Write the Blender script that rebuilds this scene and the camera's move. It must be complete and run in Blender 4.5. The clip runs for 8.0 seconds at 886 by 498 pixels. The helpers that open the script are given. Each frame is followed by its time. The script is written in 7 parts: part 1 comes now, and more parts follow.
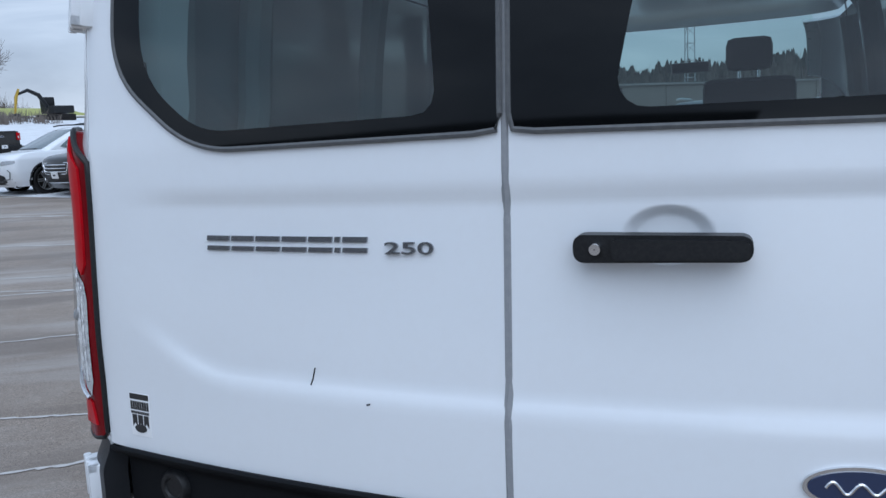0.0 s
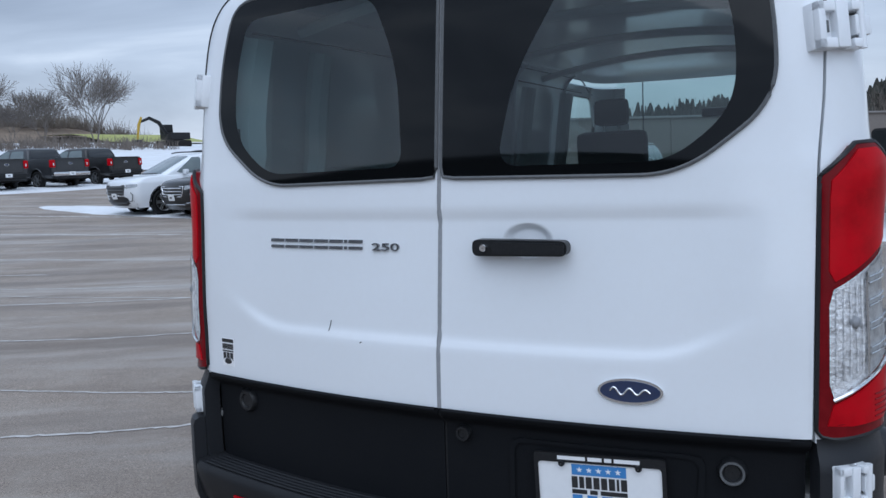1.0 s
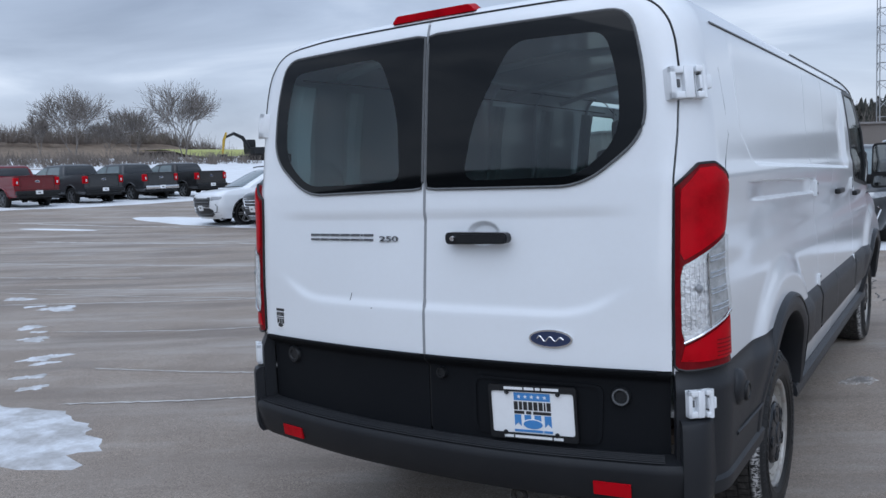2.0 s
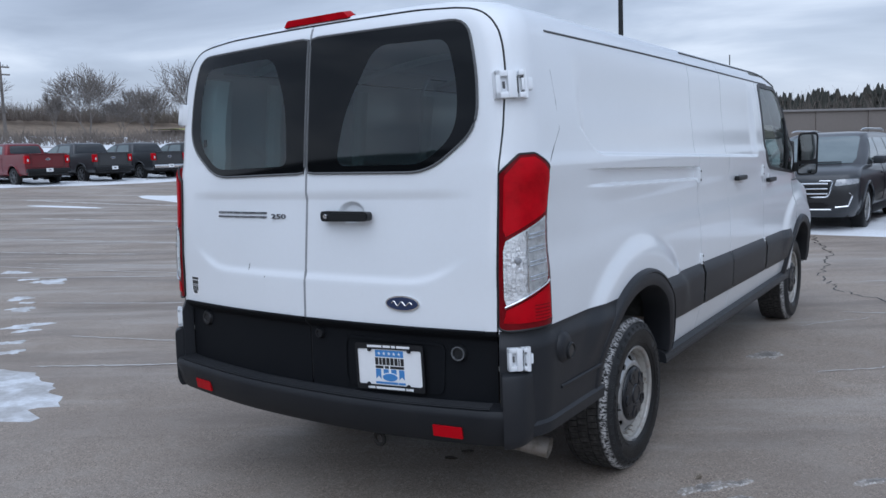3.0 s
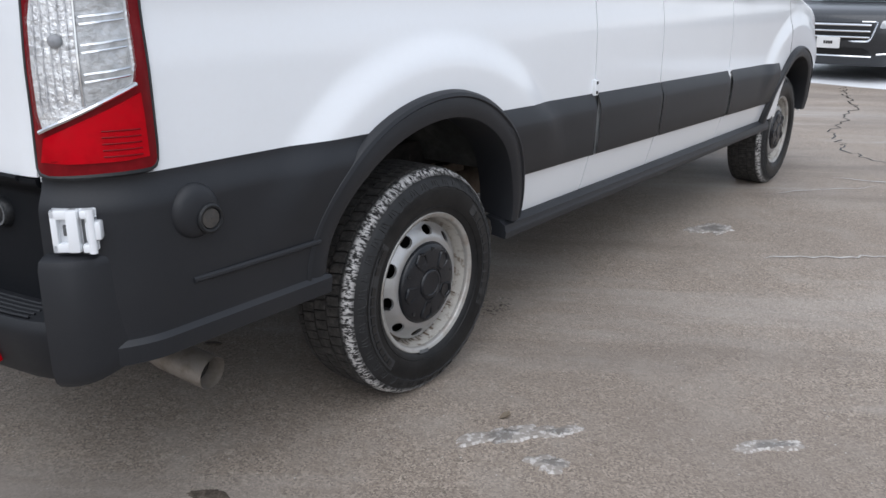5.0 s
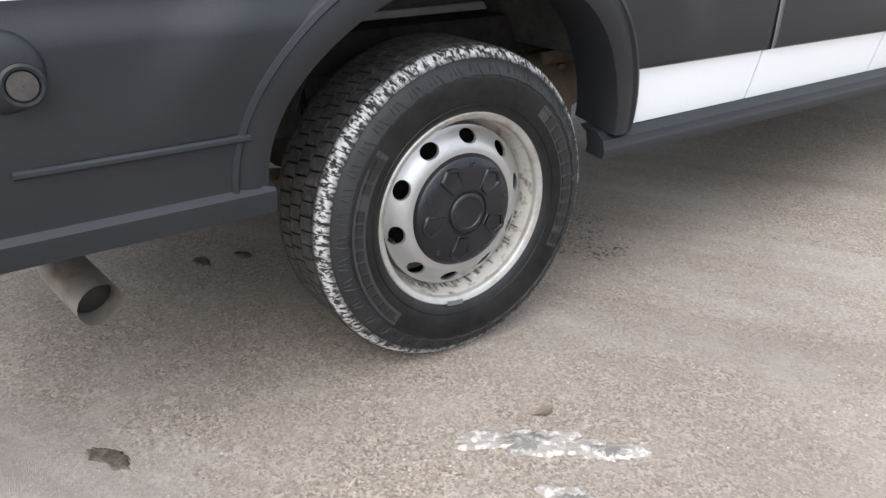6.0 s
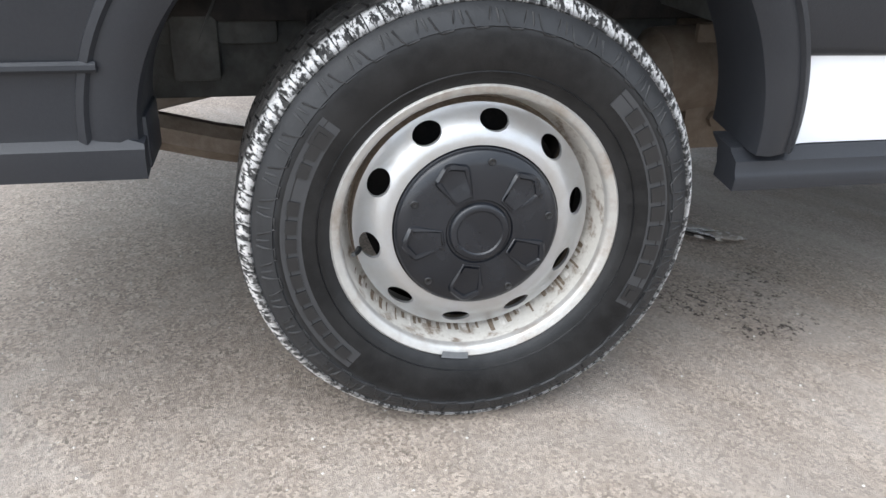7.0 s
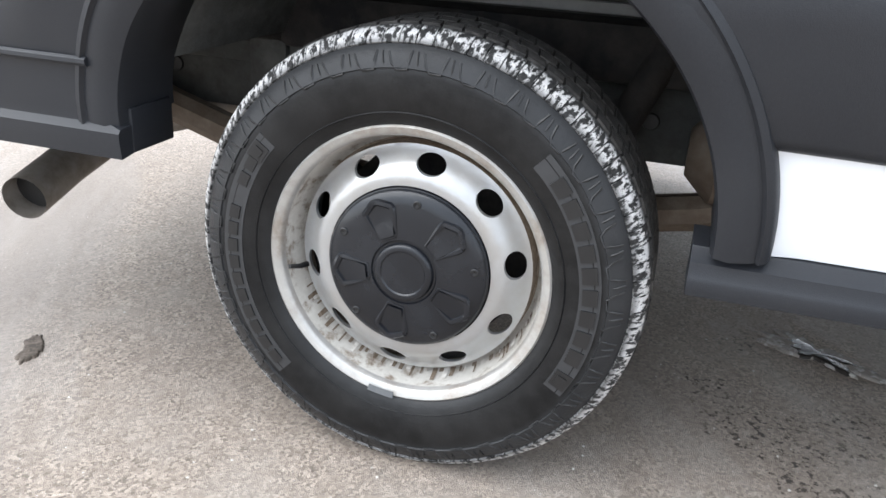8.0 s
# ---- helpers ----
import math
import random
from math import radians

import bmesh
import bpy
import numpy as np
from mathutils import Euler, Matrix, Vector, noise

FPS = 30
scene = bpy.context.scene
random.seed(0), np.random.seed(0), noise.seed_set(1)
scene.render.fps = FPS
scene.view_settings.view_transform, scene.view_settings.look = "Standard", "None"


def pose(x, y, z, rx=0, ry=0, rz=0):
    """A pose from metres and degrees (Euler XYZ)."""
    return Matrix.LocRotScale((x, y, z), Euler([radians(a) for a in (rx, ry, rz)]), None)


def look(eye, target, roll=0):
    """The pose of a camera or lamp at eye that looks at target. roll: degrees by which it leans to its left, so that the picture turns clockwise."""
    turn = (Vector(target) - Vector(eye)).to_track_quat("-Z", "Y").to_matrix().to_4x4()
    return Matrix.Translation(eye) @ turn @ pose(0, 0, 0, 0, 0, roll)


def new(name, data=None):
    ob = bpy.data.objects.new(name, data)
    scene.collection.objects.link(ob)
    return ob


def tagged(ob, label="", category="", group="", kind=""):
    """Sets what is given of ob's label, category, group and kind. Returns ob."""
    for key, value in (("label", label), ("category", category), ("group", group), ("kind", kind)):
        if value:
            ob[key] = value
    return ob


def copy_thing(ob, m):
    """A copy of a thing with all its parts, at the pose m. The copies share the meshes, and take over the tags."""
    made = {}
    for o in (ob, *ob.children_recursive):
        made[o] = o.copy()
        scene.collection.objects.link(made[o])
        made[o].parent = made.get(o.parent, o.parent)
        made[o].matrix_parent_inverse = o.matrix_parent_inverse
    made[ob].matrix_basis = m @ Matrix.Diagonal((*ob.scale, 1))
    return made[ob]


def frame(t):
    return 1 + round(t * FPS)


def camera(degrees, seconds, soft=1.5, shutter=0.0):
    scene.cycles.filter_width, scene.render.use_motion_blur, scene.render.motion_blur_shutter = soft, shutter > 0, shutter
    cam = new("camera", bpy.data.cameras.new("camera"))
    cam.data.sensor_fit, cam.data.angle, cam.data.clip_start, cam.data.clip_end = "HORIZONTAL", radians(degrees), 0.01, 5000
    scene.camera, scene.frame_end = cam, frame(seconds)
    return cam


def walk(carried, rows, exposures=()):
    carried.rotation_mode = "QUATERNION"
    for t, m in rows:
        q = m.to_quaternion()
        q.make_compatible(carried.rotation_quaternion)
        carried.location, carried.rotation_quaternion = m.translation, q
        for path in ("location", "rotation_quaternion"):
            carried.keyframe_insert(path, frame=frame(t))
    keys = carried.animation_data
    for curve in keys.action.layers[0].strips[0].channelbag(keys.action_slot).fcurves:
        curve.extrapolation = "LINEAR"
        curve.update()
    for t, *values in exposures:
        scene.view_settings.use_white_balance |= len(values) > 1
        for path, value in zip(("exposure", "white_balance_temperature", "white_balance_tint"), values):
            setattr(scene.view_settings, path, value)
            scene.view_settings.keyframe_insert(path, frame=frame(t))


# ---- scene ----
import functools

cam = camera(58.4, 8.0)
PATH = [
    (0, (0.336, -1.079, 1.459), (-0.373, 0.766, 1.153), -3.1),
    (0.5, (0.639, -1.341, 1.467), (-0.178, 0.467, 1.214), -2.6),
    (1, (0.947, -1.704, 1.494), (0.017, 0.052, 1.269), -2.5),
    (2.3, (1.807, -2.344, 1.494), (0.684, -0.7, 1.3), -2.4),
    (2.5, (1.948, -2.375, 1.495), (0.818, -0.738, 1.288), -2.1),
    (3, (2.292, -2.293, 1.491), (1.167, -0.655, 1.261), -2.2),
    (3.5, (2.443, -1.937, 1.459), (1.337, -0.293, 1.191), -1.9),
    (4, (2.507, -1.501, 1.418), (1.42, 0.144, 1.082), -1.2),
    (4.5, (2.503, -1.032, 1.348), (1.412, 0.584, 0.905), 0.2),
    (5, (2.385, -0.6, 1.21), (1.231, 0.912, 0.591), 0.6),
    (5.2, (2.349, -0.431, 1.156), (1.136, 1.008, 0.477), 0.4),
    (6.3, (2.201, 0.455, 0.953), (0.621, 1.323, 0.087), 0.4),
    (6.5, (2.138, 0.594, 0.91), (0.504, 1.346, 0.035), 0.7),
    (7, (2.02, 0.924, 0.837), (0.251, 1.294, -0.019), 1.6),
    (7.5, (1.976, 1.216, 0.783), (0.155, 1.178, -0.043), 3.5),
    (8, (1.989, 1.549, 0.846), (0.214, 1.047, 0.074), 3.7),
]
EXPOSURES = [(0, -0.02, 5500, 8), (2.5, -0.04, 5700, 10), (3.5, -0.03, 5600, 10), (4.5, 0.13, 5550, 10), (5, 0.52, 6400, 11), (5.2, 0.72, 6600, 11), (6.3, 1.72, 6600, 9.5), (7, 1.92, 6450, 9), (7.5, 1.95, 6450, 9), (8, 1.97, 6450, 9)]
walk(cam, [(t, look(eye, target, roll)) for t, eye, target, roll in PATH], EXPOSURES)
# world: overcast winter sky
world = bpy.data.worlds.new("overcast_sky")
scene.world = world
world.use_nodes = True
wn, wl = world.node_tree.nodes, world.node_tree.links
wn.clear()
SUN_DIR = (54.0, 155.0)  # elevation, azimuth from +y clockwise


def node(tree, kind, **values):
    n = tree.nodes.new(kind)
    for key, value in values.items():
        n.inputs[key.replace("_", " ")].default_value = value
    return n


def ramp(tree, fac, stops):
    r = tree.nodes.new("ShaderNodeValToRGB")
    while len(r.color_ramp.elements) < len(stops):
        r.color_ramp.elements.new(0.5)
    for e, (p, c) in zip(r.color_ramp.elements, stops):
        e.position, e.color = p, (*c, 1.0) if len(c) == 3 else c
    tree.links.new(fac, r.inputs["Fac"])
    return r.outputs["Color"]


def mixed(tree, fac, a, b, kind="MIX"):
    m = tree.nodes.new("ShaderNodeMix")
    m.data_type, m.blend_type = "RGBA", kind
    for socket, value in ((m.inputs[0], fac), (m.inputs[6], a), (m.inputs[7], b)):
        if isinstance(value, bpy.types.NodeSocket):
            tree.links.new(value, socket)
        elif isinstance(value, (int, float)):
            socket.default_value = value
        else:
            socket.default_value = (*value, 1.0)
    return m.outputs[2]


def build_sky():
    tree = world.node_tree
    sky = wn.new("ShaderNodeTexSky")
    sky.sky_type, sky.sun_disc = "NISHITA", False
    sky.sun_elevation, sky.sun_rotation = radians(SUN_DIR[0]), radians(SUN_DIR[1])
    coords = wn.new("ShaderNodeTexCoord")
    flat = wn.new("ShaderNodeMapping")
    flat.inputs["Scale"].default_value = (1.0, 1.0, 4.2)
    wl.new(coords.outputs["Generated"], flat.inputs["Vector"])
    clouds = node(tree, "ShaderNodeTexNoise", Scale=2.3, Detail=9.0, Roughness=0.52, Distortion=0.4)
    wl.new(flat.outputs["Vector"], clouds.inputs["Vector"])
    cover = ramp(tree, clouds.outputs["Fac"], [(0.32, (0.37, 0.41, 0.48)), (0.50, (0.53, 0.58, 0.66)), (0.60, (0.70, 0.745, 0.81)), (0.72, (0.88, 0.90, 0.94))])
    split = wn.new("ShaderNodeSeparateXYZ")
    wl.new(coords.outputs["Generated"], split.inputs["Vector"])
    low = ramp(tree, split.outputs["Z"], [(0.0, (1.55, 1.42, 1.28)), (0.10, (1.24, 1.19, 1.12)), (0.26, (0.95, 0.96, 0.97)), (1.0, (1.35, 1.35, 1.35))])
    cover = mixed(tree, 1.0, cover, low, "MULTIPLY")
    # the cloud is brighter round the veiled sun
    toward = wn.new("ShaderNodeVectorMath")
    toward.operation = "DOT_PRODUCT"
    a, e = radians(SUN_DIR[1]), radians(SUN_DIR[0])
    toward.inputs[1].default_value = (math.sin(a) * math.cos(e), math.cos(a) * math.cos(e), math.sin(e))
    wl.new(coords.outputs["Generated"], toward.inputs[0])
    glow = ramp(tree, toward.outputs["Value"], [(0.38, (1, 1, 1)), (0.55, (1.18, 1.17, 1.16)), (0.72, (1.38, 1.37, 1.35)), (1.0, (1.65, 1.63, 1.60))])
    cover = mixed(tree, 1.0, cover, glow, "MULTIPLY")
    clear = mixed(tree, 1.0, sky.outputs["Color"], (0.10, 0.10, 0.10), "MULTIPLY")
    total = mixed(tree, 0.9, clear, cover)
    back = node(tree, "ShaderNodeBackground", Strength=1.0)
    wl.new(total, back.inputs["Color"])
    out = wn.new("ShaderNodeOutputWorld")
    wl.new(back.outputs["Background"], out.inputs["Surface"])


build_sky()
sun = new("sun", bpy.data.lights.new("sun", "SUN"))
sun.data.energy, sun.data.angle, sun.data.color = 0.95, radians(70), (1.0, 0.975, 0.95)
az, el = radians(SUN_DIR[1]), radians(SUN_DIR[0])
sun.matrix_world = look((math.sin(az) * math.cos(el) * 50, math.cos(az) * math.cos(el) * 50, math.sin(el) * 50), (0, 0, 0))


# materials
def material(name, base, rough=0.5, metal=0.0, coat=0.0, spec=0.5, grain=None, stain=None, bump=None, transmission=0.0, random=0.0):
    """grain, stain: (scale, colour, amount) noise over the base colour; bump: (scale, strength)."""
    m = bpy.data.materials.new(name)
    m.use_nodes = True
    tree = m.node_tree
    b = tree.nodes["Principled BSDF"]
    b.inputs["Roughness"].default_value, b.inputs["Metallic"].default_value = rough, metal
    b.inputs["Coat Weight"].default_value, b.inputs["Coat Roughness"].default_value = coat, 0.04
    b.inputs["Specular IOR Level"].default_value = spec
    b.inputs["Transmission Weight"].default_value = transmission
    coords = tree.nodes.new("ShaderNodeTexCoord")
    colour = None
    for layer in (stain, grain):
        if layer:
            scale, tone, amount, *ends = layer
            lo, hi = ends or (0.42, 0.68)
            n = node(tree, "ShaderNodeTexNoise", Scale=scale, Detail=6.0, Roughness=0.62)
            tree.links.new(coords.outputs["Object"], n.inputs["Vector"])
            fac = ramp(tree, n.outputs["Fac"], [(lo, (0, 0, 0)), (hi, (amount,) * 3)])
            colour = mixed(tree, fac, colour if colour is not None else base, tone)
    if random:
        info = tree.nodes.new("ShaderNodeObjectInfo")
        fac = node(tree, "ShaderNodeMath")
        fac.operation = "MULTIPLY"
        tree.links.new(info.outputs["Random"], fac.inputs[0])
        fac.inputs[1].default_value = random
        colour = mixed(tree, fac.outputs[0], colour if colour is not None else base, tuple(c * 0.5 for c in base))
    if colour is None:
        b.inputs["Base Color"].default_value = (*base, 1.0)
    else:
        tree.links.new(colour, b.inputs["Base Color"])
    if bump:
        n = node(tree, "ShaderNodeTexNoise", Scale=bump[0], Detail=4.0, Roughness=0.6)
        tree.links.new(coords.outputs["Object"], n.inputs["Vector"])
        bp = node(tree, "ShaderNodeBump", Strength=bump[1], Distance=0.01)
        tree.links.new(n.outputs["Fac"], bp.inputs["Height"])
        tree.links.new(bp.outputs["Normal"], b.inputs["Normal"])
    return m


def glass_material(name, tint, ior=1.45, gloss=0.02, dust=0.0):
    """A thin pane: tinted see-through with a Fresnel mirror on top and, where asked, a painted milky haze."""
    m = bpy.data.materials.new(name)
    m.use_nodes = True
    tree = m.node_tree
    tree.nodes.remove(tree.nodes["Principled BSDF"])
    clear = node(tree, "ShaderNodeBsdfTransparent", Color=(*tint, 1.0))
    shine = node(tree, "ShaderNodeBsdfGlossy", Roughness=gloss)
    # the gloss grows towards a flat angle, alike from both sides of the pane
    facing = node(tree, "ShaderNodeLayerWeight", Blend=0.5)
    steep, level = tree.nodes.new("ShaderNodeMath"), tree.nodes.new("ShaderNodeMapRange")
    steep.operation = "POWER"
    steep.inputs[1].default_value = 5.0
    tree.links.new(facing.outputs["Facing"], steep.inputs[0])
    tree.links.new(steep.outputs[0], level.inputs["Value"])
    level.inputs["To Min"].default_value = ((ior - 1) / (ior + 1)) ** 2
    mix = tree.nodes.new("ShaderNodeMixShader")
    tree.links.new(level.outputs["Result"], mix.inputs["Fac"])
    body = clear.outputs["BSDF"]
    # a pale diffuse layer paints in the milky haze that brightens the pane
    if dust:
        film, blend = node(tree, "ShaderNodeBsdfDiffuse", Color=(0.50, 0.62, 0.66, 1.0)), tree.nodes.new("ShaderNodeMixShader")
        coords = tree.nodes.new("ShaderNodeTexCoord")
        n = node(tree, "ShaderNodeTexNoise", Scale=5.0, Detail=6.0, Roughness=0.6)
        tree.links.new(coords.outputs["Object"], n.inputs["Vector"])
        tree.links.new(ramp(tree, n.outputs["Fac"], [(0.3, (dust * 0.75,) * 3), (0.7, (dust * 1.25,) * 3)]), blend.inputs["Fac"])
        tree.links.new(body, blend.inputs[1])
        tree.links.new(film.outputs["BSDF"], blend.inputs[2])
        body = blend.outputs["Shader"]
    tree.links.new(body, mix.inputs[1])
    tree.links.new(shine.outputs["BSDF"], mix.inputs[2])
    tree.links.new(mix.outputs["Shader"], tree.nodes["Material Output"].inputs["Surface"])
    return m


WHITE = material("white_paint", (0.765, 0.79, 0.818), 0.32, coat=0.9, stain=(1.7, (0.685, 0.71, 0.735), 0.25), grain=(60, (0.72, 0.72, 0.72), 0.12))
WHITE.node_tree.nodes["Principled BSDF"].inputs["Coat Roughness"].default_value = 0.11
CLAD = material("grey_plastic", (0.0155, 0.0170, 0.0205), 0.42, spec=0.30, grain=(220, (0.021, 0.0225, 0.026), 0.5), stain=(5, (0.026, 0.026, 0.028), 0.35), bump=(500, 0.12))
TRIM = material("black_grained_plastic", (0.006, 0.007, 0.009), 0.65, spec=0.12, grain=(240, (0.011, 0.012, 0.014), 0.5), stain=(4, (0.011, 0.011, 0.012), 0.3), bump=(500, 0.12))
BUMPER = material("black_bumper_plastic", (0.010, 0.011, 0.0135), 0.52, spec=0.26, grain=(240, (0.015, 0.016, 0.0185), 0.5), stain=(4, (0.024, 0.024, 0.025), 0.4), bump=(500, 0.12))
BADGE = material("smoked_chrome", (0.33, 0.34, 0.36), 0.25, metal=0.9, grain=(60, (0.2, 0.2, 0.21), 0.4))
DARK = material("black_plastic", (0.009, 0.010, 0.012), 0.42, spec=0.35, grain=(180, (0.03, 0.03, 0.03), 0.4), bump=(400, 0.08))
FRIT = material("black_glass_band", (0.003, 0.0035, 0.004), 0.04, spec=0.24, grain=(4, (0.005, 0.005, 0.006), 0.3))
SEAL = material("grey_rubber_seal", (0.09, 0.095, 0.10), 0.6, grain=(90, (0.16, 0.16, 0.16), 0.4))
UNDER = material("underbody_steel", (0.010, 0.010, 0.011), 0.8, spec=0.2, grain=(24, (0.03, 0.027, 0.024), 0.6), stain=(6, (0.06, 0.05, 0.04), 0.35), bump=(60, 0.3))
RUST = material("brown_primer", (0.10, 0.075, 0.055), 0.7, grain=(30, (0.17, 0.14, 0.11), 0.6), bump=(80, 0.2))
CHROME = material("chrome", (0.75, 0.76, 0.78), 0.12, metal=1.0, grain=(30, (0.55, 0.55, 0.56), 0.3))
STEEL = material("silver_wheel_paint", (0.40, 0.405, 0.41), 0.34, metal=0.65, grain=(70, (0.36, 0.35, 0.33), 0.35), stain=(14, (0.33, 0.30, 0.26), 0.45), bump=(120, 0.05))
RUBBER = material("tyre_rubber", (0.006, 0.0062, 0.007), 0.36, spec=0.2, grain=(40, (0.012, 0.012, 0.012), 0.5), stain=(9, (0.016, 0.0155, 0.015), 0.5), bump=(200, 0.1))
PIPE = material("exhaust_steel", (0.34, 0.31, 0.28), 0.5, metal=0.6, grain=(26, (0.16, 0.13, 0.10), 0.7), stain=(8, (0.22, 0.18, 0.14), 0.6))
RED_BACK = material("red_reflector", (0.46, 0.001, 0.008), 0.3, spec=0.06, coat=0.06, stain=(9, (0.22, 0.001, 0.004), 0.65, 0.45, 0.66), grain=(60, (0.42, 0.006, 0.01), 0.5))
RED_DARK = material("dark_red_reflector", (0.14, 0.003, 0.006), 0.2, spec=0.15, coat=0.0, grain=(40, (0.20, 0.006, 0.010), 0.5))
CLEAR = glass_material("clear_lens", (0.94, 0.95, 0.95), 1.45)
SILVER = material("silver_reflector", (0.90, 0.90, 0.91), 0.20, metal=0.55, stain=(45, (0.30, 0.30, 0.31), 0.55, 0.52, 0.62), grain=(90, (0.60, 0.60, 0.62), 0.6), bump=(70, 0.7))
LENS_GREY = material("grey_lens_panel", (0.58, 0.59, 0.60), 0.22, metal=0.5, stain=(40, (0.24, 0.245, 0.25), 0.7), grain=(90, (0.6, 0.6, 0.62), 0.5), bump=(50, 0.4))
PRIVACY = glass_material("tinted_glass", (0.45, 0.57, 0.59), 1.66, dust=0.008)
GREEN_GLASS = glass_material("green_glass", (0.84, 0.92, 0.89), 1.5)
DARK_GLASS = material("dark_car_glass", (0.012, 0.014, 0.016), 0.05, coat=0.8, grain=(1.5, (0.03, 0.034, 0.036), 0.5))
LINER = material("painted_inner_wall", (0.72, 0.78, 0.78), 0.55, grain=(8, (0.58, 0.64, 0.64), 0.4))
FABRIC = material("black_seat_fabric", (0.022, 0.023, 0.025), 0.9, grain=(300, (0.05, 0.05, 0.052), 0.5), bump=(600, 0.2))
PLATE_WHITE = material("white_plate", (0.80, 0.81, 0.82), 0.35, grain=(60, (0.70, 0.71, 0.72), 0.2))
BLUE = material("blue_print", (0.06, 0.22, 0.52), 0.35, grain=(80, (0.10, 0.28, 0.56), 0.3))
NAVY = material("navy_enamel", (0.012, 0.025, 0.075), 0.15, coat=0.8, grain=(60, (0.02, 0.035, 0.09), 0.3))
BLACK_PRINT = material("black_print", (0.02, 0.02, 0.022), 0.4, grain=(90, (0.05, 0.05, 0.05), 0.3))
SNOW = material("old_snow", (0.74, 0.76, 0.79), 0.75, stain=(0.9, (0.55, 0.55, 0.54), 0.6), grain=(14, (0.62, 0.63, 0.64), 0.6), bump=(9, 0.8))
SEAL_PALE = material("pale_rubber_seal", (0.24, 0.25, 0.265), 0.6, grain=(90, (0.33, 0.33, 0.34), 0.4))
MIRROR = material("mirror_glass", (0.30, 0.32, 0.33), 0.05, metal=1.0, grain=(6, (0.24, 0.26, 0.27), 0.4))
LETTER = material("tyre_lettering", (0.005, 0.005, 0.0055), 0.45, grain=(60, (0.012, 0.012, 0.012), 0.4))
BAND = material("tyre_letter_band", (0.024, 0.0248, 0.0265), 0.55, grain=(60, (0.018, 0.018, 0.019), 0.5))


# mesh helpers
def mesh_part(name, verts, faces, mat, parent=None, label="", smooth=True, sharp=38, mats=None, index=None):
    me = bpy.data.meshes.new(name)
    me.from_pydata([tuple(v) for v in verts], [], [tuple(f) for f in faces])
    me.update()
    bm = bmesh.new()
    bm.from_mesh(me)
    bmesh.ops.recalc_face_normals(bm, faces=bm.faces)
    bm.to_mesh(me)
    bm.free()
    if smooth:
        me.shade_smooth()
        me.set_sharp_from_angle(angle=radians(sharp))
    for one in mats or [mat]:
        me.materials.append(one)
    if index is not None:
        me.polygons.foreach_set("material_index", index)
    ob = new(name, me)
    if parent is not None:
        ob.parent = parent
    if label:
        tagged(ob, label)
    return ob


def thing(name, m, label, category, group="", kind=""):
    ob = new(name)
    ob.matrix_basis = m
    ob.empty_display_size = 0.1
    return tagged(ob, label, category, group, kind)


def grid_faces(rows, cols, skip=None, closed=False, base=0):
    faces = []
    for i in range(rows - 1):
        for j in range(cols if closed else cols - 1):
            if skip and skip(i, j):
                continue
            k = (j + 1) % cols
            faces.append((base + i * cols + j, base + i * cols + k, base + (i + 1) * cols + k, base + (i + 1) * cols + j))
    return faces


def box_data(x0, x1, y0, y1, z0, z1, bevel=0.0):
    """Vertices and faces of a box, with bevelled edges where asked."""
    bm = bmesh.new()
    bmesh.ops.create_cube(bm, size=1.0, matrix=Matrix.Translation(((x0 + x1) / 2, (y0 + y1) / 2, (z0 + z1) / 2)) @ Matrix.Diagonal((x1 - x0, y1 - y0, z1 - z0, 1)))
    if bevel:
        bmesh.ops.bevel(bm, geom=bm.edges[:], offset=bevel, segments=2, affect="EDGES", profile=0.6)
    bm.verts.index_update()
    data = [v.co.copy() for v in bm.verts], [[v.index for v in f.verts] for f in bm.faces]
    bm.free()
    return data


def joined(*pieces):
    verts, faces = [], []
    for v, f in pieces:
        n = len(verts)
        verts += list(v)
        faces += [[i + n for i in one] for one in f]
    return verts, faces


def moved(data, m):
    return [m @ Vector(v) for v in data[0]], data[1]


def box(name, x0, x1, y0, y1, z0, z1, mat, parent=None, bevel=0.006, label=""):
    return mesh_part(name, *box_data(x0, x1, y0, y1, z0, z1, bevel), mat, parent, label)


def lathe_data(profile, n=48, axis="x"):
    """Turns (radius, along) pairs round the x axis (or y or z)."""
    verts = []
    for r, a in profile:
        for k in range(n):
            c, s = math.cos(2 * math.pi * k / n) * r, math.sin(2 * math.pi * k / n) * r
            verts.append({"x": (a, c, s), "y": (c, a, s), "z": (c, s, a)}[axis])
    return verts, grid_faces(len(profile), n, closed=True)


def tube_data(points, radius, n=10, closed=False):
    pts = [Vector(p) for p in points]
    verts, m = [], len(pts)
    for i, p in enumerate(pts):
        a, b = (pts[i - 1], pts[(i + 1) % m]) if closed else (pts[max(i - 1, 0)], pts[min(i + 1, m - 1)])
        d = (b - a).normalized()
        u = d.cross(Vector((0.31, 0.2, 0.93))).normalized()
        w = d.cross(u)
        r = radius[i] if isinstance(radius, (list, tuple)) else radius
        verts += [p + r * (math.cos(2 * math.pi * k / n) * u + math.sin(2 * math.pi * k / n) * w) for k in range(n)]
    faces = grid_faces(m, n, closed=True)
    if closed:
        faces += [((m - 1) * n + k, (m - 1) * n + (k + 1) % n, (k + 1) % n, k) for k in range(n)]
    else:
        faces += [tuple(range(n)), tuple(range((m - 1) * n, m * n))]
    return verts, faces


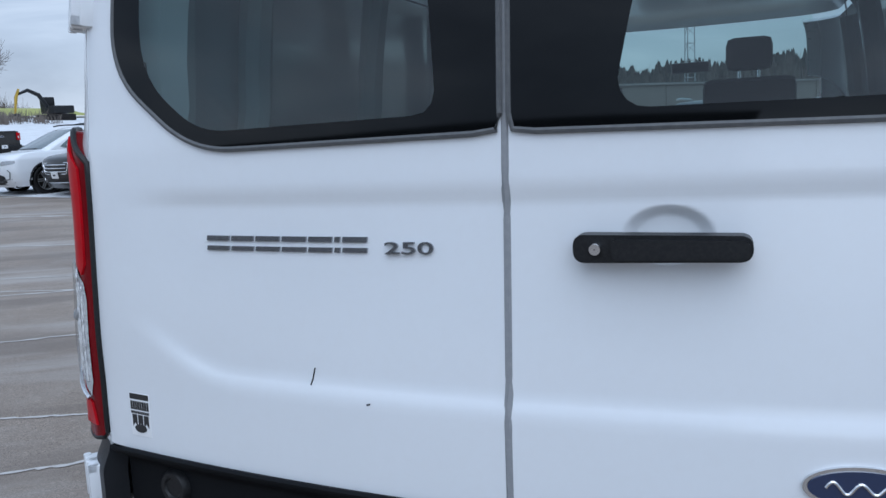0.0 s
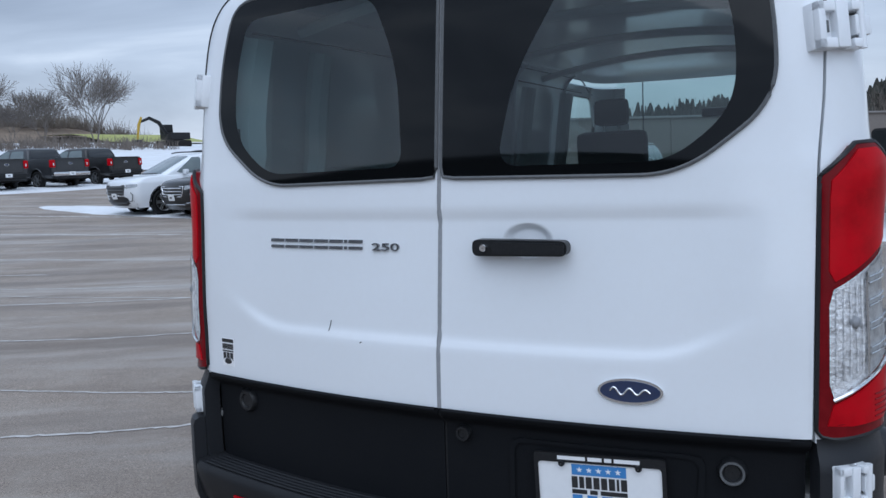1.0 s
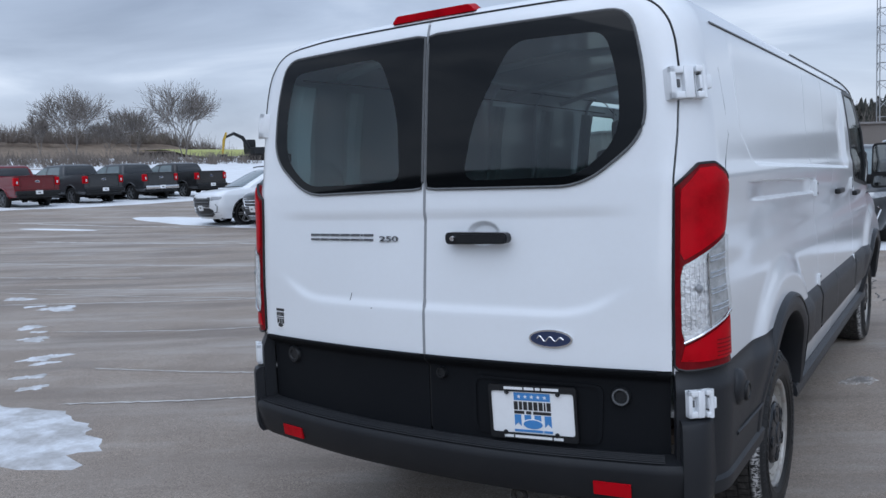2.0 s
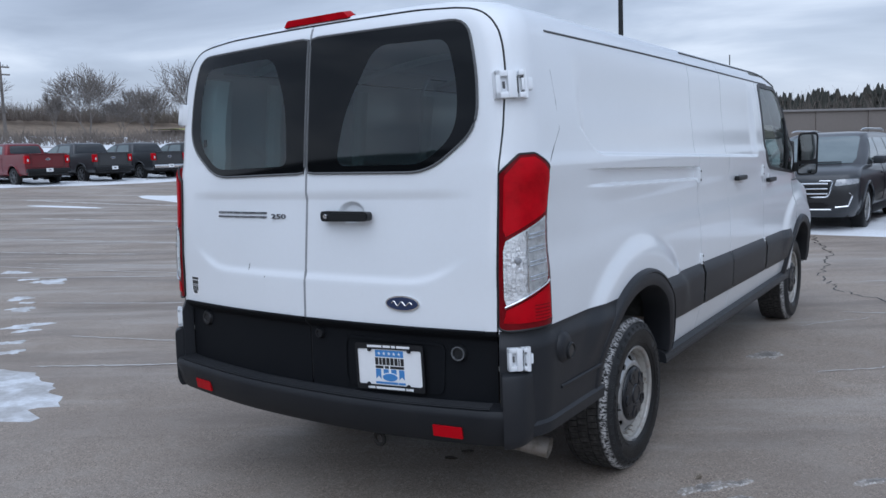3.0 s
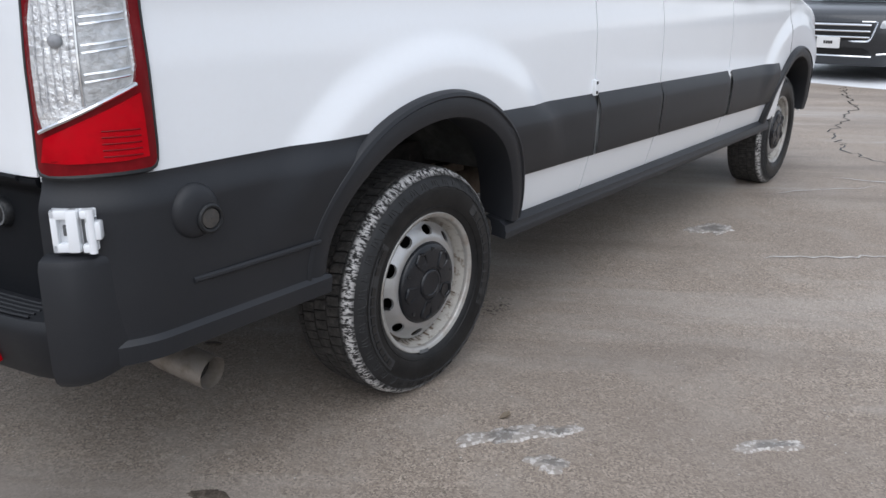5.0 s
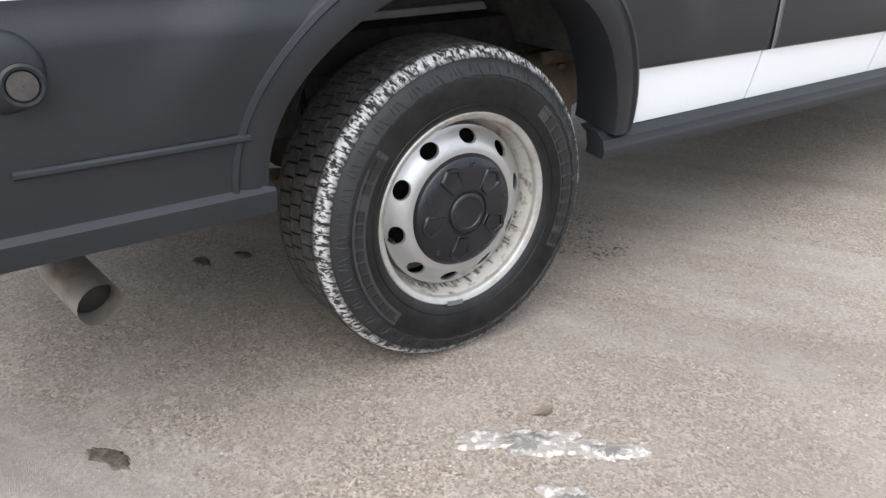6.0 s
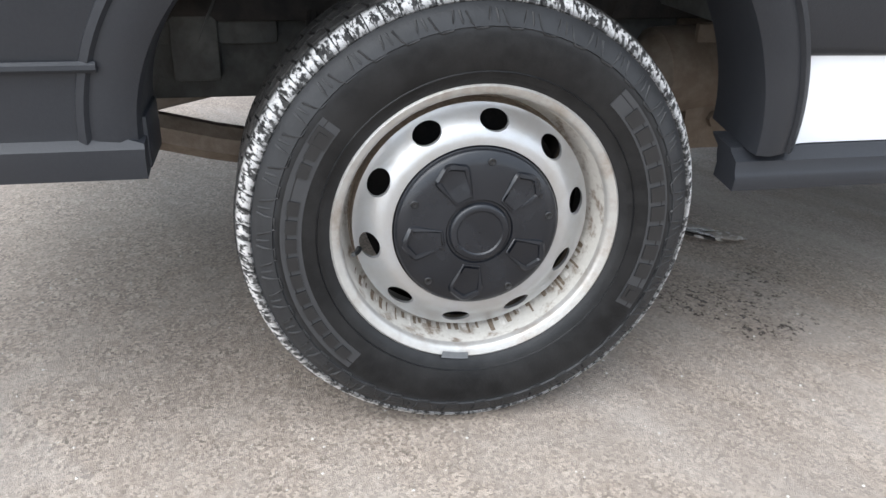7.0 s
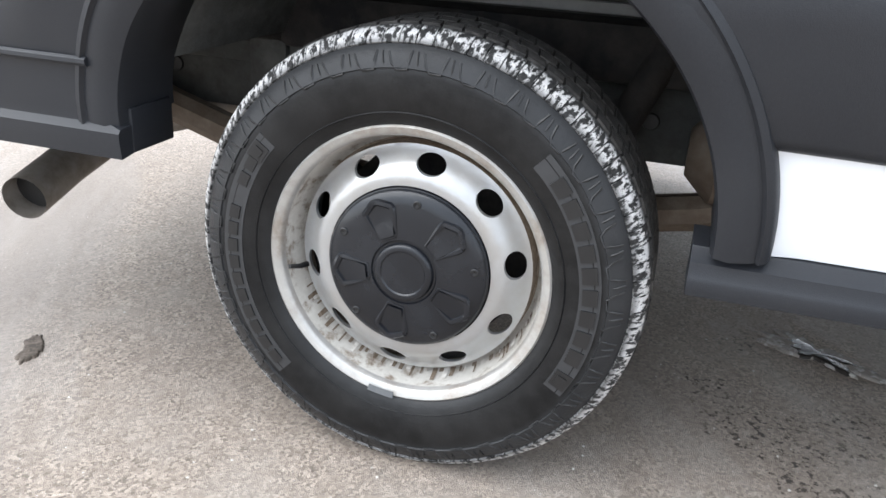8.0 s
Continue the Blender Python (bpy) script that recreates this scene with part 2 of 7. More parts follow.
def prism_data(outline, depth, place):
    """A flat outline [(a, b), ...] with thickness; place(a, b, d) gives the point."""
    n = len(outline)
    verts = [place(a, b, 0) for a, b in outline] + [place(a, b, depth) for a, b in outline]
    return verts, [tuple(range(n)), tuple(range(n, 2 * n))] + [(i, (i + 1) % n, n + (i + 1) % n, n + i) for i in range(n)]


def rounded(points, radius, n=6):
    """A polygon [(a, b), ...] with its corners rounded (radius one or per corner)."""
    out, m = [], len(points)
    for i in range(m):
        p, a, b = Vector(points[i]), Vector(points[i - 1]), Vector(points[(i + 1) % m])
        r = radius[i] if isinstance(radius, (list, tuple)) else radius
        u, v = (a - p), (b - p)
        r = min(r, u.length * 0.49, v.length * 0.49)
        s, e = p + u.normalized() * r, p + v.normalized() * r
        for k in range(n + 1):
            t = k / n
            out.append(tuple((1 - t) ** 2 * s + 2 * t * (1 - t) * p + t * t * e))
    return out


def inside(a, b, poly):
    hit = False
    for i in range(len(poly)):
        (x0, y0), (x1, y1) = poly[i - 1], poly[i]
        if (y0 > b) != (y1 > b) and a < (x1 - x0) * (b - y0) / (y1 - y0) + x0:
            hit = not hit
    return hit


def curve(points):
    """A smooth function through (key, value) pairs (monotone cubic)."""
    xs, ys = np.array(points, float).T
    d = np.diff(ys) / np.diff(xs)
    m = np.r_[d[0], [0 if d[i] * d[i + 1] <= 0 else 2 * d[i] * d[i + 1] / (d[i] + d[i + 1]) for i in range(len(d) - 1)], d[-1]]

    @functools.lru_cache(maxsize=None)
    def f(x):
        x = min(max(x, xs[0]), xs[-1])
        i = min(max(int(np.searchsorted(xs, x)) - 1, 0), len(d) - 1)
        h = xs[i + 1] - xs[i]
        t = (x - xs[i]) / h
        return float(ys[i] * (1 + 2 * t) * (1 - t) ** 2 + m[i] * h * t * (1 - t) ** 2 + ys[i + 1] * t * t * (3 - 2 * t) + m[i + 1] * h * t * t * (t - 1))

    return f


def smooth(a, b, x):
    t = min(max((x - a) / (b - a), 0.0), 1.0)
    return t * t * (3 - 2 * t)


class Shell:
    """A car body as a stack of level sections: rounded oblongs in plan. s runs round one half of a section:
    0 to 1 across the rear, 1 to 2 the rear corner, 2 to 3 the side, 3 to 4 the front corner, 4 to 5 across the front."""

    def __init__(self, half, rear, front, rear_r, front_r, rear_bow=0.03, front_bow=0.1, disp=None):
        self.half, self.rear, self.front, self.rr, self.fr = (curve(p) for p in (half, rear, front, rear_r, front_r))
        self.rb, self.fb, self.disp = curve(rear_bow) if isinstance(rear_bow, list) else (lambda z: rear_bow), front_bow, disp

    def plain(self, z, s):
        if s < 0:
            p = self.plain(z, -s)
            return Vector((-p.x, p.y, p.z))
        w, r, f, a, b = self.half(z), self.rear(z), self.front(z), self.rr(z), self.fr(z)
        a, b = min(a, w * 0.95), min(b, w * 0.95)
        y0, y1 = r + self.rb(z) + a, f - self.fb - b
        if s < 2:
            if s < 1:
                x, dy = (w - a) * s, 0.0
            else:
                t = (s - 1) * math.pi / 2
                x, dy = w - a + a * math.sin(t), a * (1 - math.cos(t))
            return Vector((x, r + self.rb(z) * (x / w) ** 2 + dy, z))
        if s <= 3:
            return Vector((w, y0 + (y1 - y0) * (s - 2), z))
        if s < 4:
            t = (s - 3) * math.pi / 2
            x, dy = w - b + b * math.cos(t), b * (1 - math.sin(t))
        else:
            x, dy = (w - b) * (5 - s), 0.0
        return Vector((x, f - self.fb * (x / w) ** 2 - dy, z))

    def normal(self, z, s):
        e = 0.004
        a, b = self.plain(z, min(s + e, 5)) - self.plain(z, s - e), self.plain(z + e, s) - self.plain(z - e, s)
        n = a.cross(b)
        return n.normalized() if n.length > 1e-12 else Vector((0, 0, 1))

    def at(self, z, s, off=0.0):
        p, n = self.plain(z, s), self.normal(z, s)
        if self.disp:
            off += self.disp(p)
        return p + n * off

    def s_of_x(self, z, x):
        w, a = self.half(z), min(self.rr(z), self.half(z) * 0.95)
        return x / (w - a) if x < w - a else 1 + math.asin(min((x - w + a) / a, 1)) / (math.pi / 2)

    def s_front(self, z, x):
        w, b = self.half(z), min(self.fr(z), self.half(z) * 0.95)
        return 5 - x / (w - b) if x < w - b else 3 + math.acos(min((x - w + b) / b, 1)) / (math.pi / 2)

    def s_of_y(self, z, y):
        w, r, f, a, b = self.half(z), self.rear(z), self.front(z), self.rr(z), self.fr(z)
        y0, y1 = r + self.rb(z) + a, f - self.fb - b
        if y < y0:
            return 1 + math.acos(min(max((y0 - y) / a, 0), 1)) / (math.pi / 2) if y0 - y < a else 1.0
        if y > y1:
            return 3 + math.asin(min((y - y1) / b, 1)) / (math.pi / 2)
        return 2 + (y - y0) / (y1 - y0)


def panel_data(shell, zs, cols, side=1, off=0.0, thick=0.018, hole=None):
    """A skin over the shell: rows at the heights zs, columns cols(z) in s, with its rim turned inwards."""
    m = [[(z, s) for s in cols(z)] for z in zs]
    rows, n = len(m), len(m[0])
    pts = [shell.at(z, s, off(z) if callable(off) else off) for row in m for z, s in row]
    skip = None
    if hole:
        def skip(i, j):
            c = (pts[i * n + j] + pts[i * n + j + 1] + pts[(i + 1) * n + j] + pts[(i + 1) * n + j + 1]) / 4
            return hole(c)
    faces = grid_faces(rows, n, skip)
    if thick:
        ring = [(0, j) for j in range(n)] + [(i, n - 1) for i in range(1, rows)] + [(rows - 1, j) for j in range(n - 2, -1, -1)] + [(i, 0) for i in range(rows - 2, 0, -1)]
        base = len(pts)
        for i, j in ring:
            z, s = m[i][j]
            pts.append(pts[i * n + j] - shell.normal(z, s) * thick)
        k = len(ring)
        for q in range(k):
            a, b = ring[q][0] * n + ring[q][1], ring[(q + 1) % k][0] * n + ring[(q + 1) % k][1]
            if not (hole and hole((pts[a] + pts[b]) / 2)):
                faces.append((a, b, base + (q + 1) % k, base + q))
    if side < 0:
        pts = [Vector((-p.x, p.y, p.z)) for p in pts]
    return pts, faces


def between(a, b, n):
    return [a + (b - a) * i / (n - 1) for i in range(n)]


def patch_data(place, outer, inner=None, rings=6, rim=0.0):
    """A skin inside an outline (or between two outlines of one length); place(a, b, d) lays it on a surface, d proud of it."""
    n = len(outer)
    ca, cb = sum(p[0] for p in outer) / n, sum(p[1] for p in outer) / n
    verts = []
    if rim:
        verts += [place(a, b, -rim) for a, b in outer]
    for k in range(rings + 1):
        t = k / rings
        for i, (a, b) in enumerate(outer):
            ia, ib = inner[i] if inner else (ca + (a - ca) * 0.02, cb + (b - cb) * 0.02)
            verts.append(place(a + (ia - a) * t, b + (ib - b) * t, 0))
    rows = rings + 1 + (1 if rim else 0)
    faces = grid_faces(rows, n, closed=True)
    if not inner:
        faces.append(tuple(range((rows - 1) * n, rows * n)))
    return verts, faces


def resampled(outline, n, centre):
    """The outline's points at n even angles round a centre."""
    ca, cb = centre
    out = []
    for k in range(n):
        t = 2 * math.pi * k / n
        dx, dy, best = math.cos(t), math.sin(t), None
        for i in range(len(outline)):
            (ax, ay), (bx, by) = outline[i - 1], outline[i]
            ex, ey = bx - ax, by - ay
            det = ex * dy - ey * dx
            if abs(det) < 1e-12:
                continue
            u = ((ca - ax) * dy - (cb - ay) * dx) / det
            v = ((ca - ax) * ey - (cb - ay) * ex) / det
            if -1e-9 <= u <= 1 + 1e-9 and v > 0 and (best is None or v > best):
                best = v
        best = best or 0.01
        out.append((ca + dx * best, cb + dy * best))
    return out


def clear_of_shadow(*obs):
    """Panes that let the daylight through."""
    for ob in obs:
        ob.visible_shadow = False


# ---- the van ----
SENSOR = material("dusty_grey_plastic", (0.045, 0.042, 0.040), 0.6, grain=(160, (0.09, 0.075, 0.06), 0.5), stain=(40, (0.02, 0.02, 0.02), 0.6))
DUSTY = material("dusty_brown_plastic", (0.14, 0.115, 0.085), 0.5, grain=(160, (0.22, 0.15, 0.08), 0.5))
BODY_X, SEAM = 0.0, 0.0  # the joint of the rear doors
REAR_AXLE, FRONT_AXLE, HUB_X, HUB_Z = 1.2, 4.95, 0.955, 0.348
SEAM_A, SEAM_B, SEAM_C, SEAM_D = 2.17, 2.80, 3.70, 4.76


def rear_press(p):
    low = 1.02 + 0.10 * smooth(0.45, 0.80, abs(p.x)) ** 2
    return -0.0085 * smooth(0.80, 0.60, abs(p.x)) * smooth(low - 0.008, low + 0.030, p.z) * smooth(1.375, 1.335, p.z)


def side_press(p):
    y, z = p.y, p.z
    q = z + 0.024 * (y - 0.7)  # the pressed lines fall gently towards the front
    ends = smooth(0.62, 0.74, y) * smooth(3.56, 3.47, y)
    edge = 1.487 + 0.10 * smooth(0.90, 0.64, y) ** 2
    d = -0.022 * ends * smooth(edge - 0.012, edge + 0.012, q) * smooth(1.97, 1.66, z)
    inner = smooth(0.60, 1.00, y) * smooth(2.166, 2.14, y)
    d -= 0.020 * inner * smooth(1.346, 1.360, q) * smooth(1.424, 1.416, q)
    for axle in (REAR_AXLE + 0.02, FRONT_AXLE):
        r = math.hypot((y - axle) * 0.92, (z - 0.45) * 1.08)
        d += 0.024 * smooth(0.715, 0.60, r) * smooth(0.58, 0.8, z)
    # the rocker tucks in towards the sill strip
    d -= 0.020 * smooth(1.62, 1.74, y) * smooth(4.62, 4.48, y) * min(max((0.612 - z) / 0.15, 0), 1)
    # a shallow hollow under the belt
    d -= 0.006 * smooth(0.5, 1.0, y) * smooth(1.34, 1.26, z) * smooth(1.10, 1.20, z)
    return d


def scoop(p):
    """The finger recess round the handle of the right rear door."""
    u, v = (p.x - 0.236) / 0.066, (p.z - 1.288) / (0.046 if p.z > 1.288 else 0.042)
    return -0.018 * smooth(1.0, 0.66, math.hypot(u, v))


def press_right(p):
    return (rear_press(p) + scoop(p)) if p.y < 0.3 and p.x < 0.8 else side_press(p)


def press_left(p):
    return rear_press(p) if p.y < 0.3 and p.x < 0.8 else side_press(p)


VAN = dict(
    half=[(0.40, 0.955), (0.52, 0.972), (0.66, 0.982), (0.86, 0.985), (1.05, 0.982), (1.18, 0.972), (1.30, 0.972), (1.44, 0.978), (1.50, 0.966), (1.62, 0.954), (1.75, 0.938), (1.85, 0.923), (1.92, 0.908), (1.97, 0.889), (2.01, 0.860), (2.04, 0.818), (2.065, 0.748), (2.085, 0.598), (2.097, 0.398), (2.10, 0.218)],
    rear=[(0.40, 0.016), (0.55, 0.018), (0.86, 0.026), (1.0, 0.033), (1.27, 0.060), (1.43, 0.078), (1.70, 0.110), (1.99, 0.152), (2.04, 0.172), (2.065, 0.20), (2.085, 0.30), (2.097, 0.5), (2.10, 0.8)],
    front=[(0.40, 5.86), (0.6, 5.93), (0.9, 5.92), (1.04, 5.84), (1.12, 5.66), (1.16, 5.48), (1.2, 5.32), (1.5, 5.05), (1.9, 4.68), (2.0, 4.56), (2.05, 4.40), (2.085, 4.0), (2.10, 3.3)],
    rear_r=[(0.40, 0.15), (0.9, 0.16), (1.5, 0.15), (1.9, 0.12), (2.04, 0.14), (2.10, 0.15)],
    front_r=[(0.40, 0.40), (1.0, 0.40), (1.2, 0.24), (2.0, 0.2), (2.10, 0.15)],
    rear_bow=[(0.40, 0.105), (0.95, 0.100), (1.2, 0.080), (1.6, 0.072), (2.1, 0.065)], front_bow=0.14)
SHELL = {1: Shell(**VAN, disp=press_right), -1: Shell(**VAN, disp=press_left)}
van = thing("cargo_van", pose(BODY_X, 0, 0), "white low-roof cargo van with dark plastic cladding on damp asphalt", "van")
door_edge = curve([(0.4, 0.862), (1.44, 0.866), (1.62, 0.874), (1.75, 0.874), (1.85, 0.864), (1.92, 0.846), (1.97, 0.816), (2.0, 0.782), (2.02, 0.736), (2.035, 0.638), (2.042, 0.518)])


def flip(data):
    return [Vector((-v[0], v[1], v[2])) for v in data[0]], data[1]


def on_rear(side):
    sh = SHELL[side]

    def place(a, b, d):
        # a is counted from the joint of the doors
        p = sh.at(b, sh.s_of_x(b, side * (a + SEAM)), d)
        return Vector((side * p.x, p.y, p.z))
    return place


def on_side(side):
    sh = SHELL[side]

    def place(a, b, d):
        p = sh.at(b, sh.s_of_y(b, a), d)
        return Vector((side * p.x, p.y, p.z))
    return place


def glass_outline(side):
    """The bonded window's outline, counted from the joint of the doors."""
    e = 0.006 if side > 0 else 0.0
    pts = rounded([(0.007, 1.990), (0.007, 1.445), (0.588 + e, 1.437), (0.783 + e, 1.588), (0.772 + e, 1.80), (0.724 + e, 1.985)], [0.015, 0.02, 0.09, 0.09, 0.2, 0.07], 8)
    return resampled(pts, 120, (0.40, 1.70))


GLASS_OUT = {side: glass_outline(side) for side in (1, -1)}
GLASS_IN = {1: resampled(rounded([(0.34, 1.925), (0.20, 1.68), (0.165, 1.50), (0.19, 1.470), (0.57, 1.468), (0.705, 1.575), (0.705, 1.75), (0.655, 1.92)], [0.06, 0.2, 0.05, 0.03, 0.06, 0.08, 0.1, 0.05], 6), 120, (0.40, 1.70)),
            -1: resampled(rounded([(0.21, 1.935), (0.125, 1.74), (0.110, 1.50), (0.130, 1.477), (0.57, 1.470), (0.705, 1.575), (0.710, 1.75), (0.665, 1.925)], [0.06, 0.2, 0.05, 0.03, 0.06, 0.08, 0.1, 0.05], 6), 120, (0.40, 1.70))}
GLASS_HOLE = {side: [(a + (0.40 - a) * 0.04, b + (1.70 - b) * 0.04) for a, b in GLASS_OUT[side]] for side in (1, -1)}


def glass_hole_of(side):
    return lambda p: inside(p.x - side * SEAM, p.z, GLASS_HOLE[side])


def trim_depth(z):
    """The lower trim steps in below the painted panel."""
    return 0.004 - 0.036 * smooth(0.852, 0.815, z)


def rear_door(side):
    sh, place = SHELL[side], on_rear(side)
    outer, clear = GLASS_OUT[side], GLASS_IN[side]
    zs = sorted(set([round(z, 4) for z in between(0.862, 2.0, 100)] + [round(z, 4) for z in between(1.235, 1.345, 34)] + [2.01, 2.02, 2.028, 2.035, 2.039, 2.042]))
    white = panel_data(sh, zs, lambda z: [sh.s_of_x(z, x) for x in between(0.004 + side * SEAM, 0.125, 8) + between(0.130, 0.305, 44) + between(0.312, door_edge(z), 40)], side, hole=glass_hole_of(side))
    door = mesh_part("rear_door", *white, WHITE, van)
    zs = between(0.560, 0.80, 12) + between(0.81, 0.858, 12)
    lower = panel_data(sh, zs, lambda z: [sh.s_of_x(z, x) for x in between(0.004 + side * SEAM, door_edge(z) - 0.002, 40)], side, off=trim_depth, thick=0.03)
    mesh_part("lower_trim", *lower, TRIM, door, "black textured plastic lower door trim")
    lip = tube_data([place(side * x, 0.858, 0.006) for x in between(0.01, 0.82, 30)], 0.006, 6)
    mesh_part("trim_lip", *lip, TRIM, door)
    mesh_part("window_border", *patch_data(lambda a, b, d: place(side * a, b, d + 0.006), outer, clear, 5, rim=0.008), FRIT, door, "black printed border of the bonded window")
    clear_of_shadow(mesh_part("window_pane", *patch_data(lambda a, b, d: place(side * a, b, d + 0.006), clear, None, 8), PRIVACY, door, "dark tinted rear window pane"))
    seal = tube_data([place(side * a, b, 0.004) for a, b in outer], 0.005, 6, closed=True)
    mesh_part("window_seal", *seal, SEAL, door)
    return door


doors = {side: rear_door(side) for side in (1, -1)}
mesh_part("door_seal", *tube_data([SHELL[1].at(z, SHELL[1].s_of_x(z, SEAM), -0.006) for z in between(0.862, 2.03, 50)], 0.009, 8), SEAL_PALE, van, "grey rubber seal between the rear doors")
mesh_part("lower_door_seal", *tube_data([SHELL[1].at(z, SHELL[1].s_of_x(z, SEAM), trim_depth(z) - 0.010) for z in between(0.59, 0.858, 24)], 0.008, 8), DARK, van)


for side in (1, -1):
    sh = SHELL[side]
    gap = [sh.at(z, sh.s_of_x(z, door_edge(z) + 0.003), 0.0) for z in between(1.78, 2.041, 30)] + [sh.at(2.0425, sh.s_of_x(2.0425, x), 0.0005) for x in between(0.49, 0.0, 16)]
    mesh_part("door_gap", *tube_data([(side * p.x, p.y, p.z) for p in gap], 0.0038, 6), DARK, van)


def arch(yo, w, top, low, n=48):
    """The outline of a wheel opening in the side."""
    out = []
    for i in range(n):
        t = math.pi * i / (n - 1)
        c, q = math.cos(t), math.sin(t)
        out.append((yo - (w[0] if c > 0 else w[1]) * c, low + (top - low) * abs(q)))
    return out


REAR_ARCH = [(0.70, 0.3)] + arch(1.212, (0.512, 0.448), 0.903, 0.485) + [(1.660, 0.3)]


def quarter(side):
    """The corner and the side behind the side doors, with the wheel opening."""
    sh = SHELL[side]
    zs = sorted(set([round(z, 4) for z in between(0.462, 1.29, 56)] + [round(z, 4) for z in between(1.30, 1.62, 96)] + [round(z, 4) for z in between(1.64, 2.0, 26)] + [1.895, 1.905, 1.91, 1.92, 1.925, 1.932, 2.01, 2.02, 2.028, 2.035, 2.042]))

    def cols(z):
        s0 = sh.s_of_x(z, door_edge(z) + 0.006)
        ys = sorted([sh.plain(z, 2.0).y + 0.012 + (SEAM_A - sh.plain(z, 2.0).y - 0.012) * i / 140 for i in range(141)])
        return between(s0, 2.0, 16) + [sh.s_of_y(z, y) for y in ys]

    def hole(p):
        return inside(p.y, p.z, REAR_ARCH) or (p.z < 0.53 and p.y < 1.3) or (p.z < 0.852 and p.y < 0.34)
    return mesh_part("quarter_panel", *panel_data(sh, zs, cols, side, hole=hole), WHITE, van)


quarters = {side: quarter(side) for side in (1, -1)}


def side_panel(name, side, y0, y1, n, z0=0.462, z1=2.042, hole=None):
    sh = SHELL[side]
    zs = sorted(set([round(z, 4) for z in between(z0, 1.37, 44)] + [round(z, 4) for z in between(1.38, 1.51, 40)] + [round(z, 4) for z in between(1.53, z1, 30)] + [1.895, 1.905, 1.915, 1.925, 1.932]))
    return mesh_part(name, *panel_data(sh, zs, lambda z: [sh.s_of_y(z, y) for y in between(y0, y1, n)], side, hole=hole), WHITE, van)


WINDOW = resampled(rounded([(3.77, 1.935), (3.76, 1.42), (3.90, 1.315), (4.80, 1.250), (4.84, 1.33), (4.34, 1.93)], [0.07, 0.09, 0.07, 0.02, 0.03, 0.06], 6), 72, (4.2, 1.58))
WINDOW_HOLE = [(a + (4.2 - a) * 0.05, b + (1.58 - b) * 0.05) for a, b in WINDOW]
WINDOW_IN = [(a + (4.2 - a) * 0.08, b + (1.58 - b) * 0.08) for a, b in WINDOW]


def front_hole(p):
    return inside(p.y, p.z, WINDOW_HOLE)


side_doors = {}
for side in (1, -1):
    door = side_panel("side_door_rear_leaf", side, SEAM_A + 0.007, SEAM_B - 0.003, 26)
    leaf = side_panel("side_door_front_leaf", side, SEAM_B + 0.004, SEAM_C - 0.004, 34)
    cab = side_panel("front_door", side, SEAM_C + 0.004, SEAM_D - 0.004, 44, hole=front_hole, z1=1.99)
    side_doors[side] = door, leaf, cab
    place = on_side(side)
    mesh_part("window_border", *patch_data(lambda a, b, d: place(a, b, d + 0.004), WINDOW, WINDOW_IN, 3, rim=0.006), DARK, cab)
    clear_of_shadow(mesh_part("window_pane", *patch_data(lambda a, b, d: place(a, b, d - 0.004), WINDOW_IN, None, 5), GREEN_GLASS, cab, "greenish clear front door window"))
    mesh_part("quarter_light_bar", *tube_data([place(4.50 + 0.02 * t, 1.30 + 0.48 * t, 0.004) for t in between(0, 1, 5)], 0.012, 8), DARK, cab)
    sh = SHELL[side]

    def fender_cols(z, sh=sh):
        return [sh.s_of_y(z, y) for y in between(SEAM_D + 0.004, sh.plain(z, 3.0).y + 0.01, 30)] + between(3.05, 5.0, 30)

    def fender_hole(p):
        return math.hypot(p.y - FRONT_AXLE, (p.z - 0.40) * 0.95) < 0.43
    mesh_part("front_fender", *panel_data(sh, between(0.42, 1.19, 46), fender_cols, side, hole=fender_hole, thick=0.0), WHITE, van)
    zs = between(1.20, 1.99, 24)
    pillar = panel_data(sh, zs, lambda z: between(sh.s_of_y(z, min(SEAM_D, sh.plain(z, 3.0).y - 0.01)), 3.75, 8), side)
    mesh_part("front_pillar", *pillar, WHITE, van)
    shield = panel_data(sh, between(1.22, 2.012, 16), lambda z: between(3.8, 5.0, 16), side, thick=0.0)
    clear_of_shadow(mesh_part("windscreen", *shield, GREEN_GLASS, van))
    header = panel_data(sh, between(2.014, 2.042, 6), lambda z: between(sh.s_of_y(z, SEAM_C - 0.1), 5.0, 30), side, thick=0.0)
    mesh_part("roof_header", *header, WHITE, van)


def roof():
    sh = SHELL[1]
    zs = [2.024, 2.034, 2.044, 2.052, 2.06, 2.068, 2.076, 2.083, 2.089, 2.094, 2.098, 2.10]
    ss = between(0, 1, 20) + between(1.06, 2.0, 12) + between(2.02, 3.0, 40) + between(3.06, 4, 10) + between(4.05, 5, 16)
    right = panel_data(sh, zs, lambda z: ss, 1, off=lambda z: -0.005 if z < 2.04 else 0.0, thick=0.0)
    left = flip(right)
    n, k = len(ss), (len(zs) - 1) * len(ss)
    base = len(right[0])
    verts, faces = joined(right, left)
    faces += [(k + j, k + j + 1, base + k + j + 1, base + k + j) for j in range(n - 1)]
    return mesh_part("roof", verts, faces, WHITE, van)


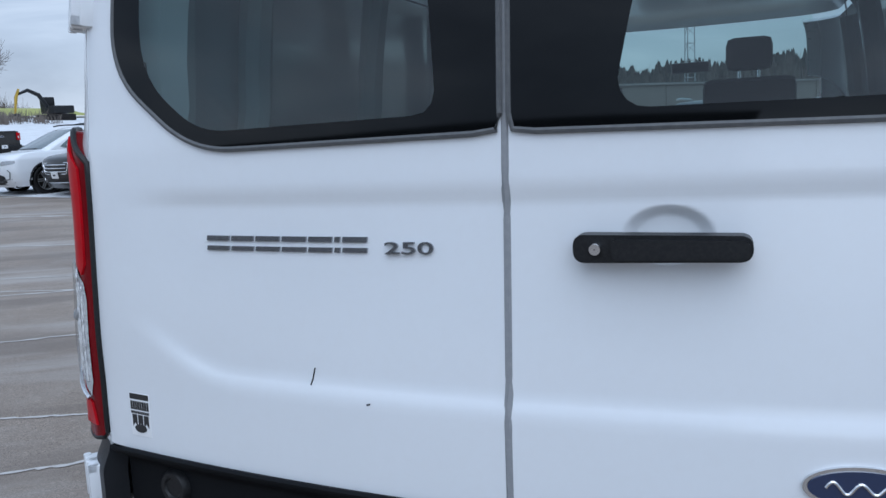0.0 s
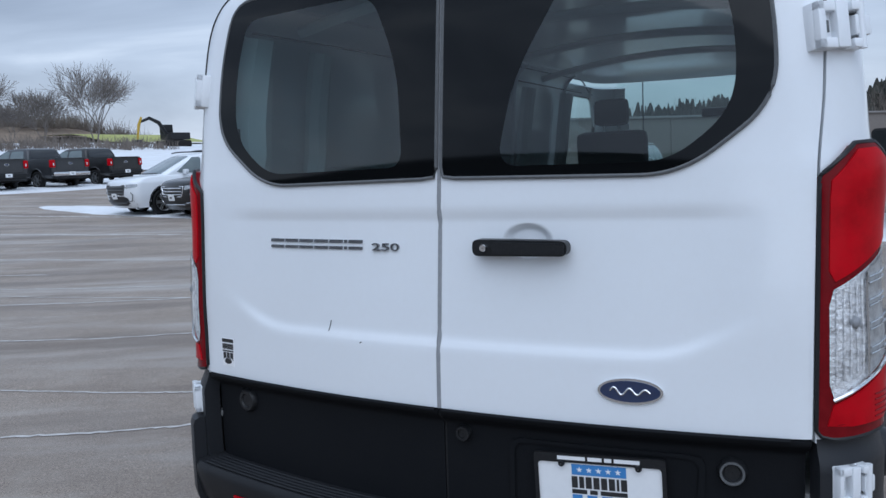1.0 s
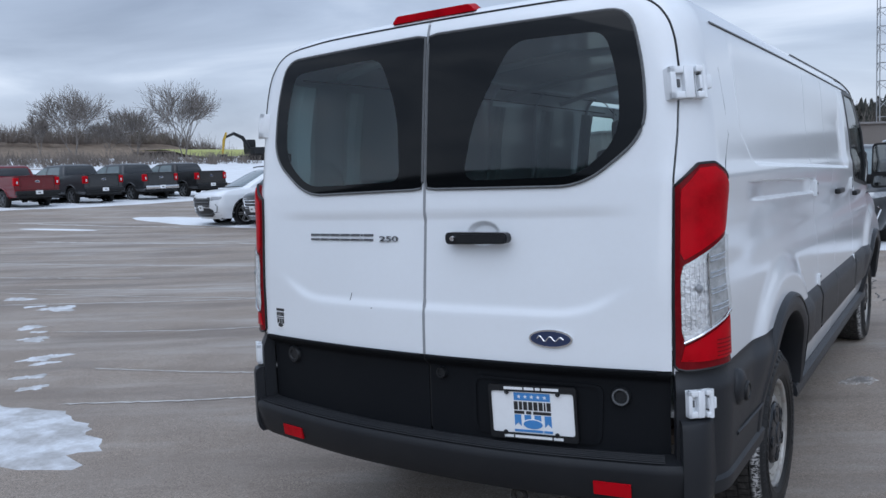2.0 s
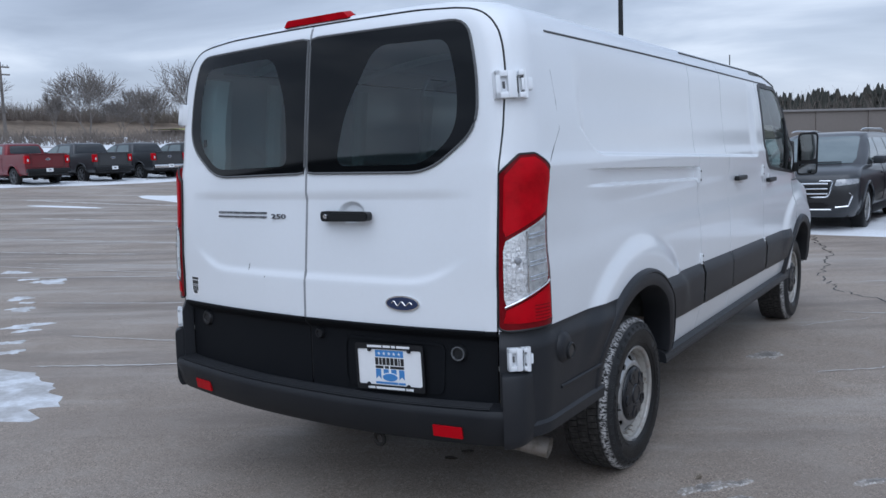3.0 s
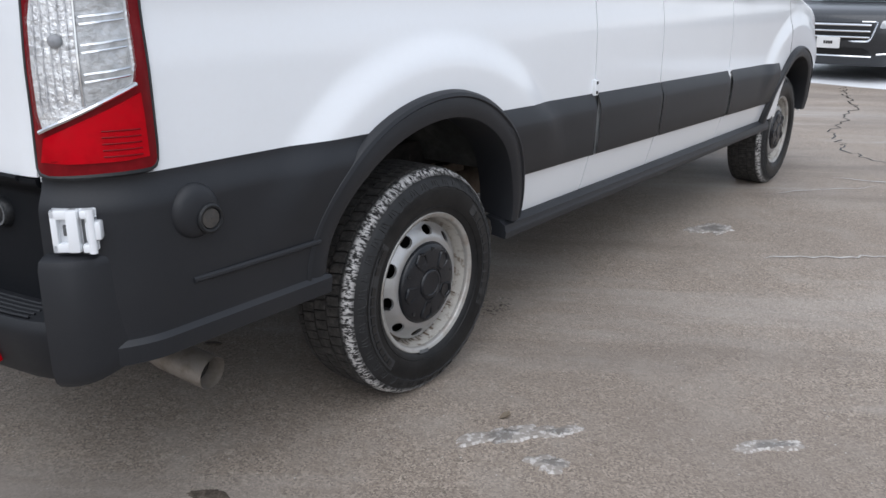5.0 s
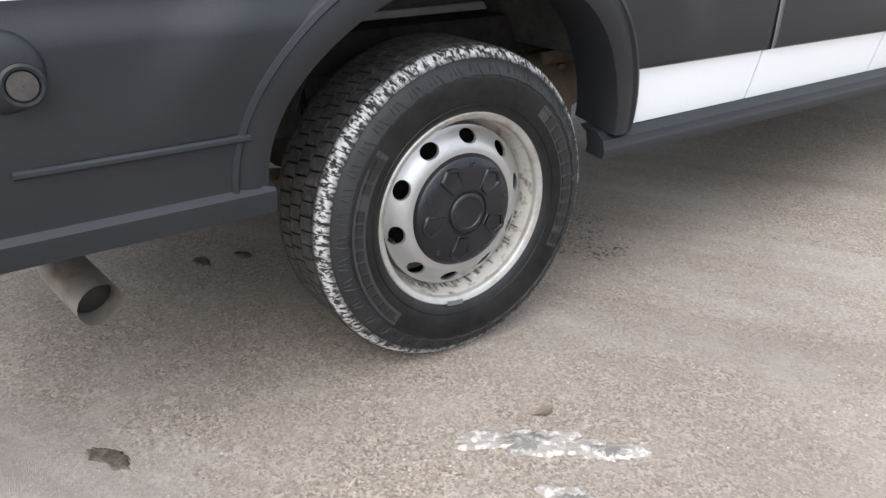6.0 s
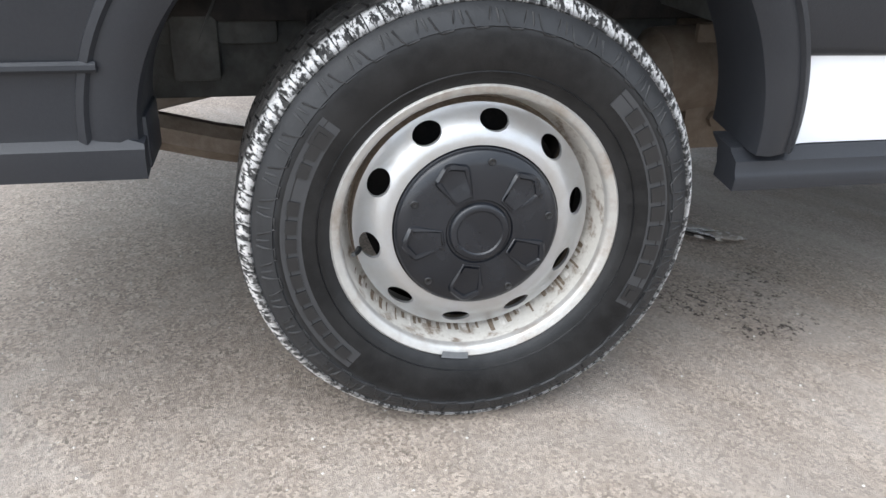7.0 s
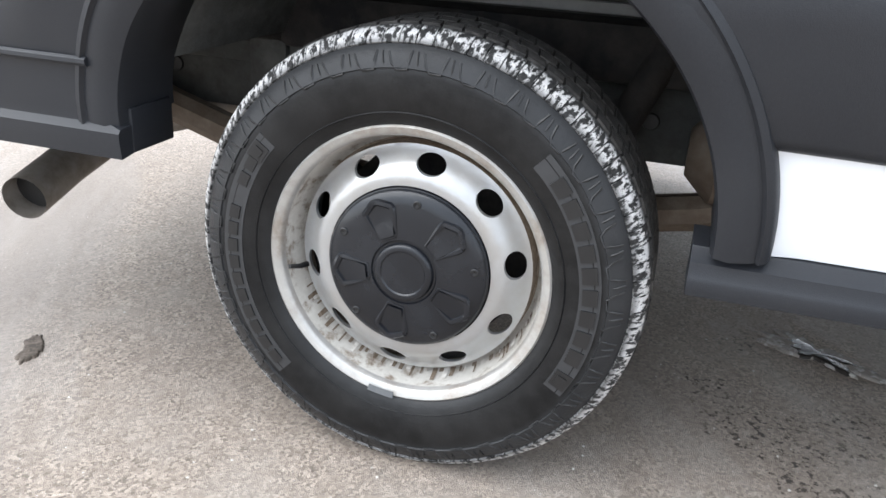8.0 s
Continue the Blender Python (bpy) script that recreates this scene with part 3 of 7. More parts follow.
roof()
for side in (1, -1):
    place = on_side(side)
    mesh_part("roof_channel", *tube_data([place(y, 1.945 + 0.008 * math.sin(y), 0.001) for y in between(0.46, 4.1, 60)], 0.0045, 6), SEAL, van)
    mesh_part("drip_rail", *tube_data([place(y, 2.018 - 0.1 * smooth(3.9, 4.5, y), 0.002) for y in between(2.2, 4.35, 40)], 0.005, 6), SEAL, van)
    # the short panel joint behind the lamp
    mesh_part("panel_joint", *tube_data([place(y, z, -0.001) for y, z in ((0.44, 1.80), (0.45, 1.68), (0.455, 1.58), (0.40, 1.52), (0.34, 1.46))], 0.0016, 6), SEAL, quarters[side])


WELL = material("dirty_well_paint", (0.050, 0.052, 0.050), 0.8, spec=0.2, stain=(5, (0.12, 0.12, 0.11), 0.7), grain=(30, (0.03, 0.028, 0.026), 0.6), bump=(40, 0.3))


# dark plastic side cladding
def arch_rear(z):
    q = min(max((z - 0.485) / (0.903 - 0.485), 0), 1)
    return 1.212 - 0.512 * max(1 - q * q, 0) ** 0.5 + 0.045 * smooth(0.530, 0.518, z)


def clad_top(y):
    return 0.868 - 0.012 * max(y - 0.5, 0)


def clad_low(y):
    return 0.612 - 0.014 * max(y - 1.6, 0)


def arch_front(z):
    q = min(max((z - 0.485) / (0.903 - 0.485), 0), 1)
    return 1.212 + 0.448 * max(1 - q * q, 0) ** 0.5


def clad_piece(name, side, y0, y1, parent, n=24):
    sh = SHELL[side]
    pts = []
    us = [0.0, 0.03, 0.08, 0.35, 0.60, 0.74, 0.78, 0.98, 1.0]
    offs = [0.002, 0.014, 0.018, 0.020, 0.022, 0.023, 0.021, 0.003, -0.003]
    for u, o in zip(us, offs):
        for y in between(y0 if y0 > 0 else arch_front(clad_low(1.6) + (clad_top(1.5) - clad_low(1.6)) * u), y1, n):
            z = clad_low(y) + (clad_top(y) - clad_low(y)) * u
            p = sh.at(z, sh.s_of_y(z, y), o)
            pts.append(Vector((side * p.x, p.y, p.z)))
    return mesh_part(name, pts, grid_faces(len(us), n), CLAD, parent)


for side in (1, -1):
    clad_piece("lower_cladding", side, -1, SEAM_A - 0.003, quarters[side], 16)
    clad_piece("lower_cladding", side, SEAM_A + 0.030, SEAM_B - 0.004, side_doors[side][0], 16)
    clad_piece("lower_cladding", side, SEAM_B + 0.005, SEAM_C - 0.004, side_doors[side][1], 20)
    clad_piece("lower_cladding", side, SEAM_C + 0.032, 4.54, side_doors[side][2], 20)
    for y in (SEAM_A, SEAM_C):
        place = on_side(side)
        gap = [place(y + dy, z, 0.004) for z in between(clad_low(y), clad_top(y) - 0.004, 8) for dy in (0.0, 0.034)]
        mesh_part("cladding_gap", gap, grid_faces(8, 2), DARK, van)
    sh = SHELL[side]

    def corner_cols(z, sh=sh):
        return between(sh.s_of_x(z, door_edge(z) + 0.008), 2.0, 14) + [sh.s_of_y(z, y) for y in between(sh.plain(z, 2.0).y + 0.01, arch_rear(z), 24)]

    zs = [0.474, 0.478, 0.49, 0.505, 0.514, 0.519, 0.524, 0.530] + between(0.54, 0.612, 7) + [0.618, 0.624, 0.630, 0.636] + between(0.65, 0.79, 8) + between(0.795, 0.862, 8)
    lower = panel_data(sh, zs, corner_cols, side, off=lambda z: 0.020 - 0.019 * smooth(0.795, 0.856, z) + 0.012 * smooth(0.526, 0.512, z), thick=0.05)
    mesh_part("corner_cladding", *lower, CLAD, van, "dark grey textured plastic rear corner cladding")
    place = on_side(side)
    mesh_part("cladding_rib", *tube_data([place(y, 0.618, 0.018 + 0.004 * min(1, (y - 0.34) * 12)) for y in between(0.34, 0.705, 16)], 0.0075, 8), CLAD, van)
    bare = Shell(**VAN)
    sill = panel_data(bare, [0.402, 0.408, 0.424, 0.429, 0.434, 0.448, 0.456, 0.4605], lambda z, sh=bare: [sh.s_of_y(z, y) for y in between(1.60, 4.62, 60)], side, off=lambda z: 0.013 + 0.006 * smooth(0.434, 0.424, z) - 0.028 * smooth(0.444, 0.4605, z), thick=0.06)
    mesh_part("sill_trim", *sill, CLAD, van, "black sill strip below the doors")


def flare(side, yo, outer, inner, top_o, top_i, low):
    """A wheel arch flare: a bowed dark strip with a raised outer rib and a returned inner lip. outer, inner: its reach to the rear and to the front."""
    sh = SHELL[side]
    n, verts = 64, []
    rows = [(0.0, -0.004), (0.03, 0.012), (0.10, 0.022), (0.22, 0.026), (0.28, 0.020), (0.36, 0.022), (0.7, 0.024), (0.95, 0.016), (1.0, 0.002), (1.0, -0.05), (1.0, -0.12)]
    for f, o in rows:
        for i in range(n):
            t = math.pi * i / (n - 1)
            c, s = math.cos(t), math.sin(t)
            k = 0 if c > 0 else 1
            w, h = outer[k] + (inner[k] - outer[k]) * f, [top_o + (top_i - top_o) * f - v for v in low]
            y, z = yo - w * c, low[k] + h[k] * abs(s)
            p = sh.at(z, sh.s_of_y(z, y), o)
            verts.append(Vector((side * p.x, p.y, p.z)))
    return mesh_part("wheel_arch_flare", verts, grid_faces(len(rows), n), CLAD, van, "dark grey plastic wheel arch flare")


for side in (1, -1):
    flare(side, 1.212, (0.552, 0.487), (0.470, 0.410), 0.945, 0.862, (0.520, 0.462))
    flare(side, 4.96, (0.475, 0.475), (0.395, 0.395), 0.90, 0.83, (0.45, 0.45))
    for axle in (REAR_AXLE + 0.02, FRONT_AXLE):
        well = [(side * x, axle + 0.43 * math.cos(t), 0.47 + 0.45 * math.sin(t)) for x in (0.95, 0.8, 0.6, 0.5) for t in between(0.36, math.pi - 0.36, 26)]
        faces = grid_faces(4, 26) + [tuple(3 * 26 + k for k in range(26))]
        mesh_part("wheel_well", well, faces, WELL, van, "dirty painted wheel well")


# rear bumper
def bumper():
    """A low stepped bar across the rear, with corner columns that rise to the lower hinges."""
    sh = SHELL[1]
    join = sh.s_of_x(0.5, 0.871)
    section = [(0.06, 0.578), (-0.020, 0.576), (-0.050, 0.570), (-0.060, 0.558), (-0.062, 0.542), (-0.054, 0.50), (-0.044, 0.456), (-0.030, 0.436), (0.0, 0.430), (0.10, 0.436)]
    ss = between(0, 1.0, 24) + between(1.02, join + 0.03, 6)
    verts = []
    for o, z in section:
        for s in ss:
            p = sh.plain(0.5, s) - sh.normal(0.5, s) * (o if o < 0 else o * 0.6)
            p.z = z + 0.012 * smooth(0.3, 1.2, s)
            verts.append(p)
    data = verts, grid_faces(len(section), len(ss))
    bar = mesh_part("rear_bumper", *joined(data, flip(data)), BUMPER, van, "black textured plastic rear bumper with a step pad")
    for side in (1, -1):
        # corner column between the bar and the hinge: (height, reach) up its face, drawn in towards the side
        rows = [(0.0, -0.05), (0.0, 0.70), (0.05, 0.90), (0.14, 1.0), (0.5, 1.0), (0.92, 0.96), (0.975, 0.86), (1.0, 0.60), (1.0, -0.6)]
        cols = between(join, 2.0, 22) + [2.004, 2.008, 2.012]
        verts = []
        for u, k in rows:
            for i, s in enumerate(cols):
                f = smooth(join + 0.15, 1.72, s)
                low, high = 0.440 + 0.052 * smooth(1.25, 2.0, s), 0.716 - 0.004 * f
                reach = (0.060 - 0.047 * f) if k > 0 else 0.06
                if s > 2.0 and k > 0:
                    reach *= 0.9
                p = sh.plain(0.6, s) + sh.normal(0.6, s) * (reach * k if k > 0 else k * 0.06)
                p.z = low + (high - low) * u
                verts.append(Vector((side * p.x, p.y, p.z)))
        n = len(cols)
        faces = grid_faces(len(rows), n) + [tuple(r * n for r in range(len(rows))), tuple(r * n + n - 1 for r in range(len(rows)))]
        mesh_part("bumper_corner", verts, faces, CLAD, bar, "black corner column of the bumper")
        x0 = 0.630 if side > 0 else 0.590
        refl = []
        for i in range(9):
            s = sh.s_of_x(0.5, x0 + 0.115 * i / 8)
            for z, o in ((0.472, 0.042), (0.470, 0.053), (0.514, 0.060), (0.516, 0.046)):
                p = sh.plain(0.5, s) + sh.normal(0.5, s) * o
                refl.append(Vector((side * p.x, p.y, z)))
        faces = grid_faces(9, 4, closed=True) + [(0, 1, 2, 3), (32, 33, 34, 35)]
        mesh_part("reflector", refl, faces, RED_BACK, bar, "red bumper reflector")
    # ribs of the step pad
    for k in range(5):
        o = -0.016 + 0.015 * k
        rib = []
        for x in between(-0.84, 0.84, 40):
            s = sh.s_of_x(0.5, abs(x))
            p = sh.plain(0.5, s) + sh.normal(0.5, s) * o
            rib.append(Vector((math.copysign(p.x, x), p.y, 0.577 - 0.0004 * k + 0.012 * smooth(0.3, 1.2, s))))
        mesh_part("step_rib", *tube_data(rib, 0.003, 5), BUMPER, bar)
    return bar


bumper()


# tail lamps
def tail_lamp(side):
    sh = SHELL[side]

    @functools.lru_cache(maxsize=None)
    def ends(z):
        """The section's points from the door's edge round the corner to the side, with their run."""
        ss = between(sh.s_of_x(z, 0.871), 2.0, 20) + [sh.s_of_y(z, sh.plain(z, 2.0).y + (0.290 - sh.plain(z, 2.0).y) * k / 8) for k in range(1, 9)]
        run = [0.0]
        for s, e in zip(ss, ss[1:]):
            run.append(run[-1] + (sh.plain(z, e) - sh.plain(z, s)).length)
        return ss, run

    def place(u, z, d):
        ss, run = ends(z)
        s = float(np.interp(u * run[-1], run, ss))
        bulge = 0.017 * (1 - (2 * u - 1) ** 4)
        p = sh.plain(z, s) + sh.normal(z, s) * (0.006 + bulge + d)
        return Vector((side * p.x, p.y, p.z))

    whole = rounded([(0, 0.872), (0.12, 0.866), (0.94, 0.872), (1, 0.89), (1, 1.43), (0.84, 1.452), (0.56, 1.488), (0.30, 1.486), (0.0, 1.425)], 0.01, 3)
    whole = resampled(whole, 120, (0.5, 1.17))
    lamp = mesh_part("tail_lamp", *patch_data(place, whole, None, 10, rim=0.03), RED_DARK, van, "tall red and clear tail lamp")
    lift = lambda d0: (lambda u, z, d: place(u, z, d + d0))  # noqa: E731
    upper = rounded([(0.07, 1.196), (0.86, 1.290), (0.88, 1.42), (0.74, 1.448), (0.54, 1.474), (0.31, 1.472), (0.07, 1.412)], 0.006, 3)
    mesh_part("brake_lens", *patch_data(lift(0.004), resampled(upper, 72, (0.5, 1.34)), None, 8, rim=0.006), RED_BACK, lamp, "bright red brake lens")
    lower = rounded([(0.07, 0.892), (0.90, 0.896), (0.88, 1.022), (0.07, 0.935)], 0.006, 3)
    mesh_part("lower_lens", *patch_data(lift(0.004), resampled(lower, 60, (0.5, 0.94)), None, 6, rim=0.006), RED_BACK, lamp, "red lower lens")
    for k in range(5):
        mesh_part("lens_rib", *tube_data([place(u, 0.905 + 0.012 * k, 0.0045) for u in between(0.55, 0.84, 6)], 0.0016, 5), RED_DARK, lamp)
    clear = rounded([(0.085, 0.950), (0.855, 1.040), (0.845, 1.272), (0.075, 1.182)], 0.006, 3)
    back = resampled(clear, 60, (0.47, 1.11))
    mesh_part("reflector", *patch_data(lift(0.002), back, None, 8), SILVER, lamp, "silver reversing lamp reflector")
    half = rounded([(0.46, 0.999), (0.83, 1.042), (0.825, 1.262), (0.46, 1.222)], 0.006, 3)
    mesh_part("lens_panel", *patch_data(lift(0.0035), resampled(half, 48, (0.64, 1.13)), None, 6), LENS_GREY, lamp, "grey faceted indicator panel")
    for k in range(4):
        for dz in (0.0, 0.013):
            z = 1.045 + 0.050 * k + dz
            mesh_part("lens_step", *tube_data([place(u, z + 0.03 * (u - 0.5), 0.006) for u in between(0.48, 0.81, 6)], 0.0022, 6), CHROME, lamp)
    mesh_part("lens_divider", *tube_data([place(0.45, z, 0.006) for z in between(1.00, 1.22, 10)], 0.003, 6), CHROME, lamp)
    for k in range(5):
        u = 0.13 + 0.065 * k
        mesh_part("lens_ridge", *tube_data([place(u, z, 0.005) for z in between(0.972 + 0.11 * u, 1.165 + 0.11 * u, 8)], 0.0022, 5), SILVER, lamp)
    mesh_part("bulb", *moved(lathe_data([(0.013, 0.0), (0.012, 0.006), (0.008, 0.010), (0.001, 0.011)], 18), Matrix.Translation(place(0.30, 1.115, 0.003)) @ (place(0.30, 1.115, 1.0) - place(0.30, 1.115, 0.0)).to_track_quat("X", "Z").to_matrix().to_4x4()), SEAL_PALE, lamp)
    clear_of_shadow(mesh_part("clear_lens", *patch_data(lift(0.012), back, None, 8, rim=0.008), CLEAR, lamp, "clear ribbed reversing lens"))
    mesh_part("lens_edge", *tube_data([place(u, 0.950 + 0.090 * (u - 0.085) / 0.77, 0.009) for u in between(0.10, 0.84, 12)], 0.0042, 6), CHROME, lamp)
    mesh_part("lamp_edge", *tube_data([place(u, z, -0.004) for u, z in whole], 0.006, 6, closed=True), DARK, lamp)
    return lamp


for side in (1, -1):
    tail_lamp(side)


# high brake lamp
def high_lamp():
    outline = rounded([(-0.180, -0.016), (0.180, -0.016), (0.155, 0.010), (-0.155, 0.010)], 0.01, 4)
    data = prism_data(outline, 0.05, lambda a, b, d: Vector((a + 0.002, 0.165 + 0.06 * (a / 0.2) ** 2 * 0.3 + d, 2.072 + b + 0.2 * d)))
    lamp = mesh_part("high_brake_lamp", *data, RED_BACK, van, "red high-mounted brake lamp")
    mesh_part("lamp_base", *moved(data, Matrix.Translation((0, 0.01, -0.008)) @ Matrix.Diagonal((1.04, 1, 1, 1))), DARK, lamp)


high_lamp()


# hinges: a plate on the door, a plate on the body, a barrel between
def hinge(name, side, z, s, w, h, proud=0.0):
    sh = SHELL[side]
    n = sh.normal(z, s)
    p = sh.plain(z, s) + n * proud
    t = (sh.plain(z, s + 0.05) - sh.plain(z, s - 0.05)).normalized()
    up = n.cross(t) * -1
    if up.z < 0:
        up = -up
    m = Matrix((( t.x, n.x, up.x, p.x), (t.y, n.y, up.y, p.y), (t.z, n.z, up.z, p.z), (0, 0, 0, 1)))
    pieces = [box_data(-w * 0.56, w * 0.42, -0.030, 0.008, -h / 2, h / 2, 0.004),
              box_data(-w * 0.55, -w * 0.40, 0.0, 0.024, -h / 2, h / 2, 0.004), box_data(-w * 0.55, w * 0.08, 0.0, 0.024, h * 0.28, h / 2, 0.004),
              box_data(-w * 0.55, w * 0.08, 0.0, 0.024, -h / 2, -h * 0.28, 0.004), box_data(-w * 0.20, w * 0.06, 0.0, 0.028, -h / 2, h / 2, 0.004),
              box_data(w * 0.12, w * 0.40, 0.0, 0.030, h * 0.30, h / 2, 0.004), box_data(w * 0.12, w * 0.40, 0.0, 0.030, -h / 2, -h * 0.30, 0.004),
              box_data(w * 0.20, w * 0.54, 0.0, 0.026, -h * 0.22, h * 0.22, 0.005),
              moved(lathe_data([(0.001, -h * 0.52), (0.008, -h * 0.52), (0.008, h * 0.52), (0.001, h * 0.52)], 12, "z"), Matrix.Translation((w * 0.33, 0.024, 0)))]
    data = moved(joined(*pieces), m)
    ob = mesh_part(name, *(flip(data) if side < 0 else data), WHITE, van, "white painted door hinge")
    # grey blocks paint in the pocket's slot and the shade between the knuckles
    for a, b, c, d in ((-0.33, -0.25, -0.14, 0.12), (0.09, 0.15, -0.34, 0.30), (0.20, 0.42, 0.235, 0.285), (0.20, 0.42, -0.285, -0.235)):
        data = moved(box_data(w * a, w * b, 0.004, 0.0115, h * c, h * d, 0.002), m)
        mesh_part("hinge_recess", *(flip(data) if side < 0 else data), SEAL, ob)
    return ob


for side in (1, -1):
    hinge("door_hinge", side, 1.735, SHELL[1].s_of_x(1.735, 0.898), 0.125, 0.098)
    hinge("door_hinge", side, 0.766, SHELL[1].s_of_x(0.766, 0.926), 0.084, 0.084, 0.012)
    for z, y in ((0.868, SEAM_A), (1.335, SEAM_A), (0.80, SEAM_C), (1.31, SEAM_C)):
        place = on_side(side)
        p = place(y, z, 0)
        h = 0.03 if z < 1 else 0.04
        mesh_part("side_hinge", *box_data(p.x - 0.012, p.x + 0.012, p.y - 0.016, p.y + 0.016, z - h, z + h, 0.004), WHITE, side_doors[side][0 if y == SEAM_A else 2])
        for dz in (-0.6, 0.6):
            mesh_part("hinge_pin", *box_data(p.x - 0.012, p.x + 0.015, p.y - 0.006, p.y + 0.006, z + h * dz - 0.006, z + h * dz + 0.006, 0.002), DARK, side_doors[side][0 if y == SEAM_A else 2])


# handles
def rear_handle():
    place = on_rear(1)
    y = SHELL[1].plain(1.275, SHELL[1].s_of_x(1.275, 0.21)).y
    outline = rounded([(0.107, 1.255), (0.349, 1.258), (0.349, 1.294), (0.107, 1.296)], 0.018, 6)
    data = prism_data(outline, 0.03, lambda a, b, d: Vector((a + SEAM, y - 0.036 + d + 0.4 * (a - 0.228) ** 2, b)))
    bm_verts, bm_faces = data
    h = mesh_part("door_handle", bm_verts, bm_faces, DARK, doors[1], "black plastic pull handle")
    grip = prism_data(rounded([(0.163, 1.260), (0.345, 1.262), (0.345, 1.288), (0.163, 1.290)], 0.01, 4), 0.01, lambda a, b, d: Vector((a + SEAM, y - 0.042 + d + 0.4 * (a - 0.228) ** 2, b)))
    mesh_part("grip", *grip, DARK, h)
    mesh_part("lock_cylinder", *moved(lathe_data([(0.001, -0.006), (0.008, -0.006), (0.0095, -0.003), (0.0095, 0.01)], 20, "y"), Matrix.Translation((0.140 + SEAM, y - 0.036, 1.276))), CHROME, h, "round chrome key lock")


rear_handle()
for side in (1, -1):
    for (y, z), owner in zip(((3.06, 1.285), (3.95, 1.235)), (1, 2)):
        p = on_side(side)(y, z, 0)
        q = side * 0.012
        mesh_part("door_handle", *box_data(min(p.x, p.x + side * 0.032), max(p.x, p.x + side * 0.032), y - 0.11, y + 0.11, z - 0.016, z + 0.016, 0.010), DARK, side_doors[side][owner])
        mesh_part("handle_recess", *moved(lathe_data([(0.001, 0.004), (0.03, 0.002), (0.042, -0.004)], 24, "x"), Matrix.Translation((p.x, y - 0.02, z + 0.022)) @ Matrix.Diagonal((side, 1.1, 0.8, 1))), WHITE, side_doors[side][owner])


# badges and sticker on the rear doors
def bars(name, parent, mat, x0, x1, z0, z1, widths, place, depth=0.003, lean=0.0, gap=0.22, label=""):
    """A row of plain bars in place of lettering."""
    total = sum(widths) + gap * (len(widths) - 1)
    x, k = x0, (x1 - x0) / total
    pieces = []
    for w in widths:
        a, b = x, x + w * k
        sh = lean * (z1 - z0)
        pieces.append(prism_data([(a, z0), (b, z0), (b + sh, z1), (a + sh, z1)], depth, lambda u, v, d: place(u, v, d)))
        x = b + gap * k
    return mesh_part(name, *joined(*pieces), mat, parent, label, smooth=False)


rear_l, rear_r = on_rear(-1), on_rear(1)
x = -0.569
for wide in (0.050, 0.048, 0.050, 0.049, 0.046, 0.010, 0.046):
    for z0, z1 in ((1.262, 1.270), (1.279, 1.288)):
        bars("badge_bar", doors[-1], BADGE, x, x + wide, z0, z1, [1], rear_l, 0.004, 0.15)
    x += wide + 0.0052


def lettering(text, size, parent, mat, m, depth=0.001, bold=0.0):
    c = bpy.data.curves.new("lettering", "FONT")
    c.body, c.size, c.extrude, c.align_x, c.offset = text, size, depth, "CENTER", bold
    ob = new("lettering", c)
    dg = bpy.context.evaluated_depsgraph_get()
    me = bpy.data.meshes.new_from_object(ob.evaluated_get(dg))
    bpy.data.objects.remove(ob)
    me.name = "lettering"
    me.materials.clear()
    me.materials.append(mat)
    out = new("lettering", me)
    out.parent = parent
    out.matrix_basis = m
    return out


p0 = rear_l(-0.163, 1.261, 0.003)
lettering("250", 0.029, doors[-1], BADGE, Matrix.Translation(p0) @ pose(0, 0, 0, 90 - 5, 0, 1) @ Matrix.Diagonal((2.0, 0.96, 1, 1)) @ Matrix.Shear("XZ", 4, (0, 0)), 0.003, 0.0002)


def oval(parent, x, z, a, b, place, mat, d0, depth, name, n=40, label=""):
    pts = [(x + a * math.cos(2 * math.pi * k / n), z + b * math.sin(2 * math.pi * k / n)) for k in range(n)]
    return mesh_part(name, *prism_data(pts, depth, lambda u, v, d: place(u, v, d0 + d)), mat, parent, label)


badge = oval(doors[1], 0.486, 0.947, 0.074, 0.030, rear_r, CHROME, 0.0, 0.006, "oval_badge", label="oval badge with a chrome rim and navy field")
oval(badge, 0.486, 0.947, 0.068, 0.0245, rear_r, NAVY, 0.005, 0.003, "badge_field")
mesh_part("badge_mark", *tube_data([rear_r(0.486 - 0.045 + 0.09 * t, 0.947 + 0.009 * math.sin(t * 16) * (1 - 0.4 * t), 0.0085) for t in between(0, 1, 40)], 0.0022, 6), CHROME, badge)
sticker = mesh_part("dealer_sticker", *prism_data([(-0.790, 0.977), (-0.736, 0.977), (-0.736, 0.892), (-0.790, 0.892)], 0.0012, lambda a, b, d: rear_l(a, b, d)), PLATE_WHITE, doors[-1], "small black and white dealer sticker")
for a0, a1, b0, b1 in ((-0.789, -0.737, 0.965, 0.976), (-0.788, -0.738, 0.944, 0.961), (-0.788, -0.738, 0.936, 0.941)):
    bars("print", sticker, BLACK_PRINT, a0, a1, b0, b1, [1] * 8 if b0 < 0.955 else [1], rear_l, 0.0018, 0, 0.25)
for k, a in enumerate((-0.785, -0.769, -0.753)):
    mesh_part("print", *prism_data([(a, 0.934), (a + 0.013, 0.934), (a + 0.013, 0.910), (a + 0.0065, 0.918), (a, 0.910)], 0.0018, lambda u, v, d: rear_l(u, v, d)), BLACK_PRINT, sticker)
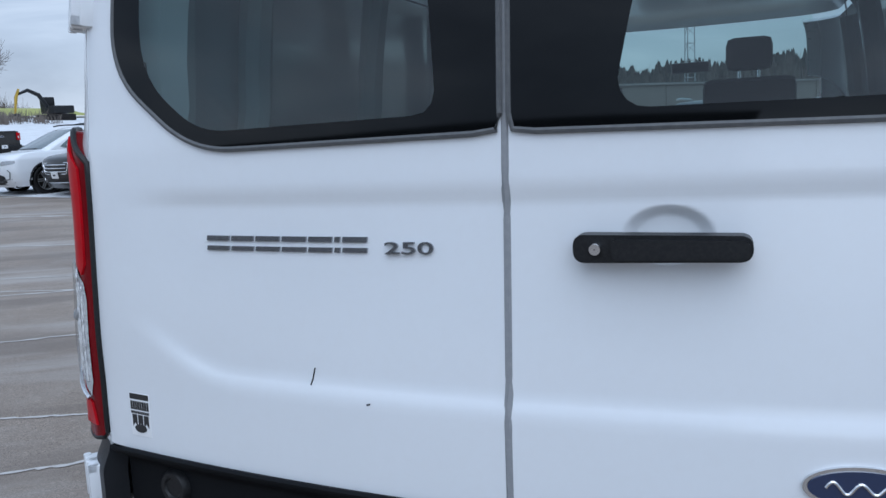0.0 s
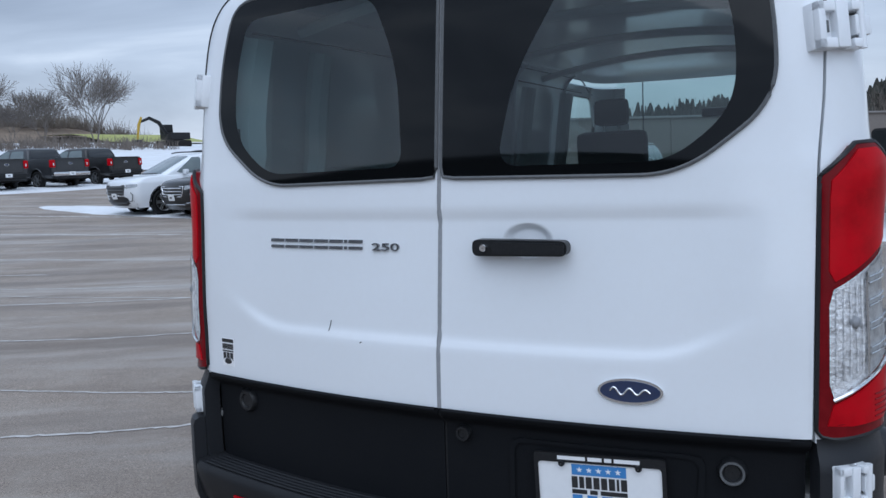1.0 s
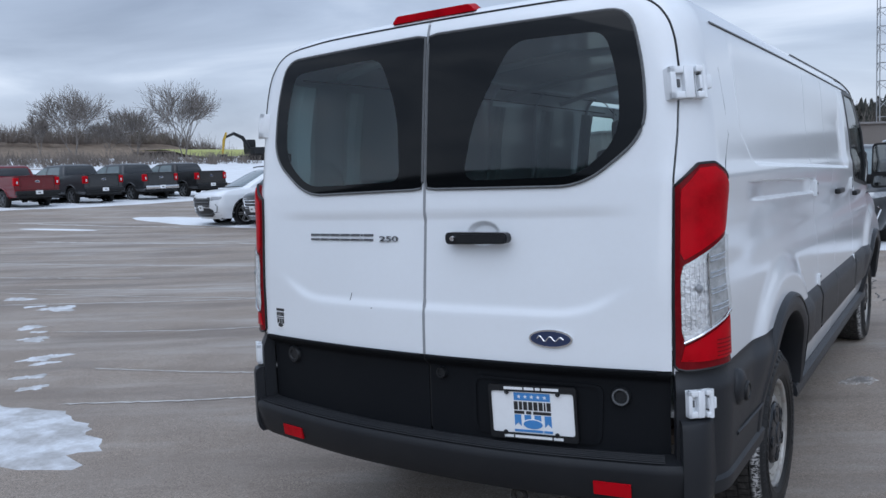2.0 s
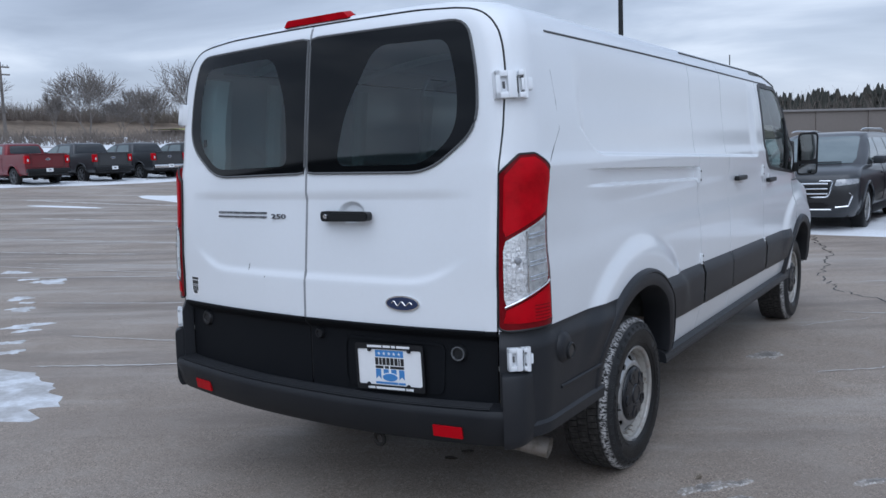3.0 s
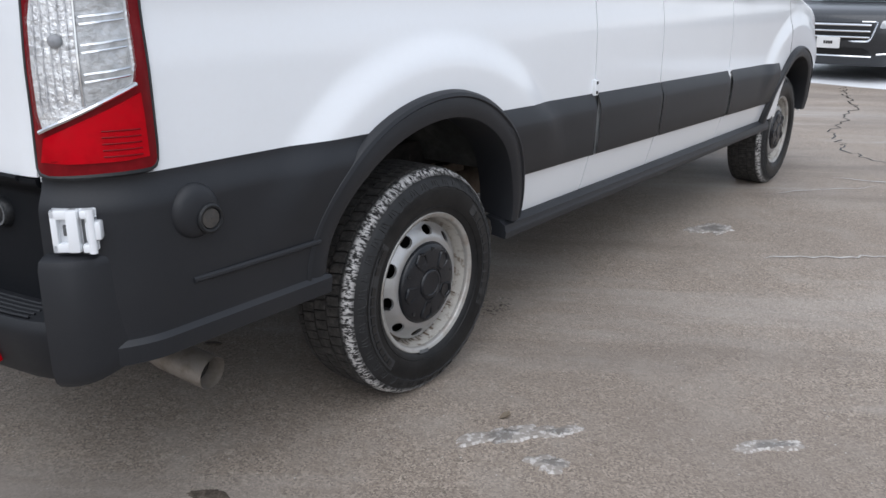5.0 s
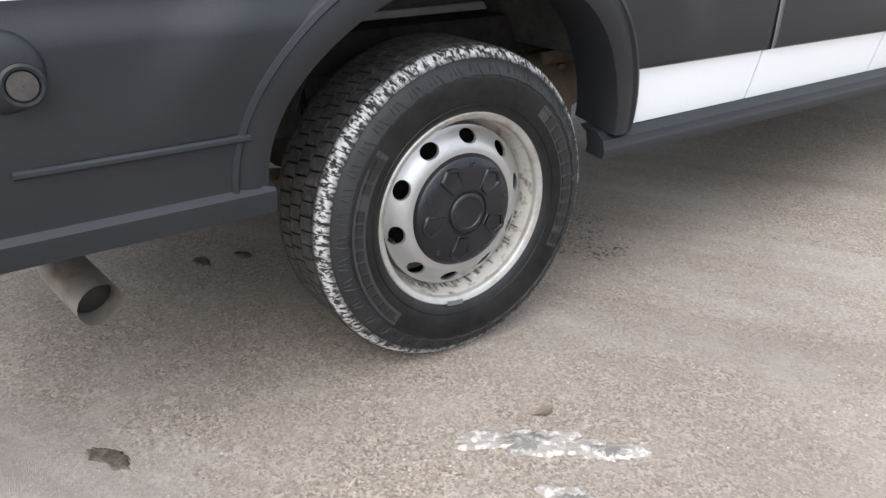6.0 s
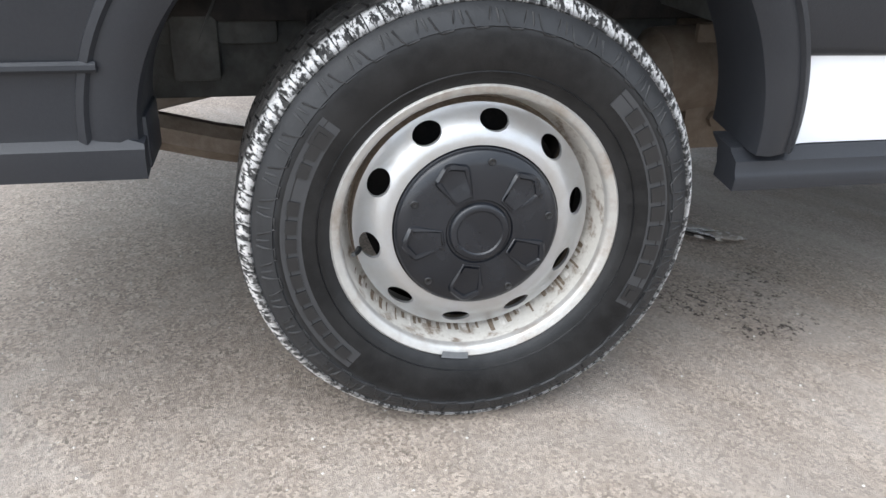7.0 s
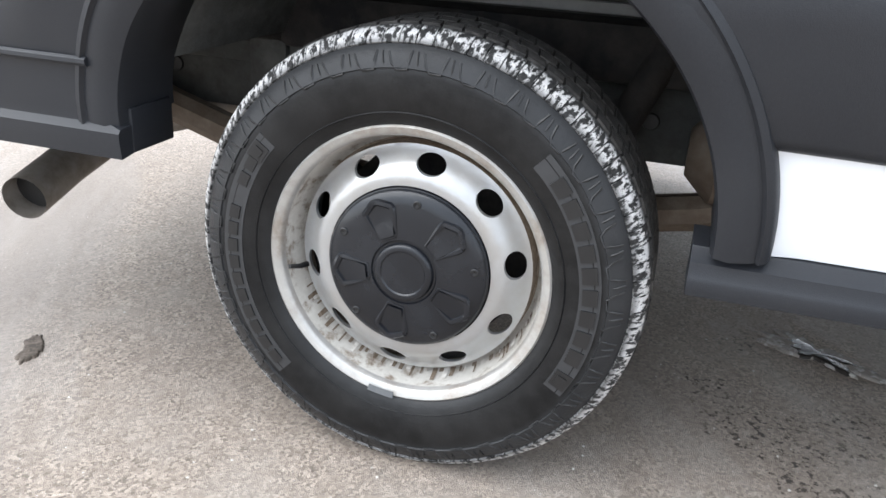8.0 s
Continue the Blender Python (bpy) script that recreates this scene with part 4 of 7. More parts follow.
oval(sticker, -0.763, 0.907, 0.016, 0.008, rear_l, BLACK_PRINT, 0.0, 0.0025, "print")
mesh_part("paint_scratch", *tube_data([rear_l(-0.346 - 0.008 * t, 1.065 - 0.030 * t, 0.0005) for t in between(0, 1, 6)], 0.0013, 5), DARK, doors[-1], "thin dark scratch in the paint")
mesh_part("paint_chip", *tube_data([rear_l(-0.243 + 0.006 * t, 1.012 + 0.002 * t, 0.0003) for t in between(0, 1, 4)], 0.0015, 5), DARK, doors[-1])


def rear_in(a, b, d):
    """On the recessed lower trim."""
    return on_rear(1 if a > 0 else -1)(a, b, d + trim_depth(b))


# number plate with dealer insert on the right door
def number_plate():
    y = rear_in(0.408, 0.690, 0.012).y
    lean = pose(0.408 + SEAM, y, 0.690, -1, 0, 0) @ pose(0, 0, 0, 0, -2.2, 4.5)

    def put(a, b, d):
        return lean @ Vector((a, -d, b))
    hollow = rounded([(0.180, 0.600), (0.640, 0.600), (0.650, 0.800), (0.180, 0.800)], 0.03, 5)
    mesh_part("plate_recess", *patch_data(lambda a, b, d: rear_in(a, b, d + 0.006), resampled(hollow, 80, (0.41, 0.70)), resampled([(0.41 + (a - 0.41) * 0.94, 0.70 + (b - 0.70) * 0.90) for a, b in hollow], 80, (0.41, 0.70)), 3, rim=0.008), TRIM, doors[1], "shallow moulded surround of the plate")
    plate = mesh_part("dealer_plate", *prism_data(rounded([(-0.148, -0.078), (0.148, -0.078), (0.148, 0.078), (-0.148, 0.078)], 0.008, 4), 0.004, put), PLATE_WHITE, doors[1], "white dealer plate with blue and black print")
    frame_out = rounded([(-0.157, -0.092), (0.157, -0.092), (0.157, 0.092), (-0.157, 0.092)], 0.010, 4)
    frame_in = rounded([(-0.147, -0.070), (0.147, -0.070), (0.147, 0.070), (-0.147, 0.070)], 0.010, 4)
    ring = patch_data(lambda a, b, d: put(a, b, 0.008 + d), frame_out, frame_in, 2, rim=0.008)
    surround = mesh_part("plate_frame", *ring, DARK, plate, "black plate frame")
    bars("print", surround, PLATE_WHITE, -0.098, 0.098, 0.077, 0.086, [8, 4, 2, 7], lambda u, v, d: put(u, v, 0.008 + d), 0.0012, 0, 0.7)
    bars("print", surround, PLATE_WHITE, -0.105, 0.105, -0.087, -0.078, [3, 12, 3], lambda u, v, d: put(u, v, 0.008 + d), 0.0012, 0, 0.5)
    flat = lambda u, v, d: put(u, v, 0.004 + d)  # noqa: E731
    mesh_part("print", *prism_data([(-0.065, 0.040), (0.065, 0.040), (0.065, 0.066), (-0.065, 0.066)], 0.001, flat), BLUE, plate)
    for k in range(5):
        c = -0.046 + 0.023 * k
        star = [(c + r * math.sin(math.pi * j / 5), 0.053 + r * math.cos(math.pi * j / 5)) for j in range(10) for r in ((0.0075 if j % 2 == 0 else 0.003),)]
        mesh_part("star", *prism_data(star, 0.002, flat), PLATE_WHITE, plate, smooth=False)
    bars("print", plate, BLACK_PRINT, -0.066, 0.066, 0.008, 0.036, [1, 0.8, 1, 1, 1, 1, 0.4, 1], flat, 0.0015, 0, 0.3)
    bars("print", plate, BLACK_PRINT, -0.066, 0.066, -0.006, 0.004, [4, 2, 7], flat, 0.0015, 0, 0.8)
    for a in (-0.066, -0.030, 0.006, 0.042):
        mesh_part("print", *prism_data([(a, -0.009), (a + 0.024, -0.009), (a + 0.024, -0.048), (a + 0.012, -0.036), (a, -0.048)], 0.001, flat), BLUE, plate)
    pts = [(0.034 * math.cos(t), -0.040 + 0.015 * math.sin(t)) for t in between(0, 2 * math.pi * 31 / 32, 32)]
    mesh_part("print", *prism_data([(a * 1.15, (b + 0.040) * 1.2 - 0.040) for a, b in pts], 0.0015, flat), PLATE_WHITE, plate)
    mesh_part("print", *prism_data(pts, 0.0025, flat), BLUE, plate)
    bars("print", plate, BLUE, -0.068, 0.068, -0.067, -0.059, [10, 3], flat, 0.0015, 0, 0.3)
    for a, b in ((-0.088, 0.068), (0.095, 0.068), (-0.100, -0.070), (0.085, -0.070)):
        mesh_part("plate_screw", *moved(lathe_data([(0.001, 0.008), (0.006, 0.008), (0.008, 0.004), (0.008, 0)], 14, "y"), lean @ Matrix.Translation((a, -0.008, b)) @ Matrix.Diagonal((1, -1, 1, 1))), DARK, plate)


number_plate()


# parking sensors, lock and tow details on the lower doors
def knob(name, parent, place, a, b, r, mat, proud=0.012, ring=None):
    p, q = place(a, b, 0.0), place(a, b, 1.0)
    d = (q - p).normalized()
    m = Matrix.Translation(p) @ d.to_track_quat("X", "Z").to_matrix().to_4x4()
    ob = mesh_part(name, *moved(lathe_data([(r * 1.25, -0.004), (r * 1.2, proud * 0.5), (r, proud), (r * 0.72, proud), (r * 0.62, proud * 0.7), (0.001, proud * 0.7)], 28), m), mat, parent)
    if ring:
        mesh_part("sensor_ring", *moved(lathe_data([(r * 0.98, proud), (r * 1.0, proud + 0.004), (r * 0.82, proud + 0.004), (r * 0.80, proud)], 28), m), ring, ob)
    return ob


knob("parking_sensor", doors[1], rear_in, 0.705, 0.768, 0.027, DARK, 0.014, SEAL)
knob("parking_sensor", doors[-1], rear_in, -0.715, 0.785, 0.030, DARK, 0.014)
knob("lock_cover", doors[1], rear_in, 0.055, 0.795, 0.018, DARK, 0.016)
for side in (1, -1):
    place = on_side(side)
    p = place(0.356, 0.768, 0.016)
    m = Matrix.Translation(p) @ Matrix.Diagonal((side, 1, 1, 1))
    dome = [(0.060, -0.006), (0.058, 0.004), (0.052, 0.013), (0.042, 0.019), (0.026, 0.023), (0.001, 0.024)]
    ob = mesh_part("sensor_housing", *moved(lathe_data(dome, 36), m), CLAD, van, "round dusty plastic sensor housing")
    q = m @ Matrix.Translation((0.008, 0.020, -0.016))
    mesh_part("sensor_rim", *moved(lathe_data([(0.034, 0.0), (0.032, 0.020), (0.028, 0.023), (0.024, 0.022), (0.022, 0.016)], 30), q), DARK, ob)
    mesh_part("sensor_face", *moved(lathe_data([(0.0225, 0.012), (0.021, 0.019), (0.001, 0.021)], 24), q), SENSOR, ob, "dusty grey sensor face")


# mirrors
def mirror(side):
    m = Matrix.Translation((0.0, 4.80, 1.40)) @ Matrix.Diagonal((side, 1, 1, 1))
    head = [(a, b) for a, b in rounded([(1.000, -0.172), (1.160, -0.165), (1.165, 0.178), (1.010, 0.178)], 0.04, 6)]
    data = prism_data(head, 0.15, lambda a, b, d: Vector((a, -0.02 + d, b)))
    n = len(head)
    for i in range(n, 2 * n):
        c = Vector((1.08, 0, 0))
        v = data[0][i]
        data[0][i] = Vector((c.x + (v.x - c.x) * 0.7, v.y, v.z * 0.75))
    arm = mesh_part("door_mirror", *moved(data, m), DARK, van, "black double-pane door mirror")
    glass = [(1.08 + (a - 1.08) * 0.84, 0.055 + b * 0.60) for a, b in head]
    mesh_part("mirror_glass", *moved(prism_data(glass, 0.004, lambda a, b, d: Vector((a, -0.024 + d, b))), m), MIRROR, arm, "silvered upper mirror glass")
    glass = [(1.08 + (a - 1.08) * 0.82, -0.115 + b * 0.22) for a, b in head]
    mesh_part("mirror_glass", *moved(prism_data(glass, 0.004, lambda a, b, d: Vector((a, -0.024 + d, b))), m), MIRROR, arm, "silvered lower mirror glass")
    mesh_part("mirror_arm", *moved(joined(box_data(0.86, 1.03, 0.0, 0.10, -0.14, -0.06, 0.02), box_data(0.90, 0.965, -0.06, 0.10, -0.17, 0.12, 0.025)), m), DARK, arm)


for side in (1, -1):
    mirror(side)


# ---- wheels ----
def disc_profile(r):
    """How far the wheel disc stands out (x, from the lip's plane) at a radius."""
    return -0.040 + 0.030 * smooth(0.190, 0.140, r)


def grown(p):
    r = math.hypot(p.y, p.z)
    k = (0.22 + (r - 0.22) * 0.985) / r if r > 0.22 else 1
    return Vector((p.x, p.y * k, p.z * k))


def flat(data):
    """The tyre's foot, pressed flat on the ground."""
    return [Vector((p[0], p[1], max(p[2], -HUB_Z - 0.0025))) for p in data[0]], data[1]


def make_wheel(snowy=True):
    w = new("wheel")
    w.parent = van
    R = 0.366
    prof = [(0.205, -0.14), (0.212, -0.012), (0.224, 0.004), (0.236, 0.013), (0.262, 0.020), (0.287, 0.022), (0.305, 0.019), (0.3065, 0.0215), (0.318, 0.017), (0.332, 0.008), (0.344, -0.006), (0.352, -0.024), (0.3555, -0.06), (0.356, -0.105), (0.3555, -0.15), (0.350, -0.19), (0.335, -0.212), (0.29, -0.226), (0.22, -0.205)]
    prof = [(r if r < 0.22 else 0.22 + (r - 0.22) * 0.985, a) for r, a in prof]
    tyre = mesh_part("tyre", *flat(lathe_data(prof, 96)), TYRE, w, "black commercial tyre with pale scuffed tread edges")
    rnd = random.Random(4)
    # shoulder blocks: one mesh, turned round the tyre
    n, rows = 88, []
    a0, a1 = 0.0, 2 * math.pi * 0.92 / n
    for a, b, x in ((0.3485, 0.3600, -0.034), (0.3450, 0.3570, -0.020), (0.3400, 0.3492, -0.008), (0.3330, 0.3390, 0.0015)):
        for t in (a0, a0 + (a1 - a0) * 0.5, a1):
            for r in (a, b):
                rows.append(grown(Vector((x + (0.003 if r == b else -0.004), r * math.cos(t), r * math.sin(t)))))
    f = []
    for i in range(3):
        for j in range(2):
            o = i * 6 + j * 2
            f.append((o + 1, o + 3, o + 9, o + 7))
        f += [(i * 6, i * 6 + 1, i * 6 + 7, i * 6 + 6), (i * 6 + 4, i * 6 + 5, i * 6 + 11, i * 6 + 10)]
    f += [(0, 1, 3, 2), (2, 3, 5, 4), (18, 19, 21, 20), (20, 21, 23, 22)]
    first = mesh_part("shoulder_block", rows, f, TREAD, tyre, sharp=30)
    for k in range(1, n):
        ob = new("shoulder_block", first.data)
        ob.parent = tyre
        ob.matrix_basis = Matrix.Rotation(2 * math.pi * k / n, 4, "X")
    ribs = []
    for x0, x1, shift in ((-0.078, -0.036, 0.3), (-0.126, -0.084, 0.0), (-0.174, -0.132, 0.55), (-0.205, -0.180, 0.2)):
        for k in range(72):
            a0, a1 = 2 * math.pi * (k + shift) / 72, 2 * math.pi * (k + shift + 0.86) / 72
            v = [Vector((x, r * math.cos(a + sk), r * math.sin(a + sk))) for x, sk in ((x0, 0.02), (x1, 0.0)) for a in (a0, a1) for r in (0.35, 0.3625 - (0.006 if x < -0.19 else 0))]
            ribs.append(flat(([grown(p) for p in v], [(1, 3, 7, 5), (0, 1, 5, 4), (2, 3, 7, 6), (0, 1, 3, 2), (4, 5, 7, 6)])))
    tagged(mesh_part("tread_pattern", *joined(*ribs), TREAD_MID, tyre, "worn dirty tread", smooth=False), kind="stuff")
    # sidewall decor: a ring, short ribs, two lettered bands as plain bars
    sidewall = curve([(0.212, -0.012), (0.224, 0.004), (0.236, 0.013), (0.262, 0.020), (0.287, 0.022), (0.305, 0.019), (0.318, 0.017), (0.332, 0.008)])

    def on_wall(r, t, d):
        return grown(Vector((sidewall(r) + d, r * math.cos(t), r * math.sin(t))))
    def arc_patch(r0, r1, t0, t1, d, n=4):
        v = [on_wall(r, t, dd) for r, dd in ((r0, 0), (r0, d), (r1, d), (r1, 0)) for t in between(t0, t1, n)]
        return v, grid_faces(4, n) + [(0, n, 2 * n, 3 * n), (n - 1, 2 * n - 1, 3 * n - 1, 4 * n - 1)]
    for t0, t1 in ((-0.52, 0.82), (2.45, 3.95)):
        mesh_part("letter_band", *arc_patch(0.265, 0.296, t0, t1, 0.0012, 30), BAND, tyre, "paler sidewall band")
    for count, first_t, step, r0, r1, skip in ((9, 0.66, 0.118, 0.2695, 0.2915, ()), (13, 3.86, 0.103, 0.2725, 0.2885, (10,))):
        for k in range(count):
            if k not in skip:
                t = first_t - step * k
                mesh_part("raised_bar", *arc_patch(r0, r1, t - step * 0.37, t + step * 0.37, 0.0028), LETTER, tyre)
    for t in (-0.44, 2.54):
        mesh_part("emblem", *joined(arc_patch(0.268, 0.294, t - 0.05, t + 0.05, 0.0026), arc_patch(0.274, 0.288, t - 0.025, t + 0.025, 0.0036)), LETTER, tyre)
    decor = []
    for k in range(40):
        t, w0 = 2 * math.pi * k / 40, 2 * math.pi / 40
        decor.append(tube_data([on_wall(0.329, t, 0.0), on_wall(0.318, t + 0.006, 0.001), on_wall(0.3045, t + 0.012, 0.001), on_wall(0.3035, t + w0 * 0.42, 0.001), on_wall(0.312, t + w0 * 0.55, 0.001), on_wall(0.327, t + w0 * 0.66, 0.0)], 0.0019, 5))
        decor.append(tube_data([on_wall(0.328, t + w0 * 0.84, 0.0), on_wall(0.316, t + w0 * 0.80, 0.001), on_wall(0.3075, t + w0 * 0.78, 0.0)], 0.0017, 5))
    mesh_part("sidewall_ribs", *joined(*decor), TYRE_RIB, tyre, sharp=60)
    mesh_part("bead_ring", *lathe_data([(0.2415, 0.014), (0.243, 0.0168), (0.2445, 0.0152)], 96), RUBBER, tyre)
    # steel wheel: lip, barrel, disc with ten holes
    lip = [(0.2062, -0.012), (0.2070, -0.003), (0.2088, 0.0008), (0.2120, 0.0030), (0.2165, 0.0050), (0.2205, 0.0065), (0.2235, 0.004), (0.2240, -0.006), (0.2200, -0.012)]
    rim = mesh_part("rim", *lathe_data(lip, 96), RIM, w, "silver painted steel wheel with brown salt streaks")
    pieces, n = [], 10
    for k in range(n):
        mid = 2 * math.pi * (k + 0.27) / n
        half = math.pi / n
        square = []
        for e in range(4):
            for q in range(8):
                f = q / 8
                a, b = ((-1 + 2 * f, -1), (1, -1 + 2 * f), (1 - 2 * f, 1), (-1, 1 - 2 * f))[e]
                square.append((a, b))
        outer = [(mid + a * half, 0.1585 + b * 0.0285) for a, b in square]
        inner = []
        for a, b in square:
            g = math.atan2(b, a)
            inner.append((mid + 0.0225 * math.cos(g) / 0.165, 0.1645 + 0.0148 * math.sin(g)))
        put = lambda t, r, d: Vector((disc_profile(r) + d, r * math.cos(t), r * math.sin(t)))  # noqa: E731
        v, f = patch_data(put, outer, inner, 4)
        m = len(outer)
        base = len(v)
        v += [put(t, r, -0.008) + Vector((0, 0, 0)) for t, r in inner]
        f += [(4 * m + i, 4 * m + (i + 1) % m, base + (i + 1) % m, base + i) for i in range(m)]
        pieces.append((v, f))
    disc = mesh_part("wheel_disc", *joined(*pieces), STEEL, w, "silver steel disc with ten oval holes")
    bm = bmesh.new()
    bm.from_mesh(disc.data)
    bmesh.ops.remove_doubles(bm, verts=bm.verts, dist=0.0003)
    bmesh.ops.recalc_face_normals(bm, faces=bm.faces)
    bm.to_mesh(disc.data)
    bm.free()
    disc.data.shade_smooth()
    disc.data.set_sharp_from_angle(angle=radians(50))
    # the dirt tone on this ring also paints the shade in the gap
    mesh_part("disc_edge", *lathe_data([(0.1868, disc_profile(0.187) - 0.0005), (0.1878, -0.048), (0.1880, -0.070), (0.1915, -0.071)], 96), RIM_DIRT_SHADE, w, "grimy edge of the wheel disc")
    mesh_part("rim_well", *lathe_data([(0.1912, -0.0705), (0.1945, -0.068), (0.1990, -0.058), (0.2030, -0.046), (0.2052, -0.030), (0.2062, -0.012)], 96), STREAK, w, "brown streaked rim well")
    mesh_part("brake_drum", *lathe_data([(0.001, -0.11), (0.15, -0.11), (0.165, -0.105), (0.17, -0.19)], 40), UNDER, w)
    # streaks: pale wash marks along the lower rim well
    for k in range(46):
        t = math.pi * (1.12 + 0.80 * k / 45) + rnd.uniform(-0.02, 0.02)
        wide, deep = rnd.uniform(0.014, 0.050), rnd.uniform(0.3, 1.0)
        rows = [(-0.0580, 0.1990), (-0.0580 + 0.012 * deep, 0.1990 + 0.0040 * deep), (-0.0580 + 0.030 * deep, 0.1990 + 0.0062 * deep)]
        v = [Vector((x, (r - 0.0012) * math.cos(t + wide * f * (1 - 0.12 * j)), (r - 0.0012) * math.sin(t + wide * f * (1 - 0.12 * j)))) for j, (x, r) in enumerate(rows) for f in (-0.5, 0.0, 0.5)]
        mesh_part("wash_mark", v, grid_faces(3, 3), (RIM_PALE, RIM_DIRT_SHADE, RIM_DIRT_SHADE)[k % 3], rim)
    # black centre cap
    cap_prof = [(0.1285, -0.014), (0.1270, -0.004), (0.122, 0.002), (0.105, 0.006), (0.075, 0.009), (0.052, 0.010), (0.050, 0.007), (0.047, 0.007), (0.045, 0.013), (0.042, 0.015), (0.036, 0.0148), (0.034, 0.0125), (0.001, 0.0125)]
    cap = mesh_part("hub_cap", *lathe_data(cap_prof, 72), CAP, w, "black plastic hub cap, scratched")
    height = curve(sorted((r, x) for r, x in cap_prof[3:6]))
    for k in range(5):
        t = math.radians(10 + 72 * k)
        hub = Vector((0.0, 0.11 * math.cos(t), 0.11 * math.sin(t)))
        mesh_part("cap_hole", *moved(lathe_data([(0.0062, 0.0065), (0.0048, 0.0075), (0.0040, 0.0062), (0.001, 0.0058)], 16), Matrix.Translation(hub)), LETTER, cap)
        t += math.radians(34)
        shape = rounded([(0.058, -0.22), (0.103, -0.24), (0.115, 0.0), (0.103, 0.24), (0.058, 0.22)], [0.01, 0.05, 0.05, 0.05, 0.01], 4)
        ring = [Vector((height(r), r * math.cos(t + a), r * math.sin(t + a))) for r, a in shape]
        mesh_part("cap_pocket", *tube_data(ring, [0.0020 + 0.0036 * smooth(0.06, 0.11, r) for r, a in shape], 6, closed=True), CAP, cap)
        pocket = [(0.061 + (r - 0.058) * 0.86, a * 0.86) for r, a in shape]
        mesh_part("pocket_floor", *patch_data(lambda r, a, d: Vector((height(r) + 0.0008 + 0.0034 * smooth(0.085, 0.060, r) + d, r * math.cos(t + a), r * math.sin(t + a))), pocket, None, 2), CAP, cap)
    # valve and balance weight
    mesh_part("valve", *tube_data([(-0.03, -0.178, -0.035), (-0.012, -0.182, -0.032), (0.008, -0.190, -0.026)], [0.005, 0.004, 0.0035], 8), LETTER, w)
    t = math.radians(262)
    v = [Vector((x, r * math.cos(t + a), r * math.sin(t + a))) for r, x in ((0.2135, 0.008), (0.2245, 0.0095), (0.2255, 0.004)) for a in between(-0.10, 0.10, 8)]
    mesh_part("balance_weight", *(v, grid_faces(3, 8)), SEAL, rim)
    return w


def tread_material():
    """Black rubber, its outer shoulder edge scuffed pale in short jagged streaks."""
    m = material("scuffed_tread", (0.012, 0.012, 0.012), 0.75, grain=(150, (0.03, 0.029, 0.028), 0.8), bump=(150, 0.5))
    tree = m.node_tree
    b = tree.nodes["Principled BSDF"]
    coords, mp, axes = tree.nodes.new("ShaderNodeTexCoord"), tree.nodes.new("ShaderNodeMapping"), tree.nodes.new("ShaderNodeSeparateXYZ")
    mp.inputs["Scale"].default_value = (0.5, 0.35, 1.0)
    n = node(tree, "ShaderNodeTexNoise", Scale=130.0, Detail=5.0, Roughness=0.65)
    tree.links.new(coords.outputs["Object"], mp.inputs["Vector"])
    tree.links.new(mp.outputs["Vector"], n.inputs["Vector"])
    tree.links.new(coords.outputs["Object"], axes.inputs["Vector"])
    shift = node(tree, "ShaderNodeMath")
    shift.inputs[1].default_value = 0.04
    tree.links.new(axes.outputs["X"], shift.inputs[0])
    rim = ramp(tree, shift.outputs[0], [(0.012, (0.05,) * 3), (0.022, (1, 1, 1)), (0.036, (1, 1, 1)), (0.043, (0.3,) * 3)])
    fac = mixed(tree, 1.0, ramp(tree, n.outputs["Fac"], [(0.47, (0, 0, 0)), (0.53, (0.92,) * 3)]), rim, "MULTIPLY")
    under = b.inputs["Base Color"].links[0].from_socket
    tree.links.new(mixed(tree, fac, under, (0.62, 0.61, 0.60)), b.inputs["Base Color"])
    return m


TREAD = tread_material()


def tyre_material():
    """Black rubber with a dusty grey outer wall and a clean inner band."""
    m = material("dusty_tyre_rubber", (0.0058, 0.0058, 0.0060), 0.40, spec=0.20, grain=(40, (0.018, 0.018, 0.018), 0.5), stain=(9, (0.022, 0.0215, 0.021), 0.5), bump=(200, 0.1))
    tree = m.node_tree
    b = tree.nodes["Principled BSDF"]
    coords, flat_way, length = tree.nodes.new("ShaderNodeTexCoord"), tree.nodes.new("ShaderNodeVectorMath"), tree.nodes.new("ShaderNodeVectorMath")
    flat_way.operation, length.operation = "MULTIPLY", "LENGTH"
    flat_way.inputs[1].default_value = (0, 1, 1)
    tree.links.new(coords.outputs["Object"], flat_way.inputs[0])
    tree.links.new(flat_way.outputs["Vector"], length.inputs[0])
    worn = ramp(tree, length.outputs["Value"], [(0.222, (0.45,) * 3), (0.238, (0.05,) * 3), (0.296, (0.0,) * 3), (0.303, (0.75,) * 3), (0.345, (0.85,) * 3)])
    n = node(tree, "ShaderNodeTexNoise", Scale=16.0, Detail=5.0, Roughness=0.6)
    tree.links.new(coords.outputs["Object"], n.inputs["Vector"])
    fac = mixed(tree, 1.0, worn, ramp(tree, n.outputs["Fac"], [(0.3, (0.5,) * 3), (0.7, (1, 1, 1))]), "MULTIPLY")
    under = b.inputs["Base Color"].links[0].from_socket
    tree.links.new(mixed(tree, fac, under, (0.032, 0.033, 0.035)), b.inputs["Base Color"])
    return m


TYRE = tyre_material()


